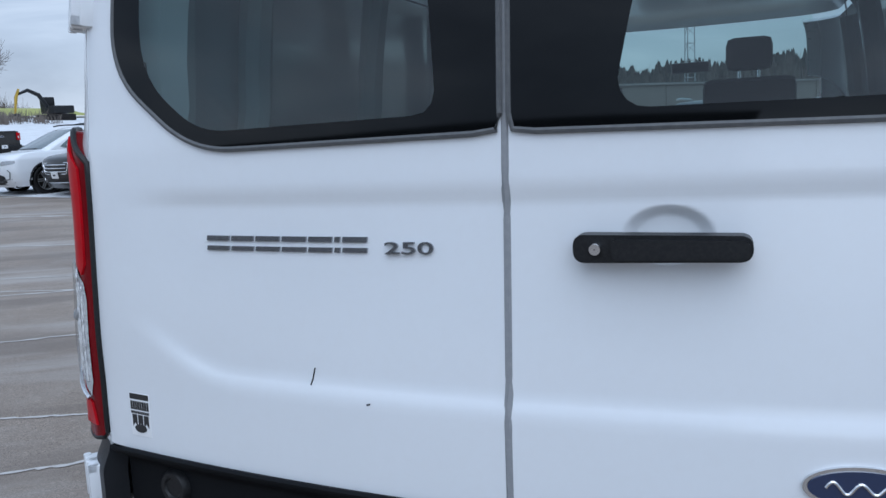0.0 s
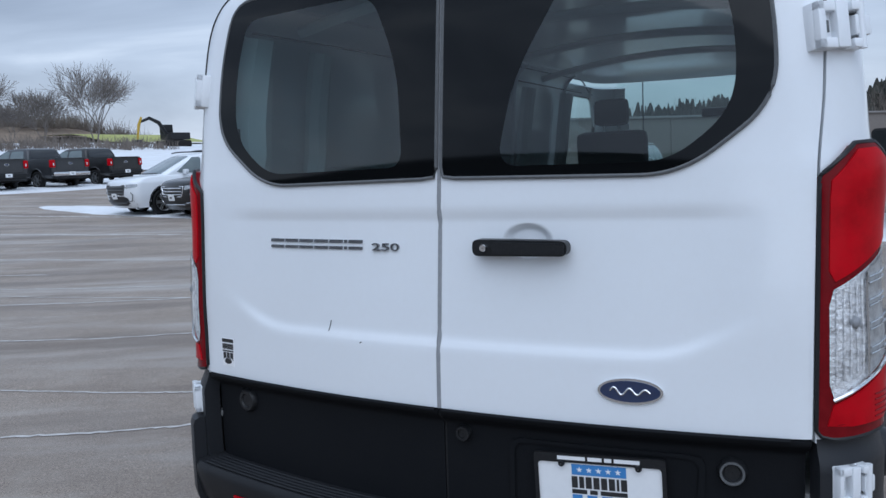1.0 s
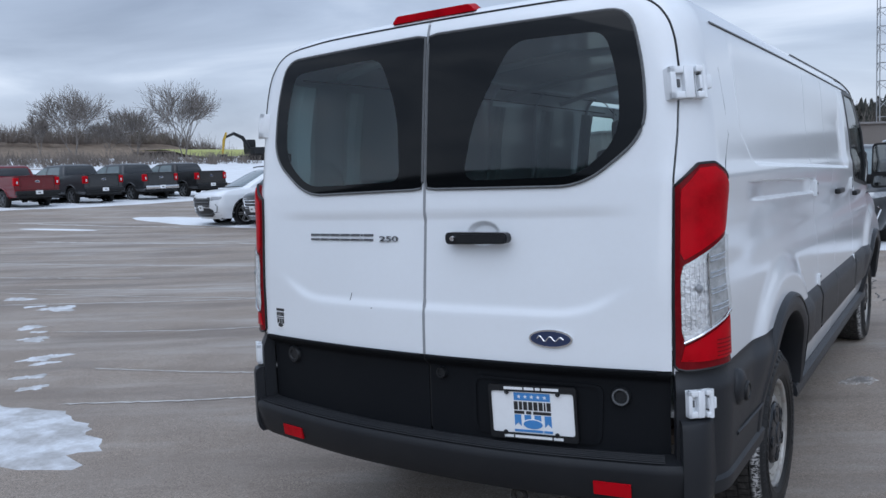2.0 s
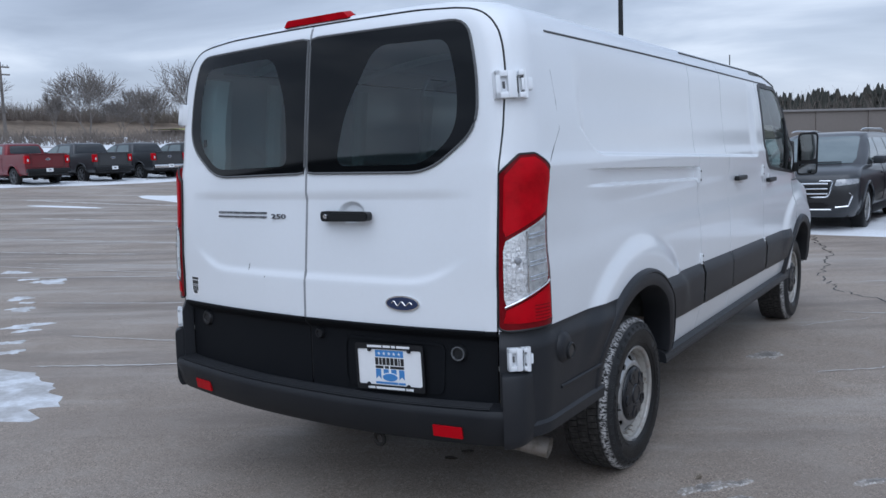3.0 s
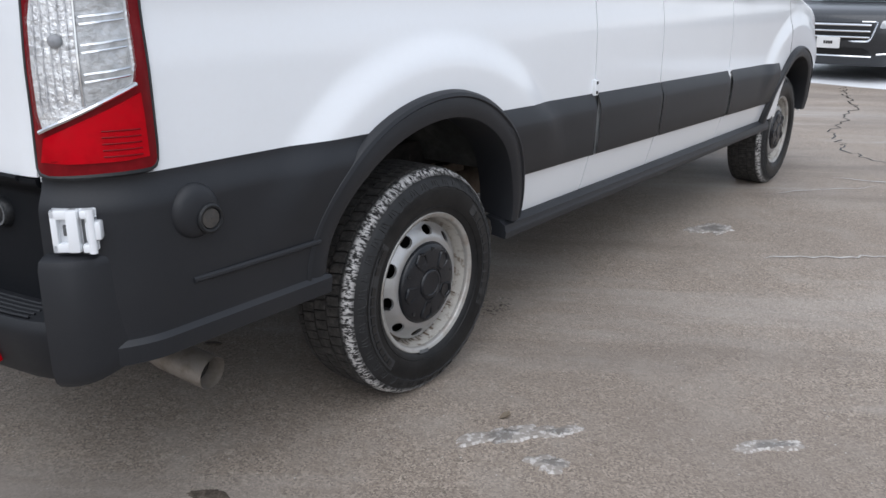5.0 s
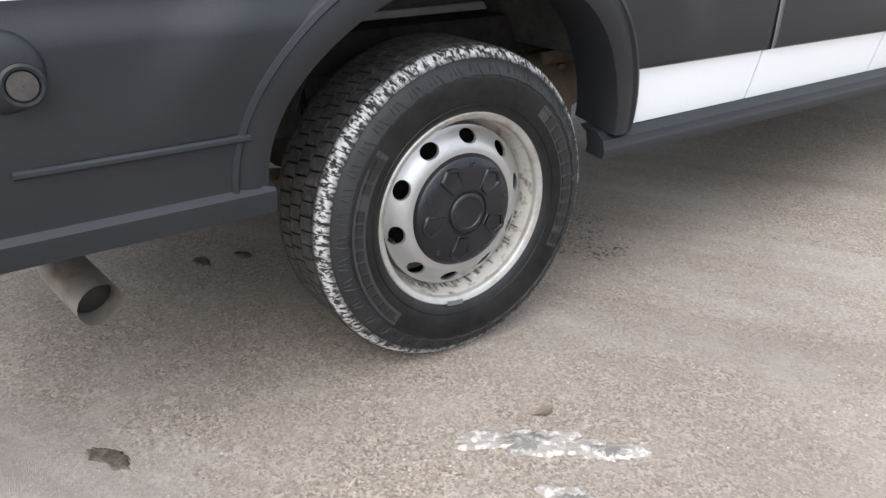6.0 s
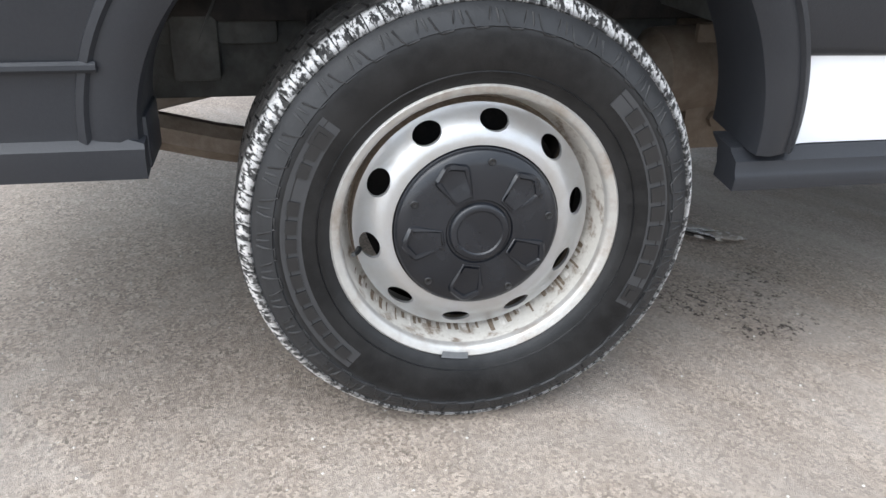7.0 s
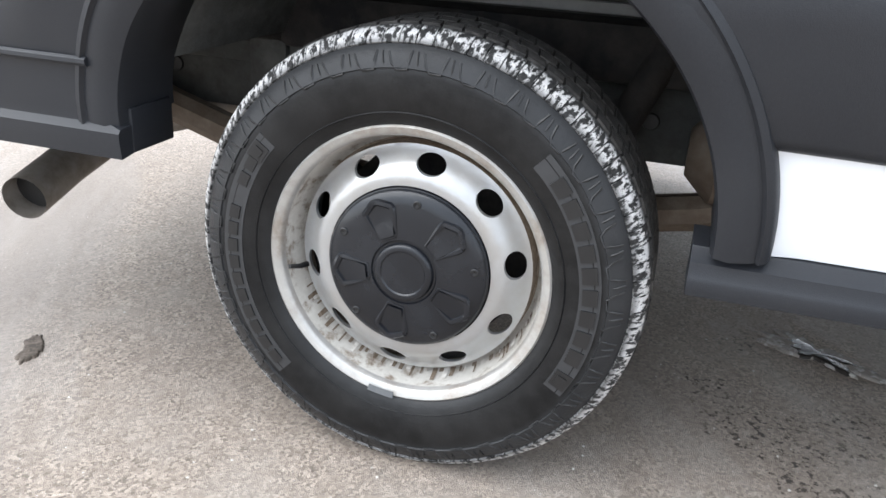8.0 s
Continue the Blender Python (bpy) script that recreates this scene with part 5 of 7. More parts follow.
def shifted(mat, amount):
    """Shifts the noise of a material from object to object."""
    tree = mat.node_tree
    info = tree.nodes.new("ShaderNodeObjectInfo")
    scale = node(tree, "ShaderNodeMath")
    scale.operation = "MULTIPLY"
    scale.inputs[1].default_value = amount
    tree.links.new(info.outputs["Random"], scale.inputs[0])
    for n in [n for n in tree.nodes if n.bl_idname == "ShaderNodeTexNoise"]:
        add = tree.nodes.new("ShaderNodeVectorMath")
        add.operation = "ADD"
        tree.links.new(n.inputs["Vector"].links[0].from_socket, add.inputs[0])
        tree.links.new(scale.outputs[0], add.inputs[1])
        tree.links.new(add.outputs["Vector"], n.inputs["Vector"])


shifted(TREAD, 37.0)
TYRE_RIB = material("raised_tyre_rib", (0.016, 0.016, 0.0165), 0.45, spec=0.3, grain=(60, (0.05, 0.05, 0.05), 0.5))
TREAD_MID = material("dirty_tread", (0.022, 0.021, 0.020), 0.85, stain=(45, (0.10, 0.092, 0.085), 0.7), grain=(120, (0.03, 0.028, 0.026), 0.7), bump=(150, 0.5))
RIM = material("dirty_silver_rim", (0.37, 0.362, 0.345), 0.40, metal=0.45, stain=(16, (0.24, 0.20, 0.16), 0.7, 0.46, 0.66), grain=(90, (0.46, 0.445, 0.42), 0.4))
STREAK = material("dirty_rim_well", (0.50, 0.48, 0.44), 0.5, metal=0.2, stain=(34, (0.15, 0.105, 0.07), 0.9, 0.50, 0.64), grain=(120, (0.60, 0.58, 0.54), 0.5))
RIM_DIRT_SHADE = material("brown_wheel_dirt_and_shade", (0.13, 0.095, 0.065), 0.7, grain=(120, (0.28, 0.24, 0.20), 0.6))
RIM_PALE = material("pale_wash", (0.62, 0.60, 0.56), 0.6, grain=(90, (0.34, 0.30, 0.25), 0.7))
CAP = material("black_cap_plastic", (0.006, 0.0070, 0.0095), 0.27, spec=0.40, grain=(240, (0.010, 0.011, 0.0135), 0.4), stain=(10, (0.020, 0.022, 0.026), 0.5))

wheel = make_wheel()
wheel.matrix_basis = Matrix.Translation((HUB_X, REAR_AXLE, HUB_Z + 0.003))
for x, y, turn in ((HUB_X - 0.012, FRONT_AXLE, 0), (-HUB_X, REAR_AXLE, 180), (-HUB_X + 0.012, FRONT_AXLE, 180)):
    copy_thing(wheel, pose(x, y, HUB_Z + 0.003, 0, 0, turn))


# ---- underbody, exhaust, cab interior ----
def underbody():
    for side in (1, -1):
        mesh_part("frame_rail", *box_data(side * 0.52 - 0.04, side * 0.52 + 0.04, 0.25, 5.4, 0.46, 0.60, 0.01), WELL, van)
        mesh_part("leaf_spring", *tube_data([(side * 0.60, 0.45 + 1.5 * t, 0.35 + 0.15 * (2 * t - 1) ** 2) for t in between(0, 1, 14)], 0.034, 8), RUST, van)
        mesh_part("damper", *tube_data([(side * 0.66, 1.38, 0.34), (side * 0.58, 1.52, 0.66)], 0.03, 10), UNDER, van)
    mesh_part("rear_axle", *lathe_data([(0.001, -0.78), (0.05, -0.78), (0.05, -0.16), (0.14, -0.10), (0.14, 0.10), (0.05, 0.16), (0.05, 0.78), (0.001, 0.78)], 20), UNDER, van).matrix_basis = Matrix.Translation((0, REAR_AXLE, HUB_Z))
    mesh_part("floor_pan", *box_data(-0.60, 0.60, 0.12, 5.2, 0.60, 0.70, 0.01), UNDER, van)
    mesh_part("spare_carrier", *moved(lathe_data([(0.001, 0.38), (0.33, 0.38), (0.345, 0.42), (0.345, 0.56), (0.001, 0.56)], 40, "z"), Matrix.Translation((0.0, 0.45, 0))), UNDER, van)
    mesh_part("silencer", *tube_data([(0.60, 1.58, 0.50), (0.60, 1.62, 0.50), (0.55, 2.25, 0.53), (0.55, 2.29, 0.53)], [0.04, 0.085, 0.085, 0.04], 18), RUST, van, "dull brown steel silencer")
    pts = [(0.30, 2.3, 0.44), (0.36, 1.6, 0.47), (0.42, 1.15, 0.50), (0.44, 0.85, 0.49), (0.49, 0.62, 0.45), (0.54, 0.47, 0.41), (0.62, 0.405, 0.375), (0.75, 0.41, 0.348), (0.895, 0.438, 0.325)]
    pipe = mesh_part("exhaust_pipe", *tube_data(pts, 0.042, 18)[:1], tube_data(pts, 0.042, 18)[1][:-1], PIPE, van, "dull steel exhaust tail pipe with heat stains")
    a, b = Vector(pts[-1]), Vector(pts[-2])
    mesh_part("pipe_bore", *tube_data([a + (b - a) * 0.30, a + (b - a) * 0.8], 0.040, 16), LETTER, pipe)
    mesh_part("tow_eye", *tube_data([(0.36 + 0.024 * math.cos(t), 0.03, 0.405 + 0.024 * math.sin(t)) for t in between(0, 2 * math.pi * 15 / 16, 16)], 0.008, 8, closed=True), UNDER, van)
    for side in (1, -1):
        for y in (1.74,):
            hanger = joined(box_data(side * 0.60 - 0.05, side * 0.60 - 0.035, y - 0.06, y + 0.06, 0.36, 0.60, 0.004), box_data(side * 0.60 + 0.035, side * 0.60 + 0.05, y - 0.06, y + 0.06, 0.36, 0.60, 0.004))
            mesh_part("spring_hanger", *hanger, RUST, van, "rusty steel spring hanger")
            for z in (0.42, 0.55):
                mesh_part("hanger_bolt", *moved(lathe_data([(0.016, 0.0), (0.015, 0.012), (0.001, 0.013)], 6), Matrix.Translation((side * 0.65, y, z)) @ Matrix.Diagonal((side, 1, 1, 1))), RUST, van)
        mesh_part("bump_stop", *moved(lathe_data([(0.001, 0.44), (0.028, 0.45), (0.036, 0.50), (0.030, 0.53), (0.042, 0.58), (0.05, 0.60)], 16, "z"), Matrix.Translation((side * 0.60, 1.20, 0))), UNDER, van)
        mesh_part("axle_plate", *box_data(side * 0.60 - 0.06, side * 0.60 + 0.06, 1.12, 1.30, 0.28, 0.31, 0.006), RUST, van)
        for y in (1.15, 1.27):
            mesh_part("spring_bolt", *tube_data([(side * 0.56, y, 0.26), (side * 0.56, y, 0.42), (side * 0.64, y, 0.42), (side * 0.64, y, 0.26)], 0.010, 6), UNDER, van)
        mesh_part("inner_panel", *joined(box_data(min(side * 0.56, side * 0.585), max(side * 0.56, side * 0.585), 0.50, 0.92, 0.56, 0.74, 0.008), box_data(min(side * 0.56, side * 0.60), max(side * 0.56, side * 0.60), 0.74, 0.82, 0.50, 0.70, 0.008)), WELL, van, "dirty painted inner panel")
        mesh_part("brake_hose", *tube_data([(side * 0.62, 0.98, 0.62), (side * 0.68, 0.96, 0.52), (side * 0.74, 1.00, 0.45), (side * 0.78, 1.06, 0.43)], 0.009, 6), UNDER, van)
        mesh_part("splash_guard", *joined(box_data(min(side * 0.866, side * 0.971), max(side * 0.866, side * 0.971), 0.735, 0.748, 0.474, 0.545, 0.004)), CLAD, van)
        for y in between(0.55, 1.75, 6):
            mesh_part("rail_hole", *moved(lathe_data([(0.016, 0.0), (0.014, 0.003), (0.001, 0.003)], 14), Matrix.Translation((side * 0.562, y, 0.535)) @ Matrix.Diagonal((side, 1, 1, 1))), LETTER, van)


underbody()


FLOOR_MAT = material("grey_floor_mat", (0.26, 0.26, 0.26), 0.8, grain=(30, (0.18, 0.18, 0.18), 0.5))


def interior():
    mesh_part("cargo_floor", *joined(box_data(-0.88, 0.88, 0.14, 0.76, 0.705, 0.725, 0.004), box_data(-0.52, 0.52, 0.76, 1.66, 0.705, 0.725, 0.004), box_data(-0.88, 0.88, 1.66, 4.5, 0.705, 0.725, 0.004)), FLOOR_MAT, van, "grey cargo floor mat")
    for side in (1, -1):
        for y in (0.30, 0.75, 1.45, 2.15, 2.85, 3.55):
            pts = [SHELL[side].plain(z, SHELL[side].s_of_y(z, y)) - Vector((0.085 if y > 0.4 else 0.14, 0, 0)) for z in between(0.90, 1.90, 12)]
            data = tube_data([(side * p.x, p.y, p.z) for p in pts], 0.045 if y > 0.4 else 0.08, 8)
            post = mesh_part("inner_post", *data, LINER, van)
        for z in (1.58, 1.83):
            mesh_part("post_slots", *joined(box_data(side * 0.78, side * 0.78 + 0.012, 0.208, 0.220, z, z + 0.035, 0.003), box_data(side * 0.80, side * 0.80 + 0.012, 0.208, 0.220, z - 0.03, z - 0.012, 0.003)), LETTER, van)
    for y in (0.6, 1.4, 2.2, 3.0):
        mesh_part("roof_bow", *tube_data([(x, y, 2.045 - 0.09 * (x / 0.8) ** 2) for x in between(-0.8, 0.8, 12)], 0.02, 8), LINER, van)
    for x in (-0.56, 0.36):
        seat = new("cab_seat")
        seat.parent = van
        seat.matrix_basis = pose(x, 3.85, 0.72)
        mesh_part("cushion", *box_data(-0.26, 0.26, -0.10, 0.46, 0.20, 0.40, 0.05), FABRIC, seat)
        mesh_part("backrest", *moved(box_data(-0.24, 0.24, -0.07, 0.07, 0.34, 0.92, 0.05), pose(0, -0.06, 0, 8)), FABRIC, seat)
        mesh_part("headrest", *box_data(-0.12, 0.12, -0.22, -0.13, 0.95, 1.13, 0.045), FABRIC, seat)
        for dx in (-0.05, 0.05):
            mesh_part("headrest_post", *tube_data([(dx, -0.17, 0.86), (dx, -0.175, 0.97)], 0.008, 6), CHROME, seat)
        mesh_part("seat_base", *box_data(-0.22, 0.22, -0.05, 0.42, 0.0, 0.22, 0.02), DARK, seat)
    mesh_part("dashboard", *joined(box_data(-0.88, 0.88, 4.70, 5.25, 0.80, 1.16, 0.05), box_data(-0.62, -0.28, 4.66, 4.9, 1.12, 1.22, 0.03)), DARK, van)
    ring = [(-0.45 + 0.19 * math.cos(t), 4.55 - 0.07 * math.sin(t), 1.16 + 0.175 * math.sin(t)) for t in between(0, 2 * math.pi * 31 / 32, 32)]
    steer = mesh_part("steering_wheel", *tube_data(ring, 0.016, 10, closed=True), DARK, van)
    mesh_part("wheel_hub", *joined(box_data(-0.52, -0.38, 4.53, 4.60, 1.09, 1.20, 0.02), box_data(-0.62, -0.28, 4.555, 4.575, 1.14, 1.17, 0.006)), DARK, steer)
    mesh_part("inner_mirror", *box_data(-0.12, 0.12, 4.55, 4.58, 1.72, 1.79, 0.015), DARK, van)


interior()


# ---- ground ----
def lot_height(x, y):
    """The lot rises gently towards the row of trucks."""
    d = max(-x - 3.5, 0.0)
    return 0.0011 * min(d, 30) ** 2 + 0.094 * max(min(d, 76) - 32, 0) + 0.02 * max(min(d, 400) - 76, 0)


def asphalt_material():
    m = bpy.data.materials.new("damp_asphalt")
    m.use_nodes = True
    tree = m.node_tree
    b = tree.nodes["Principled BSDF"]
    coords = tree.nodes.new("ShaderNodeTexCoord")

    def noise_of(scale, detail=6.0, stretch=None, rough=0.6):
        n = node(tree, "ShaderNodeTexNoise", Scale=scale, Detail=detail, Roughness=rough)
        if stretch:
            turned, mp = tree.nodes.new("ShaderNodeMapping"), tree.nodes.new("ShaderNodeMapping")
            turned.inputs["Rotation"].default_value = (0, 0, radians(-32))
            mp.inputs["Scale"].default_value = stretch
            tree.links.new(coords.outputs["Object"], turned.inputs["Vector"])
            tree.links.new(turned.outputs["Vector"], mp.inputs["Vector"])
            tree.links.new(mp.outputs["Vector"], n.inputs["Vector"])
        else:
            tree.links.new(coords.outputs["Object"], n.inputs["Vector"])
        return n.outputs["Fac"]
    stones = tree.nodes.new("ShaderNodeTexVoronoi")
    stones.inputs["Scale"].default_value = 190
    tree.links.new(coords.outputs["Object"], stones.inputs["Vector"])
    tone = tree.nodes.new("ShaderNodeSeparateColor")
    tree.links.new(stones.outputs["Color"], tone.inputs["Color"])
    base = mixed(tree, ramp(tree, tone.outputs["Red"], [(0.0, (0, 0, 0)), (1.0, (1, 1, 1))]), (0.100, 0.080, 0.064), (0.480, 0.400, 0.328))
    base = mixed(tree, ramp(tree, noise_of(30, 5.0), [(0.38, (0, 0, 0)), (0.66, (0.7,) * 3)]), base, (0.240, 0.196, 0.158))
    mottle = ramp(tree, noise_of(3.2, 7.0, None, 0.7), [(0.46, (0, 0, 0)), (0.70, (0.6,) * 3)])
    base = mixed(tree, mottle, base, (0.36, 0.32, 0.28))
    flecks = ramp(tree, noise_of(210, 2.0), [(0.665, (0, 0, 0)), (0.715, (0.9,) * 3)])
    base = mixed(tree, flecks, base, (0.56, 0.53, 0.49))
    broad = ramp(tree, noise_of(0.55, 5.0), [(0.38, (0, 0, 0)), (0.66, (0.55,) * 3)])
    base = mixed(tree, broad, base, (0.195, 0.158, 0.130))
    salt = ramp(tree, noise_of(0.16, 9.0, (1.0, 5.0, 1.0), 0.66), [(0.50, (0, 0, 0)), (0.64, (0.6,) * 3)])
    base = mixed(tree, salt, base, (0.42, 0.39, 0.36))
    damp = ramp(tree, noise_of(0.22, 8.0, (1.0, 6.0, 1.0), 0.62), [(0.50, (0, 0, 0)), (0.62, (0.6,) * 3)])
    base = mixed(tree, damp, base, (0.155, 0.126, 0.104))
    tree.links.new(base, b.inputs["Base Color"])
    rough = ramp(tree, noise_of(0.8, 6.0), [(0.36, (0.50,) * 3), (0.62, (0.82,) * 3)])
    tree.links.new(rough, b.inputs["Roughness"])
    bp = node(tree, "ShaderNodeBump", Strength=0.85, Distance=0.004)
    tree.links.new(noise_of(330, 4.0, None, 0.7), bp.inputs["Height"])
    tree.links.new(bp.outputs["Normal"], b.inputs["Normal"])
    return m


ASPHALT = asphalt_material()


def ground():
    xs = [-900, -500, -260, -160, -110] + between(-84, -40, 12) + between(-38, 6, 45) + [10, 20, 40, 90, 200, 500, 900]
    ys = [-900, -400, -150, -60, -25, -10] + between(-5, 45, 26) + [60, 90, 140, 220, 400, 900]
    verts = [(x, y, lot_height(x, y)) for x in xs for y in ys]
    tagged(mesh_part("ground", verts, grid_faces(len(xs), len(ys)), ASPHALT), "damp grey-brown asphalt car park with salt streaks", "ground", kind="structure")


ground()


def snow_patch(name, cx, cy, rx, ry, seed, high=0.03, label="patch of old packed snow and ice on the asphalt", turn=0.0, mat=None, ragged=0.35):
    """A low, ragged lens of snow."""
    n, rings = 72, 7
    verts, rnd = [], random.Random(seed)
    ph = [rnd.uniform(0, 6.28) for _ in range(12)]
    c, s = math.cos(radians(turn)), math.sin(radians(turn))
    for k in range(rings + 1):
        f = k / rings
        for i in range(n):
            t = 2 * math.pi * i / n
            edge = 1 + ragged * (sum(math.sin((j + 2) * t + ph[j]) / (j + 2) ** 1.4 for j in range(11)) + 0.5 * noise.noise(Vector((math.cos(t) * 6, math.sin(t) * 6, seed))))
            r = (1 - f * 0.985) * edge
            a, b = rx * r * math.cos(t), ry * r * math.sin(t)
            x, y = cx + c * a - s * b, cy + s * a + c * b
            lump = noise.noise(Vector((x * 2.2, y * 2.2, seed))) * 0.4 + noise.noise(Vector((x * 7, y * 7, seed))) * 0.25
            z = lot_height(x, y) + (0.004 if k else -0.004) + high * (1 - (1 - f) ** 3) * (0.75 + 0.6 * lump)
            verts.append((x, y, z))
    faces = grid_faces(rings + 1, n, closed=True) + [tuple(range(rings * n, (rings + 1) * n))]
    return tagged(mesh_part(name, verts, faces, mat or SNOW, sharp=80), label, "snow", "snow patches on the lot", "")
STREAKED_ICE = material("streaked_ice", (0.64, 0.66, 0.69), 0.6, stain=(3.4, (0.33, 0.32, 0.31), 0.9, 0.42, 0.58), grain=(22, (0.50, 0.50, 0.51), 0.7), bump=(12, 0.9))
snow_patch("ice_sheet", -4.10, 0.10, 1.35, 0.62, 3, 0.02, "sheet of grey-white packed ice on the asphalt", 12, STREAKED_ICE, 0.4)
for k, (x, y, r) in enumerate(((-4.42, 1.02, 0.11), (-4.80, 1.21, 0.12), (-5.20, 1.55, 0.10), (-5.42, 1.68, 0.19), (-6.40, 2.16, 0.17), (-6.75, 2.40, 0.08), (-7.12, 2.52, 0.17), (-8.10, 3.45, 0.28), (-8.6, 3.4, 0.12), (-9.5, 3.7, 0.22))):
    snow_patch("ice_scrap", x, y, r * 0.95, r * 0.6, 20 + k, 0.006, "thin scrap of ice on the asphalt", 35, STREAKED_ICE, 0.95)
ICE = material("grey_ice", (0.17, 0.155, 0.14), 0.45, stain=(9, (0.11, 0.098, 0.086), 0.8), grain=(60, (0.42, 0.41, 0.40), 0.6, 0.54, 0.66), bump=(60, 0.5))
FROST = material("frosty_rim", (0.28, 0.255, 0.23), 0.8, stain=(22, (0.20, 0.17, 0.145), 0.9), grain=(55, (0.52, 0.495, 0.47), 0.8, 0.49, 0.60), bump=(60, 0.5))
for k, (x, y, rx, ry, turn) in enumerate(((1.31, 1.09, 0.12, 0.042, 62), (1.42, 1.20, 0.075, 0.036, 55), (1.49, 1.05, 0.062, 0.036, 40), (1.04, 3.55, 0.13, 0.10, 40), (1.93, 1.51, 0.10, 0.035, 50))):
    ice = snow_patch("ice_scrap", x, y, rx, ry, 40 + k, 0.004, "thin ragged scrap of grey ice on asphalt", turn, FROST, 0.6)
    core = snow_patch("thawed_core", x + 0.008, y + 0.004, rx * 0.66, ry * 0.55, 140 + k, 0.0062, "dark thawed middle of the ice scrap", turn, ICE, 0.7)
    core.parent = ice
    for key in ("category", "group"):
        del core[key]
for k, (x, y, rx, ry, turn) in enumerate(((-16.5, 16.2, 7.0, 1.9, 0), (-22.0, 11.8, 1.6, 0.22, 15), (1.5, 14.4, 5.8, 2.7, 0))):
    snow_patch("snow_strip", x, y, rx, ry, 60 + k, 0.04 if k != 1 else 0.015, "strip of old snow under parked cars", turn, ragged=0.18)
snow_patch("snow_strip", -36.0, 24.0, 5.2, 16.0, 66, 0.05, "wide strip of old snow under parked trucks", 0, ragged=0.15)


# wet stains, cracks and salt lines in the asphalt
OIL = material("oil_stain", (0.062, 0.050, 0.040), 0.7, spec=0.2, grain=(90, (0.16, 0.13, 0.105), 0.8), stain=(30, (0.04, 0.033, 0.028), 0.6))
WET = material("wet_stain", (0.030, 0.026, 0.023), 0.18, spec=0.5, grain=(40, (0.05, 0.046, 0.042), 0.5), bump=(60, 0.35))
SALT = material("salt_line", (0.52, 0.50, 0.48), 0.9, grain=(30, (0.36, 0.34, 0.32), 0.6), stain=(5, (0.44, 0.42, 0.40), 0.5))
for k, (x, y, rx, ry) in enumerate(((0.895, 0.40, 0.05, 0.026), (0.135, 0.845, 0.03, 0.02), (0.16, 0.965, 0.03, 0.015))):
    ob = snow_patch("oil_spot", x, y, rx, ry, 80 + k, 0.001, "small dark oil spot on the asphalt", 30, OIL, 0.5)
    tagged(ob, category="stain", group="oil spots")
tagged(snow_patch("puddle", 0.272, 1.935, 0.070, 0.040, 90, 0.0055, "small dark melt puddle with a frosty edge", 52, WET, 0.8), category="puddle", group="wet spots")
snow_patch("ice_scrap", 0.262, 1.932, 0.11, 0.055, 91, 0.003, "thin ragged scrap of pale ice on asphalt", 52, FROST, 0.9)


def speckle_material():
    """Scattered wet specks, clear between them."""
    m = bpy.data.materials.new("wet_specks")
    m.use_nodes = True
    tree = m.node_tree
    b = tree.nodes["Principled BSDF"]
    b.inputs["Base Color"].default_value, b.inputs["Roughness"].default_value = (0.055, 0.046, 0.039, 1), 0.4
    coords = tree.nodes.new("ShaderNodeTexCoord")
    n = node(tree, "ShaderNodeTexNoise", Scale=75.0, Detail=5.0, Roughness=0.6)
    w = node(tree, "ShaderNodeTexNoise", Scale=4.0, Detail=3.0, Roughness=0.5)
    for one in (n, w):
        tree.links.new(coords.outputs["Object"], one.inputs["Vector"])
    fac = mixed(tree, 1.0, ramp(tree, n.outputs["Fac"], [(0.54, (0, 0, 0)), (0.62, (0.8,) * 3)]), ramp(tree, w.outputs["Fac"], [(0.42, (0, 0, 0)), (0.58, (1, 1, 1))]), "MULTIPLY")
    clear, mix = tree.nodes.new("ShaderNodeBsdfTransparent"), tree.nodes.new("ShaderNodeMixShader")
    tree.links.new(fac, mix.inputs["Fac"])
    tree.links.new(clear.outputs["BSDF"], mix.inputs[1])
    tree.links.new(b.outputs["BSDF"], mix.inputs[2])
    tree.links.new(mix.outputs["Shader"], tree.nodes["Material Output"].inputs["Surface"])
    return m


SPECKS = speckle_material()
for k, (x, y, rx, ry) in enumerate(((0.50, 1.86, 0.30, 0.22),)):
    tagged(snow_patch("wet_splash", x, y, rx, ry, 96 + k, 0.0012, "dark wet splash specks on the asphalt", 20, SPECKS, 0.4), category="stain", group="wet spots", kind="stuff")


def grit():
    """Pale grit strewn over the asphalt round the rear wheel."""
    rnd, pieces = random.Random(12), []
    for _ in range(1500):
        x, y = rnd.uniform(0.2, 2.3), rnd.uniform(-0.8, 4.5)
        r = rnd.choice((0.0012, 0.0016, 0.002, 0.0032))
        turn, high = rnd.uniform(0, 3), r * rnd.uniform(0.5, 0.9)
        ring = [(x + r * rnd.uniform(0.7, 1.3) * math.cos(turn + 1.571 * k), y + r * rnd.uniform(0.7, 1.3) * math.sin(turn + 1.571 * k), 0.0) for k in range(4)]
        pieces.append((ring + [(x, y, high)], [(k, (k + 1) % 4, 4) for k in range(4)]))
    tagged(mesh_part("grit", *joined(*pieces), material("pale_grit", (0.50, 0.48, 0.44), 0.9, grain=(40, (0.30, 0.27, 0.24), 0.8)), smooth=False), "pale grit strewn on the asphalt", "grit", kind="stuff")


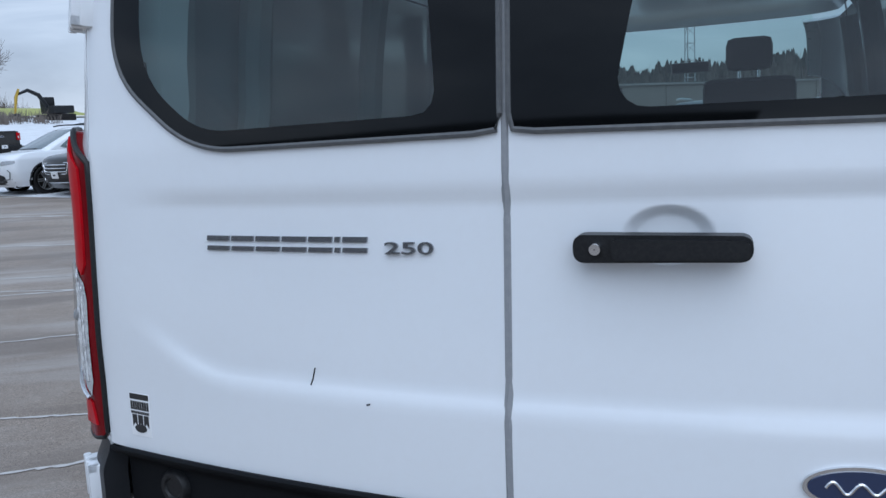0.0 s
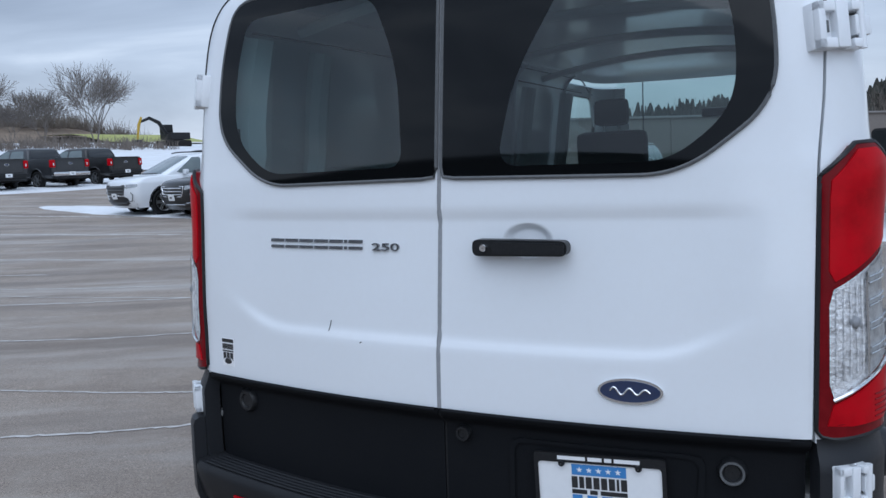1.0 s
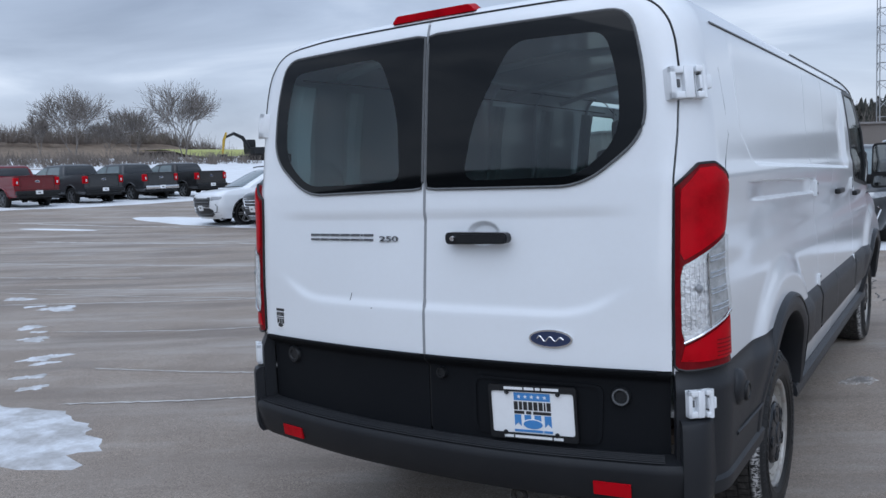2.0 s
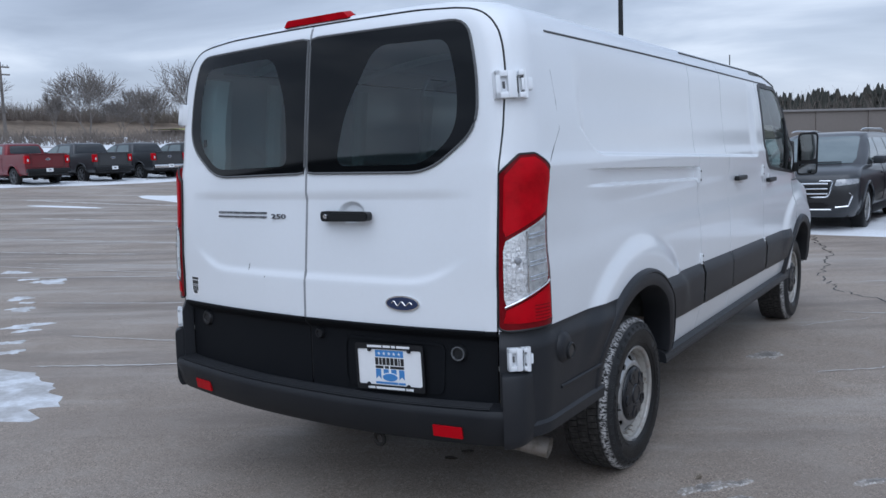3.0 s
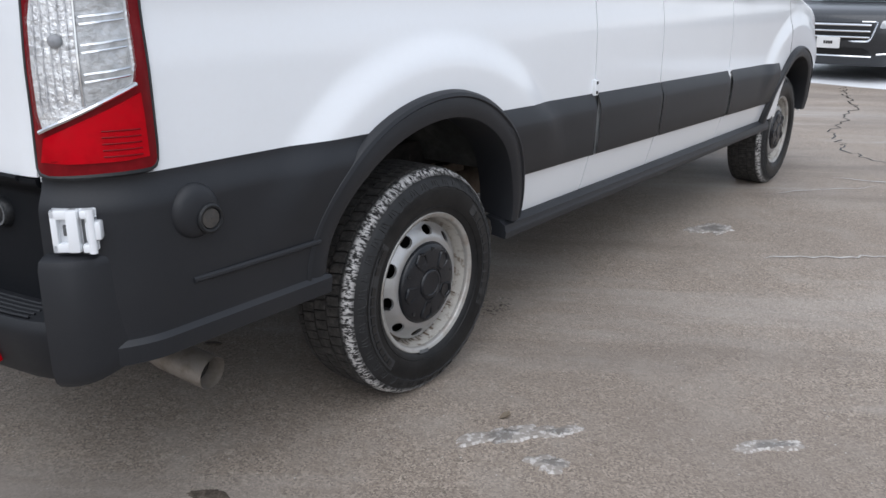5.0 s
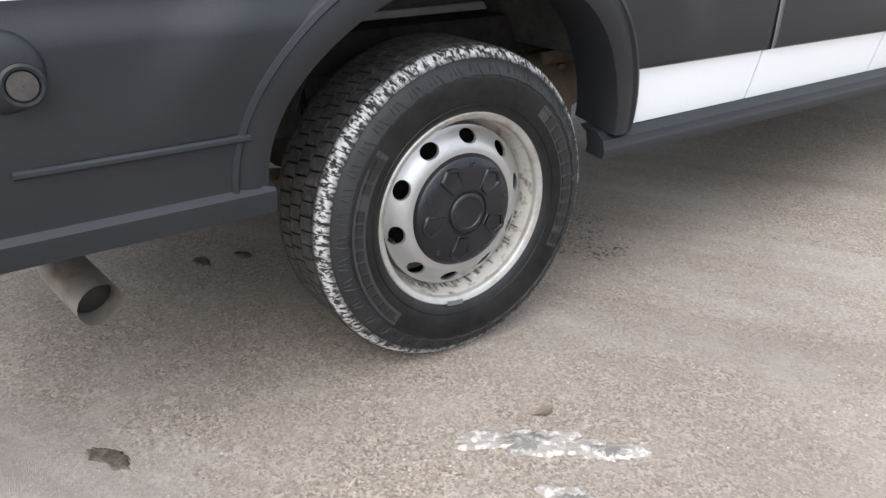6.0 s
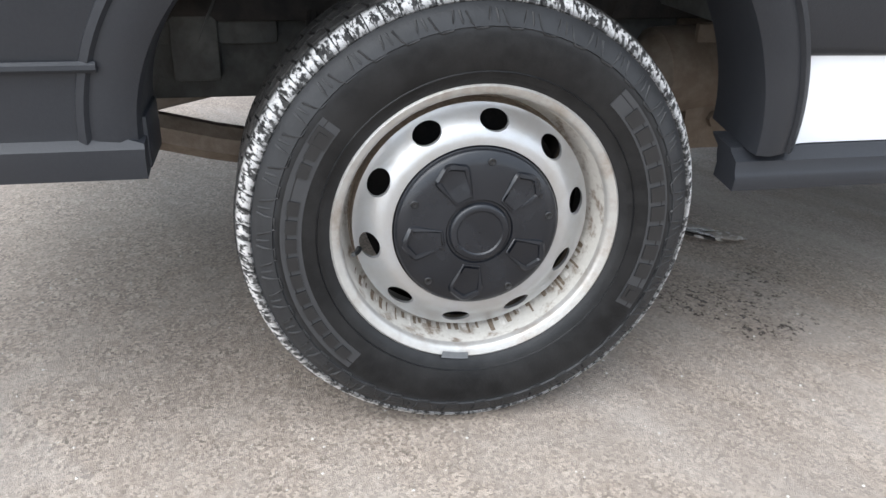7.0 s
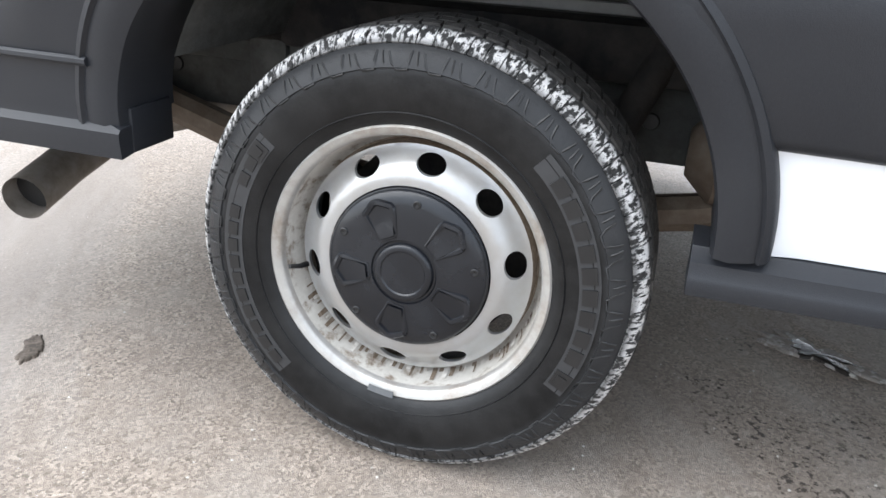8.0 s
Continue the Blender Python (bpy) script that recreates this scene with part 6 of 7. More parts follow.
grit()
leaf = tagged(mesh_part("fallen_leaf", *patch_data(lambda a, b, d: Vector((1.264 + a, 1.188 + b, 0.006 + 0.25 * abs(a) + d)), [(0.012 * math.cos(t), 0.022 * math.sin(t) * (1 + 0.3 * math.cos(3 * t))) for t in between(0, 6.1, 16)], None, 2, rim=0.001), DUSTY), "small dry brown leaf on the asphalt", "leaf")


def ground_line(name, pts, width, mat, label, category, seed, jag=0.03, steps=14):
    """A thin uneven band laid along the ground."""
    rnd = random.Random(seed)
    mids = []
    for (x0, y0), (x1, y1) in zip(pts, pts[1:]):
        for k in range(steps):
            t = k / steps
            mids.append(Vector((x0 + (x1 - x0) * t + rnd.uniform(-jag, jag), y0 + (y1 - y0) * t + rnd.uniform(-jag, jag), 0)))
    verts = []
    for i, p in enumerate(mids):
        d = (mids[min(i + 1, len(mids) - 1)] - mids[max(i - 1, 0)]).normalized()
        s = Vector((-d.y, d.x, 0)) * width * rnd.uniform(0.4, 1.0) * min(1, i * 0.4, (len(mids) - 1 - i) * 0.4)
        for q in (p - s, p + s):
            verts.append((q.x, q.y, lot_height(q.x, q.y) + 0.004))
    return tagged(mesh_part(name, verts, grid_faces(len(mids), 2), mat), label, category)


ground_line("asphalt_crack", [(0.0, 11.6), (0.25, 10.6), (0.60, 9.45), (0.80, 7.4), (1.13, 6.43), (1.82, 5.75), (2.6, 5.3)], 0.010, WET, "jagged dark crack in the asphalt", "crack", 5, 0.05)
ground_line("salt_line", [(1.39, 3.20), (1.86, 3.61), (2.6, 4.3)], 0.010, SALT, "thin pale salt line on the asphalt", "salt line", 6, 0.02)
ground_line("salt_line", [(1.05, 4.6), (1.6, 5.3)], 0.008, SALT, "thin pale salt line on the asphalt", "salt line", 7, 0.02)
for k, (x0, y0, x1, y1, wide) in enumerate(((-15.0, 6.1, -8.0, 8.0, 0.05), (-10.8, 3.85, -5.0, 5.3, 0.022), (-6.6, 2.45, -3.9, 3.95, 0.022), (-3.8, 0.82, -2.3, 1.76, 0.018), (-9.4, 3.2, -5.0, 5.6, 0.030), (-10.4, 4.3, -6.0, 6.05, 0.028), (-4.6, 1.6, -2.9, 2.15, 0.016), (-19.0, 9.2, -12.0, 11.2, 0.10), (-26.0, 12.5, -17.0, 14.5, 0.14), (-13.5, 4.6, -9.5, 5.9, 0.04))):
    mid = ((x0 + x1) / 2 + 0.1, (y0 + y1) / 2 - 0.05 * (k % 3))
    ground_line("salt_line", [(x0, y0), mid, (x1, y1)], wide, SALT, "long thin pale salt line on the asphalt", "salt line", 30 + k, wide * 0.6, 22)
for k, (x0, y0, x1, y1) in enumerate(((1.15, 7.05, 2.4, 7.95), (1.25, 5.33, 2.6, 5.70), (0.9, 9.0, 2.6, 8.95))):
    ground_line("salt_line", [(x0, y0), (x1, y1)], 0.016, SALT, "thin pale salt line on the asphalt", "salt line", 50 + k, 0.02, 18)


# ---- other vehicles ----
def car_wheel(parent, x, y, r, rim_mat):
    side = 1 if x > 0 else -1
    w = new("wheel")
    w.parent = parent
    w.matrix_basis = Matrix.Translation((x, y, r)) @ Matrix.Diagonal((side, 1, 1, 1))
    mesh_part("tyre", *lathe_data([(r * 0.66, -0.2), (r * 0.66, -0.005), (r * 0.72, 0.008), (r * 0.88, 0.010), (r * 0.97, -0.012), (r, -0.04), (r, -0.19), (r * 0.9, -0.22)], 40), RUBBER, w)
    rim = mesh_part("rim", *lathe_data([(r * 0.64, -0.10), (r * 0.63, -0.02), (r * 0.67, 0.0), (r * 0.68, -0.006)], 40), rim_mat, w)
    spokes = []
    for k in range(6):
        t = math.pi * k / 3
        c, s = math.cos(t), math.sin(t)
        d = joined(box_data(-0.035, -0.012, r * 0.08, r * 0.64, -0.035, -0.012, 0.004), box_data(-0.035, -0.012, r * 0.08, r * 0.64, 0.012, 0.035, 0.004))
        spokes.append(moved(d, Matrix.Rotation(t, 4, "X")))
    mesh_part("spokes", *joined(*spokes, lathe_data([(0.001, -0.006), (r * 0.16, -0.008), (r * 0.17, -0.04)], 20)), rim_mat, rim)
    mesh_part("brake_disc", *lathe_data([(0.001, -0.07), (r * 0.55, -0.07), (r * 0.6, -0.12)], 24), UNDER, w)


def skin(shell, zs, ss, mat, parent, name, off=0.0, hole=None, thick=0.0, label=""):
    right = panel_data(shell, zs, (lambda z: ss) if isinstance(ss, list) else ss, 1, off, thick, hole)
    return mesh_part(name, *joined(right, flip(right)), mat, parent, label)


FULL = between(0, 1, 10) + between(1.1, 2, 8) + between(2.02, 3, 50) + between(3.1, 4, 8) + between(4.1, 5, 12)


def front_on(shell):
    def place(a, b, d):
        p = shell.at(b, shell.s_front(b, abs(a)), d)
        return Vector((math.copysign(p.x, a), p.y, p.z))
    return place


def rear_on(shell):
    def place(a, b, d):
        p = shell.at(b, shell.s_of_x(b, abs(a)), d)
        return Vector((math.copysign(p.x, a), p.y, p.z))
    return place


def mirrored_patch(place, outline, mat, parent, name, rim=0.01, lift=0.008, label="", rings=4):
    n = len(outline)
    cx, cy = sum(p[0] for p in outline) / n, sum(p[1] for p in outline) / n
    for sgn in (1, -1):
        mesh_part(name, *patch_data(lambda a, b, d: place(sgn * a, b, d + lift), resampled(outline, 40, (cx, cy)), None, rings, rim=rim), mat, parent, label)


def plain_patch(place, outline, mat, parent, name, rim=0.01, lift=0.008, label="", rings=5):
    n = len(outline)
    cx, cy = sum(p[0] for p in outline) / n, sum(p[1] for p in outline) / n
    return mesh_part(name, *patch_data(lambda a, b, d: place(a, b, d + lift), resampled(outline, 56, (cx, cy)), None, rings, rim=rim), mat, parent, label)


def side_on(shell):
    def place(a, b, d):
        p = shell.at(b, shell.s_of_y(b, abs(a)), d)
        return Vector((math.copysign(p.x, a), p.y, p.z))
    return place


def suv(m, paint, label, chrome_grille=True, rails=True, snowy=False, lower_black=False, bars_n=3, group="parked cars in the lot"):
    car = thing("suv", m, label, "car", group)
    low = Shell(half=[(0.24, 0.84), (0.40, 0.92), (0.62, 0.955), (0.88, 0.95), (1.00, 0.915), (1.08, 0.87), (1.10, 0.80)],
                rear=[(0.24, 0.12), (0.5, 0.0), (0.9, 0.03), (1.10, 0.08)],
                front=[(0.24, 4.74), (0.40, 4.86), (0.70, 4.92), (0.92, 4.88), (1.0, 4.76), (1.05, 4.5), (1.08, 4.05), (1.10, 3.7)],
                rear_r=[(0.24, 0.18), (1.1, 0.2)], front_r=[(0.24, 0.22), (0.9, 0.24), (1.1, 0.2)], rear_bow=0.06, front_bow=0.14)
    top = Shell(half=[(1.06, 0.875), (1.15, 0.86), (1.4, 0.78), (1.56, 0.70), (1.63, 0.63), (1.66, 0.50), (1.675, 0.30)],
                rear=[(1.06, 0.06), (1.3, 0.18), (1.55, 0.34), (1.63, 0.42), (1.675, 0.8)],
                front=[(1.06, 3.95), (1.2, 3.70), (1.4, 3.28), (1.56, 2.92), (1.63, 2.68), (1.675, 2.2)],
                rear_r=[(1.06, 0.2), (1.675, 0.15)], front_r=[(1.06, 0.16), (1.675, 0.14)], rear_bow=0.05, front_bow=0.12)
    axles, r = (0.98, 3.86), 0.365

    def hole(p):
        return any(math.hypot(p.y - a, p.z - 0.37) < 0.42 for a in axles) and abs(p.x) > 0.5
    body = skin(low, between(0.24, 1.0, 26) + [1.02, 1.04, 1.06, 1.08, 1.10], FULL, paint, car, "body", hole=hole)
    lid = [low.at(1.10, s) for s in FULL]
    cab = skin(top, between(1.06, 1.62, 14) + [1.635, 1.65, 1.66, 1.67, 1.675], FULL, paint, car, "cabin")
    n = len(FULL)
    caps = [Vector(p) for s in FULL for p in (top.at(1.675, s),)]
    verts = caps + [Vector((-p.x, p.y, p.z)) for p in caps]
    mesh_part("roof", verts, [(j, j + 1, n + j + 1, n + j) for j in range(n - 1)], SNOW if snowy else paint, car)
    deck = lid + [Vector((-p.x, p.y, p.z)) for p in lid]
    mesh_part("bonnet", deck, [(j, j + 1, n + j + 1, n + j) for j in range(n - 1)], paint, car)
    for a in axles:
        for sgn in (1, -1):
            well = [(sgn * x, a + 0.43 * math.cos(t), 0.37 + 0.43 * math.sin(t)) for x in (0.93, 0.62) for t in between(-0.3, math.pi + 0.3, 20)]
            mesh_part("wheel_well", well, grid_faces(2, 20) + [tuple(range(20, 40))], UNDER, car)
            lip = [side_on(low)(sgn * (a + 0.425 * math.cos(t)), 0.37 + 0.425 * math.sin(t), 0.0) for t in between(-0.25, math.pi + 0.25, 24)]
            mesh_part("arch_lip", *tube_data(lip, 0.022, 6), CLAD if lower_black else paint, car)
            car_wheel(car, sgn * 0.93, a, r, STEEL)
    # glass
    f, g = front_on(top), side_on(top)
    screen = rounded([(-0.72, 1.11), (0.72, 1.11), (0.60, 1.58), (-0.60, 1.58)], 0.06, 4)
    plain_patch(f, screen, PANE, car, "windscreen", 0.006, 0.006, "pale sky-reflecting windscreen")
    for y0, y1, t0, t1 in ((2.62, 3.42, 2.5, 2.78), (1.62, 2.56, 1.62, 2.44), (0.62, 1.54, 0.78, 1.54)):
        mirrored_patch(g, rounded([(y0, 1.12), (y1, 1.12), (t1, 1.54), (t0, 1.54)], 0.04, 3), PANE, car, "side_window", 0.006, 0.006)
    plain_patch(rear_on(top), rounded([(-0.66, 1.14), (0.66, 1.14), (0.56, 1.52), (-0.56, 1.52)], 0.06, 4), DARK_GLASS, car, "rear_window", 0.006, 0.006)
    # front
    q = front_on(low)
    plain_patch(q, rounded([(-0.50, 0.60), (0.50, 0.60), (0.58, 0.84), (-0.58, 0.84)], 0.04, 3), DARK, car, "grille", 0.01, 0.006, "dark grille with bright bars")
    for k in range(bars_n):
        z = 0.645 + 0.16 * k / max(bars_n - 1, 1)
        mesh_part("grille_bar", *tube_data([q(x, z, 0.012) for x in between(-0.52, 0.52, 16)], 0.017, 8), CHROME if chrome_grille else SEAL, car)
    ring = [q(x, z, 0.010) for x, z in rounded([(-0.52, 0.59), (0.52, 0.59), (0.60, 0.85), (-0.60, 0.85)], 0.05, 4)]
    mesh_part("grille_frame", *tube_data(ring, 0.014, 6, closed=True), CHROME if chrome_grille else SEAL, car)
    mirrored_patch(q, rounded([(0.62, 0.76), (0.93, 0.80), (0.93, 0.88), (0.64, 0.87)], 0.02, 3), LAMP, car, "headlight", 0.01, 0.01, "pale headlight")
    plain_patch(q, rounded([(-0.52, 0.40), (0.52, 0.40), (0.56, 0.50), (-0.56, 0.50)], 0.03, 3), DARK, car, "air_intake", 0.01, 0.006)
    mesh_part("intake_trim", *tube_data([q(x, 0.385, 0.012) for x in between(-0.56, 0.56, 16)], 0.012, 6), CHROME if chrome_grille else SEAL, car)
    for sgn in (1, -1):
        fog = [q(sgn * x, z, 0.014) for x, z in ((0.62, 0.42), (0.80, 0.44), (0.86, 0.60), (0.82, 0.66))]
        mesh_part("fog_trim", *tube_data(fog, 0.014, 6), CHROME if chrome_grille else SEAL, car)
        mesh_part("door_mirror", *moved(box_data(0.88, 1.08, 3.08, 3.20, 1.08, 1.22, 0.035), Matrix.Diagonal((sgn, 1, 1, 1))), paint, car)
        for y in (2.50, 1.50):
            mesh_part("door_joint", *tube_data([side_on(low)(sgn * y, z, 0.001) for z in between(0.42, 1.06, 8)], 0.006, 5), DARK, car)
            mesh_part("door_handle", *moved(box_data(0.94, 0.972, y + 0.06, y + 0.28, 0.90, 0.93, 0.01), Matrix.Diagonal((sgn, 1, 1, 1))), paint, car)
        mesh_part("sill", *moved(box_data(0.80, 0.93, 1.3, 3.4, 0.22, 0.36, 0.03), Matrix.Diagonal((sgn, 1, 1, 1))), CLAD, car)
        if rails:
            mesh_part("roof_rail", *tube_data([(sgn * 0.60, y, 1.685 + 0.03 * smooth(0.6, 0.9, y) * smooth(2.75, 2.5, y)) for y in between(0.6, 2.75, 14)], 0.018, 6), CHROME if chrome_grille else DARK, car)
        mesh_part("tail_lamp", *moved(box_data(0.72, 0.92, 0.02, 0.22, 0.80, 1.04, 0.03), Matrix.Diagonal((sgn, 1, 1, 1))), RED_BACK, car)
    if lower_black:
        plain_patch(q, rounded([(-0.84, 0.30), (0.84, 0.30), (0.84, 0.46), (0.50, 0.56), (-0.50, 0.56), (-0.84, 0.46)], 0.03, 3), CLAD, car, "front_bumper_trim", 0.01, 0.004)
    plate = plain_patch(q, rounded([(-0.155, 0.49), (0.155, 0.49), (0.155, 0.64), (-0.155, 0.64)], 0.01, 3), PLATE_WHITE, car, "front_plate", 0.02, 0.03, "white dealer plate")
    bars("print", plate, BLACK_PRINT, -0.06, 0.06, 0.55, 0.59, [1, 1, 1, 1], lambda u, v, d: q(u, v, d + 0.031), 0.002)
    mesh_part("underside", *box_data(-0.78, 0.78, 0.3, 4.6, 0.24, 0.36, 0.02), UNDER, car)
    mesh_part("wipers", *tube_data([f(x, 1.12, 0.02) for x in between(-0.5, 0.5, 8)], 0.010, 5), DARK, car)
    return car


def paint_material(name, base, metal=0.4):
    return material(name, base, 0.34, metal=metal, coat=0.5, spec=0.3, stain=(2.2, tuple(c * 0.75 + 0.02 for c in base), 0.5), grain=(40, tuple(c * 0.8 + 0.03 for c in base), 0.3))


PANE = material("car_window_glass", (0.12, 0.15, 0.155), 0.06, spec=0.6, coat=0.5, grain=(3, (0.16, 0.20, 0.20), 0.5))
LAMP = material("headlight_glass", (0.42, 0.43, 0.44), 0.15, metal=0.5, coat=1.0, grain=(20, (0.15, 0.15, 0.16), 0.6))
GREY_PAINT = paint_material("grey_metallic_paint", (0.038, 0.041, 0.046))
BLACK_PAINT = paint_material("black_paint", (0.010, 0.010, 0.011), 0.1)
RED_PAINT = paint_material("red_metallic_paint", (0.15, 0.006, 0.012))
MAROON = paint_material("maroon_paint", (0.085, 0.010, 0.014))
SILVER_PAINT = paint_material("silver_paint", (0.35, 0.36, 0.37))


def parked(x, y, heading):
    """A pose for a car whose nose points heading degrees from +x, with its rear at x, y."""
    return pose(x, y, lot_height(x, y) + 0.01, 0, 0, heading - 90)


suv(parked(-0.02, 16.92, -94), GREY_PAINT, "dark grey metallic suv with a chrome grille on snow", group="front row suvs")
suv(parked(-16.95, 19.16, -108) @ Matrix.Diagonal((1.04, 1, 1.09, 1)), WHITE, "white suv with black lower bumper parked on snow", chrome_grille=False, lower_black=True, group="front row suvs")
suv(parked(-14.65, 19.1, -107) @ Matrix.Diagonal((1.04, 1, 1.07, 1)), BLACK_PAINT, "black suv with bright grille bars parked on snow", group="front row suvs")
suv(parked(2.35, 18.0, -88), MAROON, "dark red suv parked beside a grey one", group="front row suvs")
for k, (x, mat, tone) in enumerate(((-6.6, SILVER_PAINT, "silver"), (-3.7, BLACK_PAINT, "black"), (-0.9, WHITE, "white"), (1.9, GREY_PAINT, "grey"), (4.6, SILVER_PAINT, "silver"))):
    suv(parked(x, 29.5 + 0.2 * (k % 3), -90 + k % 2), mat, f"{tone} suv with snow on its roof in the far row", snowy=True, chrome_grille=k % 2 == 0, group="snowy far row of suvs")


def pickup(m, paint, label, chrome_bumper=False, badge=True):
    car = thing("pickup_truck", m, label, "truck", "row of parked pickup trucks")
    low = Shell(half=[(0.48, 0.90), (0.62, 0.985), (0.95, 1.005), (1.25, 0.985), (1.40, 0.965)],
                rear=[(0.48, 0.10), (0.70, 0.0), (1.40, 0.015)],
                front=[(0.48, 5.70), (0.9, 5.86), (1.2, 5.82), (1.34, 5.6), (1.40, 5.0)],
                rear_r=[(0.48, 0.06), (1.4, 0.06)], front_r=[(0.48, 0.25), (1.4, 0.25)], rear_bow=0.01, front_bow=0.12)
    top = Shell(half=[(1.38, 0.93), (1.5, 0.91), (1.75, 0.83), (1.88, 0.77), (1.93, 0.70), (1.95, 0.50)],
                rear=[(1.38, 1.78), (1.6, 1.84), (1.88, 1.98), (1.95, 2.25)],
                front=[(1.38, 4.75), (1.6, 4.40), (1.85, 3.85), (1.93, 3.60), (1.95, 3.3)],
                rear_r=[(1.38, 0.10), (1.95, 0.12)], front_r=[(1.38, 0.15), (1.95, 0.15)], rear_bow=0.02, front_bow=0.10)
    axles, r = (1.18, 4.88), 0.41

    def hole(p):
        return any(math.hypot(p.y - a, p.z - 0.45) < 0.49 for a in axles) and abs(p.x) > 0.5
    skin(low, between(0.48, 1.40, 24), FULL, paint, car, "body", hole=hole)
    n = len(FULL)
    lid = [low.at(1.40, s) for s in FULL]
    mesh_part("bed_cover", [p - Vector((0, 0, 0.03)) for p in lid] + [Vector((-p.x, p.y, p.z - 0.03)) for p in lid], [(j, j + 1, n + j + 1, n + j) for j in range(n - 1)], paint, car)
    skin(top, between(1.38, 1.88, 12) + [1.90, 1.92, 1.935, 1.95], FULL, paint, car, "cabin")
    cap = [top.at(1.95, s) for s in FULL]
    mesh_part("roof", cap + [Vector((-p.x, p.y, p.z)) for p in cap], [(j, j + 1, n + j + 1, n + j) for j in range(n - 1)], paint, car)
    plain_patch(rear_on(top), rounded([(-0.72, 1.46), (0.72, 1.46), (0.66, 1.82), (-0.66, 1.82)], 0.05, 3), DARK_GLASS, car, "rear_window", 0.006, 0.006)
    g = side_on(top)
    for y0, y1, t0, t1 in ((3.30, 4.28, 3.26, 3.72), (2.12, 3.20, 2.22, 3.16)):
        mirrored_patch(g, rounded([(y0, 1.44), (y1, 1.44), (t1, 1.82), (t0, 1.82)], 0.05, 3), PANE, car, "side_window", 0.006, 0.006)
    for a in axles:
        for sgn in (1, -1):
            well = [(sgn * x, a + 0.50 * math.cos(t), 0.45 + 0.50 * math.sin(t)) for x in (0.97, 0.6) for t in between(-0.2, math.pi + 0.2, 20)]
            mesh_part("wheel_well", well, grid_faces(2, 20) + [tuple(range(20, 40))], UNDER, car)
            mesh_part("arch_lip", *tube_data([side_on(low)(sgn * (a + 0.495 * math.cos(t)), 0.45 + 0.495 * math.sin(t), 0.004) for t in between(0.0, math.pi, 22)], 0.03, 6), paint, car)
            car_wheel(car, sgn * 0.985, a, r, STEEL if sgn > 0 else SEAL)
    q = rear_on(low)
    gate = [q(x, z, 0.004) for x, z in rounded([(-0.76, 0.80), (0.76, 0.80), (0.76, 1.385), (-0.76, 1.385)], 0.03, 3)]
    mesh_part("tailgate_joint", *tube_data(gate, 0.008, 5, closed=True), DARK, car)
    plain_patch(q, rounded([(-0.70, 0.95), (0.70, 0.95), (0.70, 1.27), (-0.70, 1.27)], 0.05, 3), paint, car, "tailgate_panel", 0.012, 0.014)
    mesh_part("gate_spoiler", *box_data(-0.78, 0.78, -0.03, 0.06, 1.37, 1.415, 0.012), paint, car)
    if badge:
        pts = [(0.11 * math.cos(t), 1.16 + 0.045 * math.sin(t)) for t in between(0, 2 * math.pi * 23 / 24, 24)]
        plain_patch(q, pts, CHROME, car, "oval_badge", 0.01, 0.02)
        plain_patch(q, [(a * 0.86, 1.16 + (b - 1.16) * 0.78) for a, b in pts], NAVY, car, "badge_field", 0.004, 0.026)
    for sgn in (1, -1):
        mesh_part("tail_lamp", *moved(box_data(0.80, 1.012, -0.02, 0.16, 0.98, 1.33, 0.03), Matrix.Diagonal((sgn, 1, 1, 1))), RED_BACK, car, "red tail lamp")
        mesh_part("lamp_insert", *moved(box_data(0.86, 0.93, -0.026, 0.02, 1.06, 1.18, 0.01), Matrix.Diagonal((sgn, 1, 1, 1))), SILVER, car)
        mesh_part("door_mirror", *moved(box_data(0.98, 1.22, 4.05, 4.18, 1.36, 1.58, 0.04), Matrix.Diagonal((sgn, 1, 1, 1))), DARK, car)
        mesh_part("running_board", *moved(box_data(0.84, 0.98, 1.9, 4.2, 0.38, 0.46, 0.03), Matrix.Diagonal((sgn, 1, 1, 1))), DARK, car)
        for y in (2.06, 3.24):
            mesh_part("door_joint", *tube_data([side_on(low)(sgn * y, z, 0.001) for z in between(0.55, 1.38, 8)], 0.008, 5), DARK, car)
            mesh_part("door_handle", *moved(box_data(0.99, 1.03, y + 0.08, y + 0.30, 1.20, 1.24, 0.01), Matrix.Diagonal((sgn, 1, 1, 1))), paint, car)
    mesh_part("rear_bumper", *joined(box_data(-0.98, 0.98, -0.10, 0.16, 0.58, 0.76, 0.04)), CHROME if chrome_bumper else DARK, car, "step bumper")
    mesh_part("bumper_valance", *box_data(-0.90, 0.90, -0.02, 0.16, 0.46, 0.60, 0.03), DARK, car)
    plate = mesh_part("dealer_plate", *box_data(-0.155, 0.155, -0.125, -0.10, 0.60, 0.76, 0.006), PLATE_WHITE, car, "white dealer plate")
    mesh_part("print", *joined(box_data(-0.06, -0.005, -0.129, -0.12, 0.66, 0.70, 0.002), box_data(0.005, 0.06, -0.129, -0.12, 0.66, 0.70, 0.002)), BLACK_PRINT, plate)
    mesh_part("underside", *box_data(-0.6, 0.6, 0.3, 5.5, 0.40, 0.56, 0.03), UNDER, car)
    mesh_part("axle", *moved(lathe_data([(0.001, -0.8), (0.06, -0.8), (0.06, -0.14), (0.15, -0.08), (0.15, 0.08), (0.06, 0.14), (0.06, 0.8), (0.001, 0.8)], 16), Matrix.Translation((0, axles[0], r))), UNDER, car)
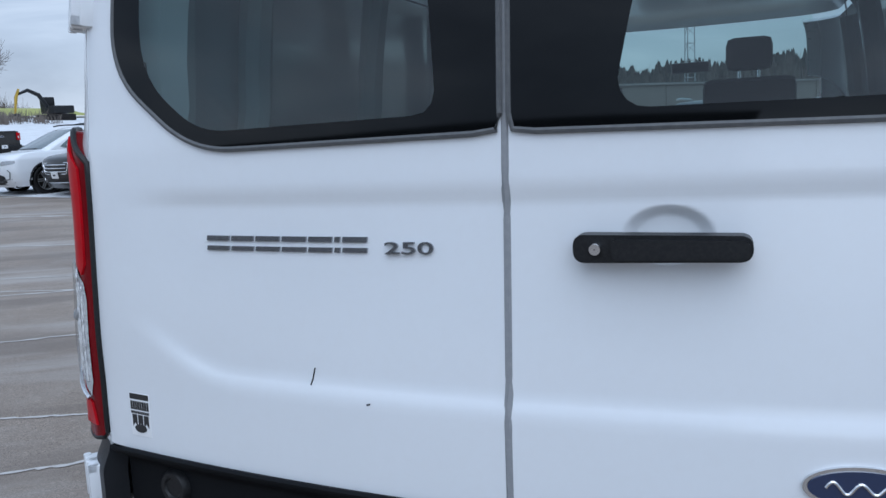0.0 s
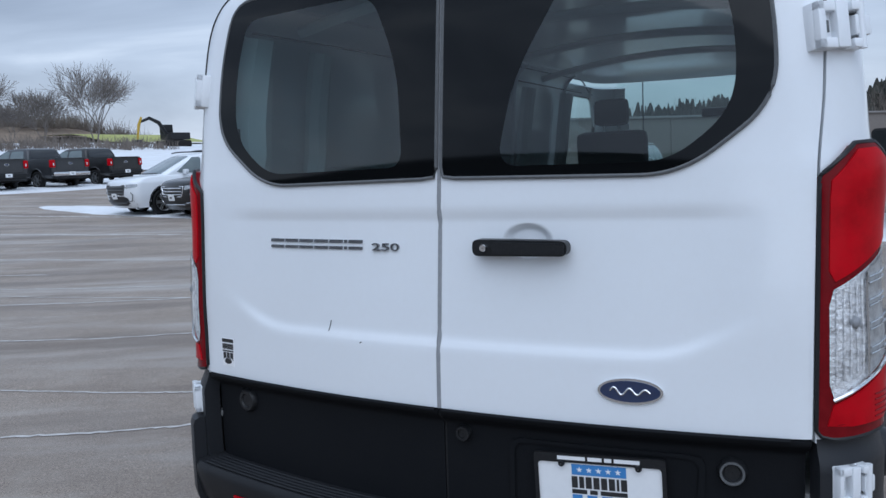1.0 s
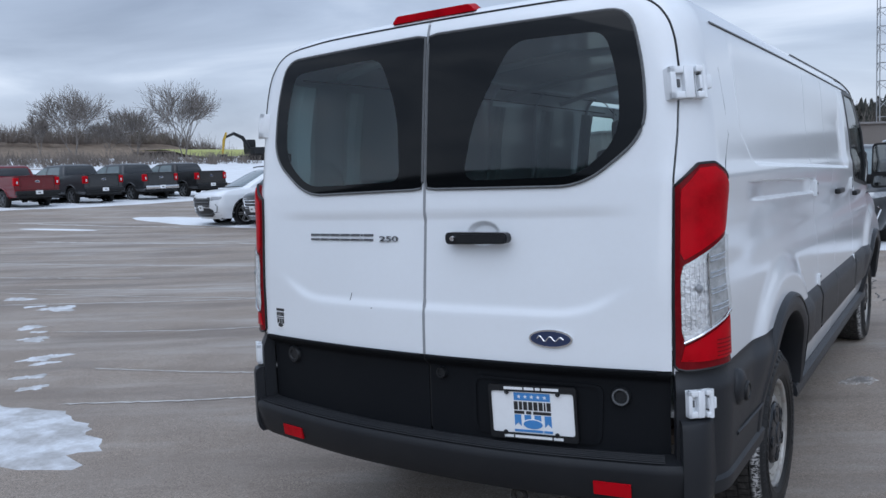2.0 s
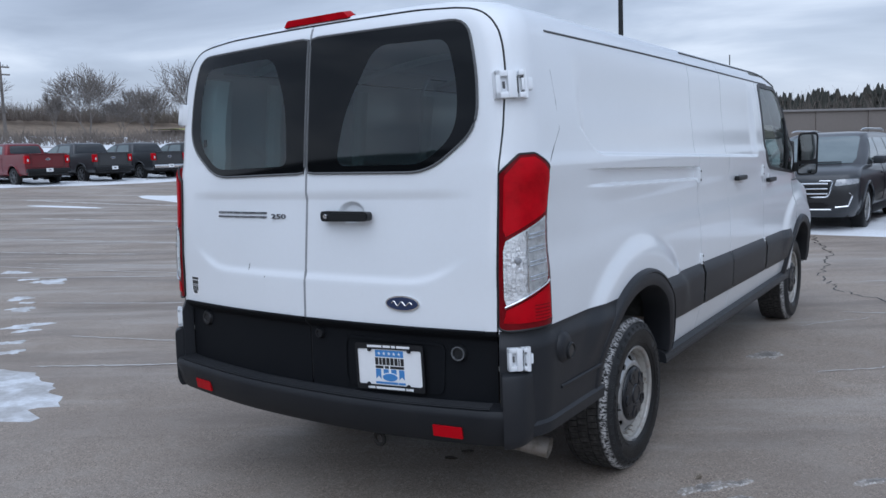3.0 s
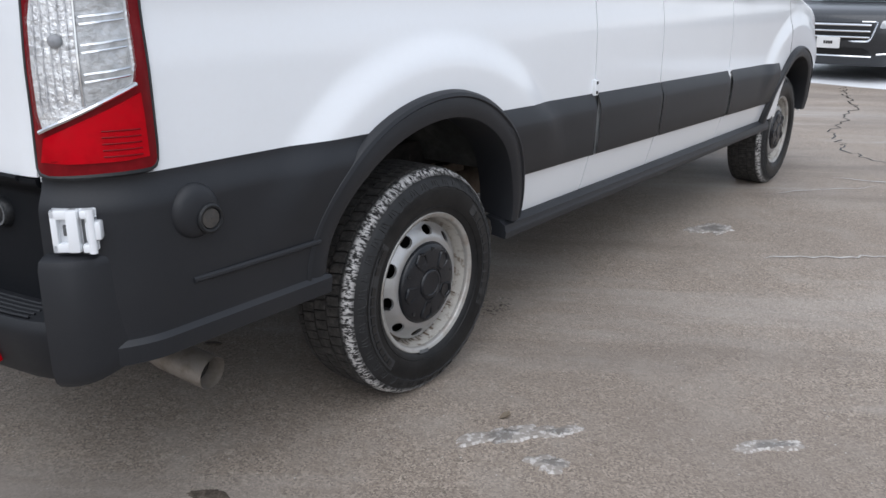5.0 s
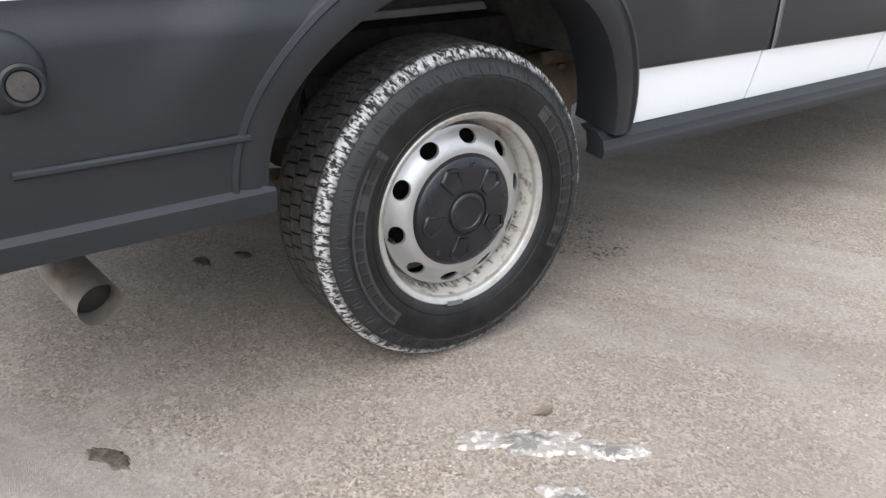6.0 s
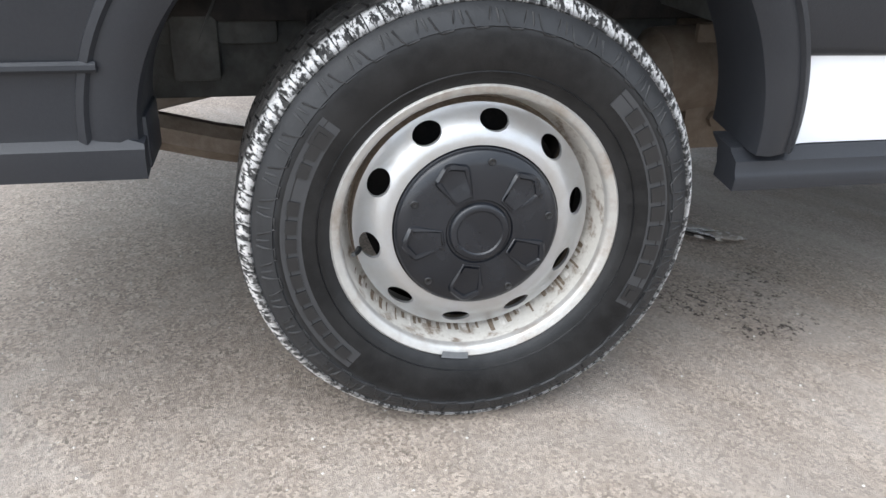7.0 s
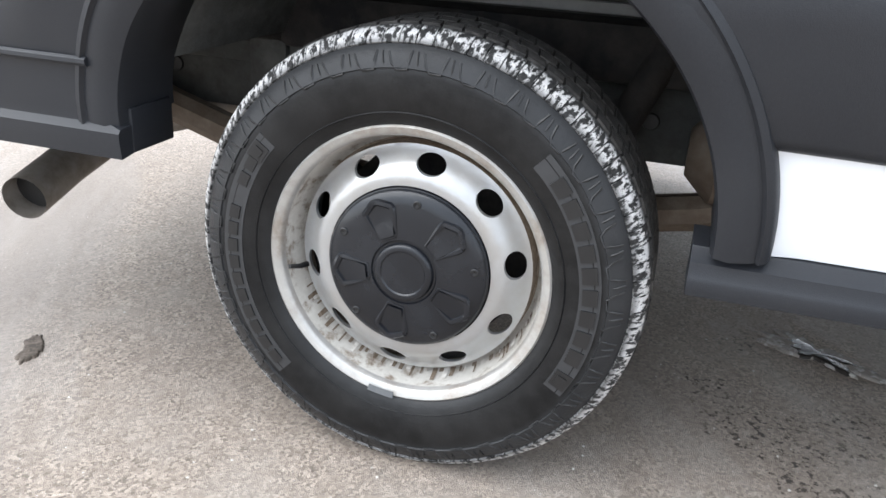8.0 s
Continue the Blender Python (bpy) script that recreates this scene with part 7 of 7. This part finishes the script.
    mesh_part("silencer", *moved(lathe_data([(0.001, 0), (0.10, 0.01), (0.10, 0.42), (0.001, 0.43)], 16, "y"), Matrix.Translation((-0.42, 0.35, 0.50))), CHROME, car)
    return car


for y, mat, label, chrome in ((17.16, RED_PAINT, "red pickup truck with a white dealer plate", False), (20.38, GREY_PAINT, "grey pickup truck with a black step bumper", False),
                              (23.58, GREY_PAINT, "grey pickup truck with a chrome step bumper", True), (26.80, BLACK_PAINT, "black pickup truck parked in snow", False)):
    pickup(parked(-32.2, y, 179), mat, label, chrome)


# ---- distance ----
BARK = material("grey_bark", (0.21, 0.188, 0.170), 0.9, grain=(3, (0.11, 0.095, 0.085), 0.6))
BRUSH = material("dry_brush", (0.19, 0.162, 0.140), 0.95, grain=(0.6, (0.09, 0.075, 0.065), 0.7))
DRY_GRASS = material("dry_grass_bank", (0.20, 0.155, 0.115), 0.95, stain=(0.08, (0.27, 0.20, 0.14), 0.7), grain=(1.2, (0.12, 0.095, 0.075), 0.7), bump=(2.0, 0.8))
PINE = material("dark_conifer", (0.034, 0.038, 0.032), 0.9, stain=(0.3, (0.075, 0.062, 0.050), 0.7), grain=(2.5, (0.015, 0.02, 0.016), 0.6))
FAR_WALL = material("brown_metal_siding", (0.17, 0.150, 0.135), 0.7, stain=(0.15, (0.20, 0.18, 0.165), 0.5), grain=(4, (0.14, 0.125, 0.115), 0.4))
LIME = material("yellow_green_field", (0.34, 0.36, 0.10), 0.9, stain=(0.3, (0.46, 0.44, 0.18), 0.6), grain=(2, (0.22, 0.24, 0.08), 0.5))
GALV = material("galvanised_steel", (0.36, 0.37, 0.38), 0.5, metal=0.6, grain=(6, (0.25, 0.25, 0.26), 0.5))
YELLOW = material("machine_yellow", (0.50, 0.33, 0.03), 0.5, grain=(3, (0.25, 0.17, 0.03), 0.5))


def bare_tree(x, y, z, height, seed, spread=0.55, trunks=3):
    """A leafless tree: stems from one foot that fork again and again into a broad dome of fine twigs."""
    rnd = random.Random(seed)
    tree = thing("bare_tree", pose(x, y, z), "leafless grey deciduous tree on a snowy bank", "tree", "bare winter trees")
    limbs, twigs = [], []
    last = 5

    def grow(p, d, length, rad, depth):
        pts, q, way = [p.copy()], p.copy(), d.copy()
        steps = 4 if depth < 2 else 2
        for _ in range(steps):
            way = (way + Vector((rnd.uniform(-1, 1), rnd.uniform(-1, 1), rnd.uniform(-0.1, 0.5))) * 0.10).normalized()
            q = q + way * length / steps
            pts.append(q.copy())
        rads = [max(rad * (1 - 0.35 * k / steps), 0.017) for k in range(steps + 1)]
        (limbs if depth < 2 else twigs).append(tube_data(pts, rads, 6 if depth < 2 else 3))
        if depth >= last:
            return
        turn = rnd.uniform(0, 6.28)
        side = way.orthogonal().normalized()
        for k in range(4 if depth > 1 else 3):
            out = Matrix.Rotation(turn + 2.1 * k + rnd.uniform(-0.4, 0.4), 3, way) @ side
            lean = spread * (0.25 if k == 0 else rnd.uniform(0.55, 1.0))
            start = pts[-1] if k < 2 else pts[-1 - (k > 1)]
            grow(start, (way + out * lean + Vector((0, 0, 0.10))).normalized(), length * rnd.uniform(0.66, 0.86), rad * rnd.uniform(0.55, 0.68), depth + 1)
    for k in range(trunks):
        a = 6.28 * k / trunks + rnd.uniform(-0.4, 0.4)
        lean = Vector((math.cos(a), math.sin(a), 0)) * rnd.uniform(0.25, 0.5) * (0.5 + 0.5 * spread)
        grow(Vector((0, 0, -0.1)), (Vector((0, 0, 1)) + lean).normalized(), height * 0.30, height * 0.0095, 0)
    mesh_part("trunk", *joined(*limbs), BARK, tree)
    mesh_part("crown", *joined(*twigs), BARK, tree, "dense dome of bare twigs", smooth=False)


for y, z, top, seed, spread, trunks in ((46.0, 4.9, 12.2, 11, 0.85, 3), (53.3, 4.9, 10.8, 12, 0.8, 3), (59.8, 4.7, 14.0, 13, 0.85, 3), (42.3, 5.4, 9.8, 14, 0.7, 2), (49.8, 4.9, 9.4, 19, 0.8, 2), (33.8, 4.4, 12.0, 15, 0.8, 3)):
    bare_tree(-75, y, z, (top - z), seed, spread, trunks)


def bank():
    """A long dry-grass embankment behind the row of trucks."""
    us, vs = between(10, 140, 66), between(0, 1, 14)
    verts = []
    for y in us:
        high = 2.6 * smooth(84, 72, y) + 0.9 + 0.5 * noise.noise(Vector((y * 0.08, 0, 9)))
        for v in vs:
            x = -82 - 22 * v
            z = 4.7 + high * smooth(0, 0.75, v) + 0.25 * noise.noise(Vector((x * 0.3, y * 0.3, 2)))
            verts.append((x, y, z))
    tagged(mesh_part("grass_bank", verts, grid_faces(len(us), len(vs)), DRY_GRASS), "dry brown grass embankment", "bank", kind="structure")


bank()


def brush(name, label, x0, x1, y0, y1, n, h, seed, mat, base):
    rnd, pieces = random.Random(seed), []
    for _ in range(n):
        x, y = rnd.uniform(x0, x1), rnd.uniform(y0, y1)
        hh = h * rnd.uniform(0.4, 1.1)
        z = base(x, y)
        for _ in range(7):
            d = Vector((rnd.uniform(-0.5, 0.5), rnd.uniform(-0.5, 0.5), 1)) * hh * rnd.uniform(0.6, 1)
            p = Vector((x + rnd.uniform(-0.4, 0.4), y + rnd.uniform(-0.4, 0.4), z - 0.1))
            pieces.append(tube_data([p, p + d * 0.5, p + d + Vector((rnd.uniform(-0.3, 0.3), rnd.uniform(-0.3, 0.3), 0))], [0.035, 0.03, 0.008], 3))
    ob = tagged(mesh_part(name, *joined(*pieces), mat, smooth=False), label, "brush", kind="stuff")
    return ob


brush("brush_line", "thick bare brush along the top of the bank", -104, -92, 12, 84, 1500, 2.6, 31, BRUSH, lambda x, y: 5.6 + 2.3 * smooth(84, 72, y))
brush("brush_line", "low bare brush behind the trucks", -74, -64, 20, 62, 420, 1.6, 32, BRUSH, lambda x, y: lot_height(x, y))


def snow_field():
    xs, ys = between(-120, -42, 30), between(5, 150, 40)
    verts = [(x, y, lot_height(x, y) + 0.06 + 0.12 * noise.noise(Vector((x * 0.15, y * 0.15, 5)))) for x in xs for y in ys]
    tagged(mesh_part("snow_field", verts, grid_faces(len(xs), len(ys)), SNOW), "rising field of old snow beyond the lot", "snow", kind="structure")


snow_field()
verts = [(x, y, lot_height(x, y) + 0.35 + 0.9 * smooth(-78, -84, x)) for x in between(-90, -76, 8) for y in between(63.5, 80, 12)]
tagged(mesh_part("grass_slope", verts, grid_faces(8, 12), LIME), "yellow-green grass slope beyond the snow", "grass", kind="structure")


def excavator(m):
    ex = thing("excavator", m, "dark tracked excavator with a yellow dipper in snow", "excavator")
    for y in (-1.0, 1.0):
        mesh_part("track", *box_data(-1.7, 1.7, y - 0.28, y + 0.28, 0.0, 0.8, 0.2), UNDER, ex)
    mesh_part("house", *joined(box_data(-1.6, 1.0, -1.2, 1.2, 0.85, 1.7, 0.12), box_data(-0.2, 1.0, -1.2, -0.2, 1.6, 2.7, 0.1)), DARK, ex)
    mesh_part("boom", *tube_data([(0.8, 0, 1.5), (1.8, 0, 2.9), (3.0, 0, 3.4), (4.3, 0, 2.9)], [0.2, 0.24, 0.2, 0.14], 8), DARK, ex)
    mesh_part("dipper", *tube_data([(4.0, 0, 3.5), (4.4, 0, 2.6), (4.7, 0, 0.9)], [0.12, 0.18, 0.10], 8), YELLOW, ex, "yellow dipper arm")
    mesh_part("bucket", *box_data(4.3, 5.0, -0.5, 0.5, 0.2, 0.9, 0.15), DARK, ex)


excavator(pose(-72, 68.3, lot_height(-72, 73) - 0.1, 0, 0, -100))


def utility_pole():
    p = thing("utility_pole", pose(-75, 37.4, 4.4), "grey wooden utility pole with two crossarms", "pole")
    mesh_part("shaft", *tube_data([(0, 0, 0), (0, 0.05, 4), (0, 0.1, 7.6)], [0.16, 0.14, 0.11], 8), BARK, p)
    for z in (6.4, 7.1):
        mesh_part("crossarm", *box_data(-0.08, 0.08, -0.9, 0.95, z, z + 0.13, 0.01), BARK, p)
    for y in (-0.8, -0.4, 0.4, 0.8):
        mesh_part("insulator", *moved(lathe_data([(0.001, 0), (0.05, 0.02), (0.05, 0.16), (0.001, 0.18)], 8, "z"), Matrix.Translation((0, y, 7.23))), GALV, p)


utility_pole()


def far_building():
    b = thing("warehouse", pose(-11.4, 77.3, 0, 0, 0, 51), "long low brown warehouse with a flat roof", "building")
    mesh_part("wall", *box_data(-20, 40, 0, 24, 0, 4.35, 0.02), FAR_WALL, b)
    mesh_part("roof", *box_data(-20.2, 40.2, -0.2, 24.2, 4.35, 4.55, 0.03), material("roof_edge", (0.24, 0.23, 0.225), 0.6, metal=0.3, grain=(0.8, (0.29, 0.28, 0.275), 0.5)), b, "grey metal roof edge")
    for x in between(-17, 37, 10):
        mesh_part("downpipe", *box_data(x - 0.06, x + 0.06, -0.12, 0.0, 0, 4.35, 0.02), FAR_WALL, b)


far_building()


def woods():
    """A close belt of conifers with ragged tiers, their tops nearly level."""
    rnd, pieces = random.Random(71), []
    for k in range(2400):
        x, y = rnd.uniform(-50, 45), rnd.uniform(122, 150)
        h = (rnd.uniform(5.6, 9.4) + 1.8 * noise.noise(Vector((x * 0.10, 0, 3)))) * (0.62 + 0.38 * smooth(-42, -26, x))
        w = h * rnd.uniform(0.12, 0.24)
        verts, faces = [], []
        tiers, n = 7, 7
        for t in range(tiers):
            f = t / tiers
            z0 = h * (0.15 + 0.83 * f)
            for s in range(2):
                for j in range(n):
                    a = 2 * math.pi * j / n + t * 0.7 + k
                    r = w * (1 - f ** 2.0) * (rnd.uniform(0.3, 1.6) if s == 0 else 0.35)
                    verts.append((x + r * math.cos(a), y + r * math.sin(a), z0 + rnd.uniform(-0.3, 0.3) + (0 if s == 0 else h * 0.15)))
            b = t * 2 * n
            faces += [(b + j, b + (j + 1) % n, b + n + (j + 1) % n, b + n + j) for j in range(n)]
        pieces.append((verts, faces))
    tagged(mesh_part("conifer_woods", *joined(*pieces), PINE, smooth=False), "dark belt of conifers behind the warehouse", "woods", kind="stuff")
    brush("bare_woods", "bare treetops among the conifers", -30, 70, 119, 124, 700, 7.6, 72, BRUSH, lambda x, y: 1.5)


woods()


def lattice_tower():
    t = thing("lattice_tower", pose(-4.6, 80, 0, 0, 0, 20) @ Matrix.Translation((0, 0, 4.4)), "slim grey lattice mast behind the warehouse", "tower")
    for a in range(3):
        c, s = 0.55 * math.cos(2.094 * a), 0.55 * math.sin(2.094 * a)
        mesh_part("leg", *tube_data([(c, s, 0), (c * 0.75, s * 0.75, 20)], 0.05, 6), GALV, t)
    for k in range(24):
        z = 0.4 + 0.8 * k
        f = 1 - 0.25 * z / 20
        for a in range(3):
            p = [(0.55 * f * math.cos(2.094 * q), 0.55 * f * math.sin(2.094 * q)) for q in (a, a + 1)]
            mesh_part("brace", *tube_data([(*p[0], z), (*p[1], z + (0.8 if k % 2 else 0))], 0.025, 4), GALV, t)


lattice_tower()


def light_pole(x, y, h, r):
    p = thing("light_pole", pose(x, y, 0), "tall dark steel light pole in the car park", "lamp post", "car park light poles")
    mesh_part("shaft", *tube_data([(0, 0, 0), (0, 0, h)], [r, r * 0.7], 10), DARK, p)
    mesh_part("base", *moved(lathe_data([(0.001, 0.7), (0.24, 0.7), (0.26, 0.66), (0.26, 0)], 20, "z"), Matrix()), FAR_WALL, p)
    mesh_part("arm", *box_data(-0.6, 0.6, -0.05, 0.05, h - 0.15, h - 0.05, 0.01), DARK, p)
    for s in (-1, 1):
        mesh_part("lamp_head", *box_data(s * 0.85 - 0.3, s * 0.85 + 0.3, -0.18, 0.18, h - 0.22, h - 0.04, 0.03), DARK, p)


light_pole(-8.1, 24, 9.5, 0.10)
mast = thing("flag_mast", pose(-14.6, 63, 0), "thin bare steel mast beyond the parked cars", "pole")
mesh_part("shaft", *tube_data([(0, 0, 0), (0, 0, 8.6)], [0.07, 0.04], 8), DARK, mast)


def showroom():
    """The dealership behind the camera, seen in the van's windows."""
    b = thing("showroom", pose(0, 0, 0), "long dark grey metal-clad showroom with a low gable", "building")
    mesh_part("wall", *box_data(-46, 3, -50, -24, 0, 7.0, 0.05), material("grey_cladding", (0.10, 0.105, 0.11), 0.6, stain=(0.2, (0.13, 0.135, 0.14), 0.5), grain=(3, (0.08, 0.085, 0.09), 0.4)), b)
    roof = [(-46.5, -23.5, 7.0), (3.5, -23.5, 7.0), (3.5, -37, 10.0), (-46.5, -37, 10.0), (-46.5, -50.5, 7.0), (3.5, -50.5, 7.0)]
    mesh_part("roof", roof, [(0, 1, 2, 3), (3, 2, 5, 4), (0, 3, 4), (1, 5, 2)], material("dark_roof", (0.12, 0.12, 0.125), 0.5, metal=0.3, grain=(1, (0.16, 0.16, 0.165), 0.5)), b, smooth=False)
    for x in between(-42, -4, 7):
        mesh_part("window", *box_data(x, x + 4.0, -24.0, -23.9, 0.6, 3.2, 0.02), DARK_GLASS, b)


showroom()
brush("far_hedge", "dark bare trees beyond the lot", 66, 76, -30, 70, 420, 7.5, 95, PINE, lambda x, y: 0)
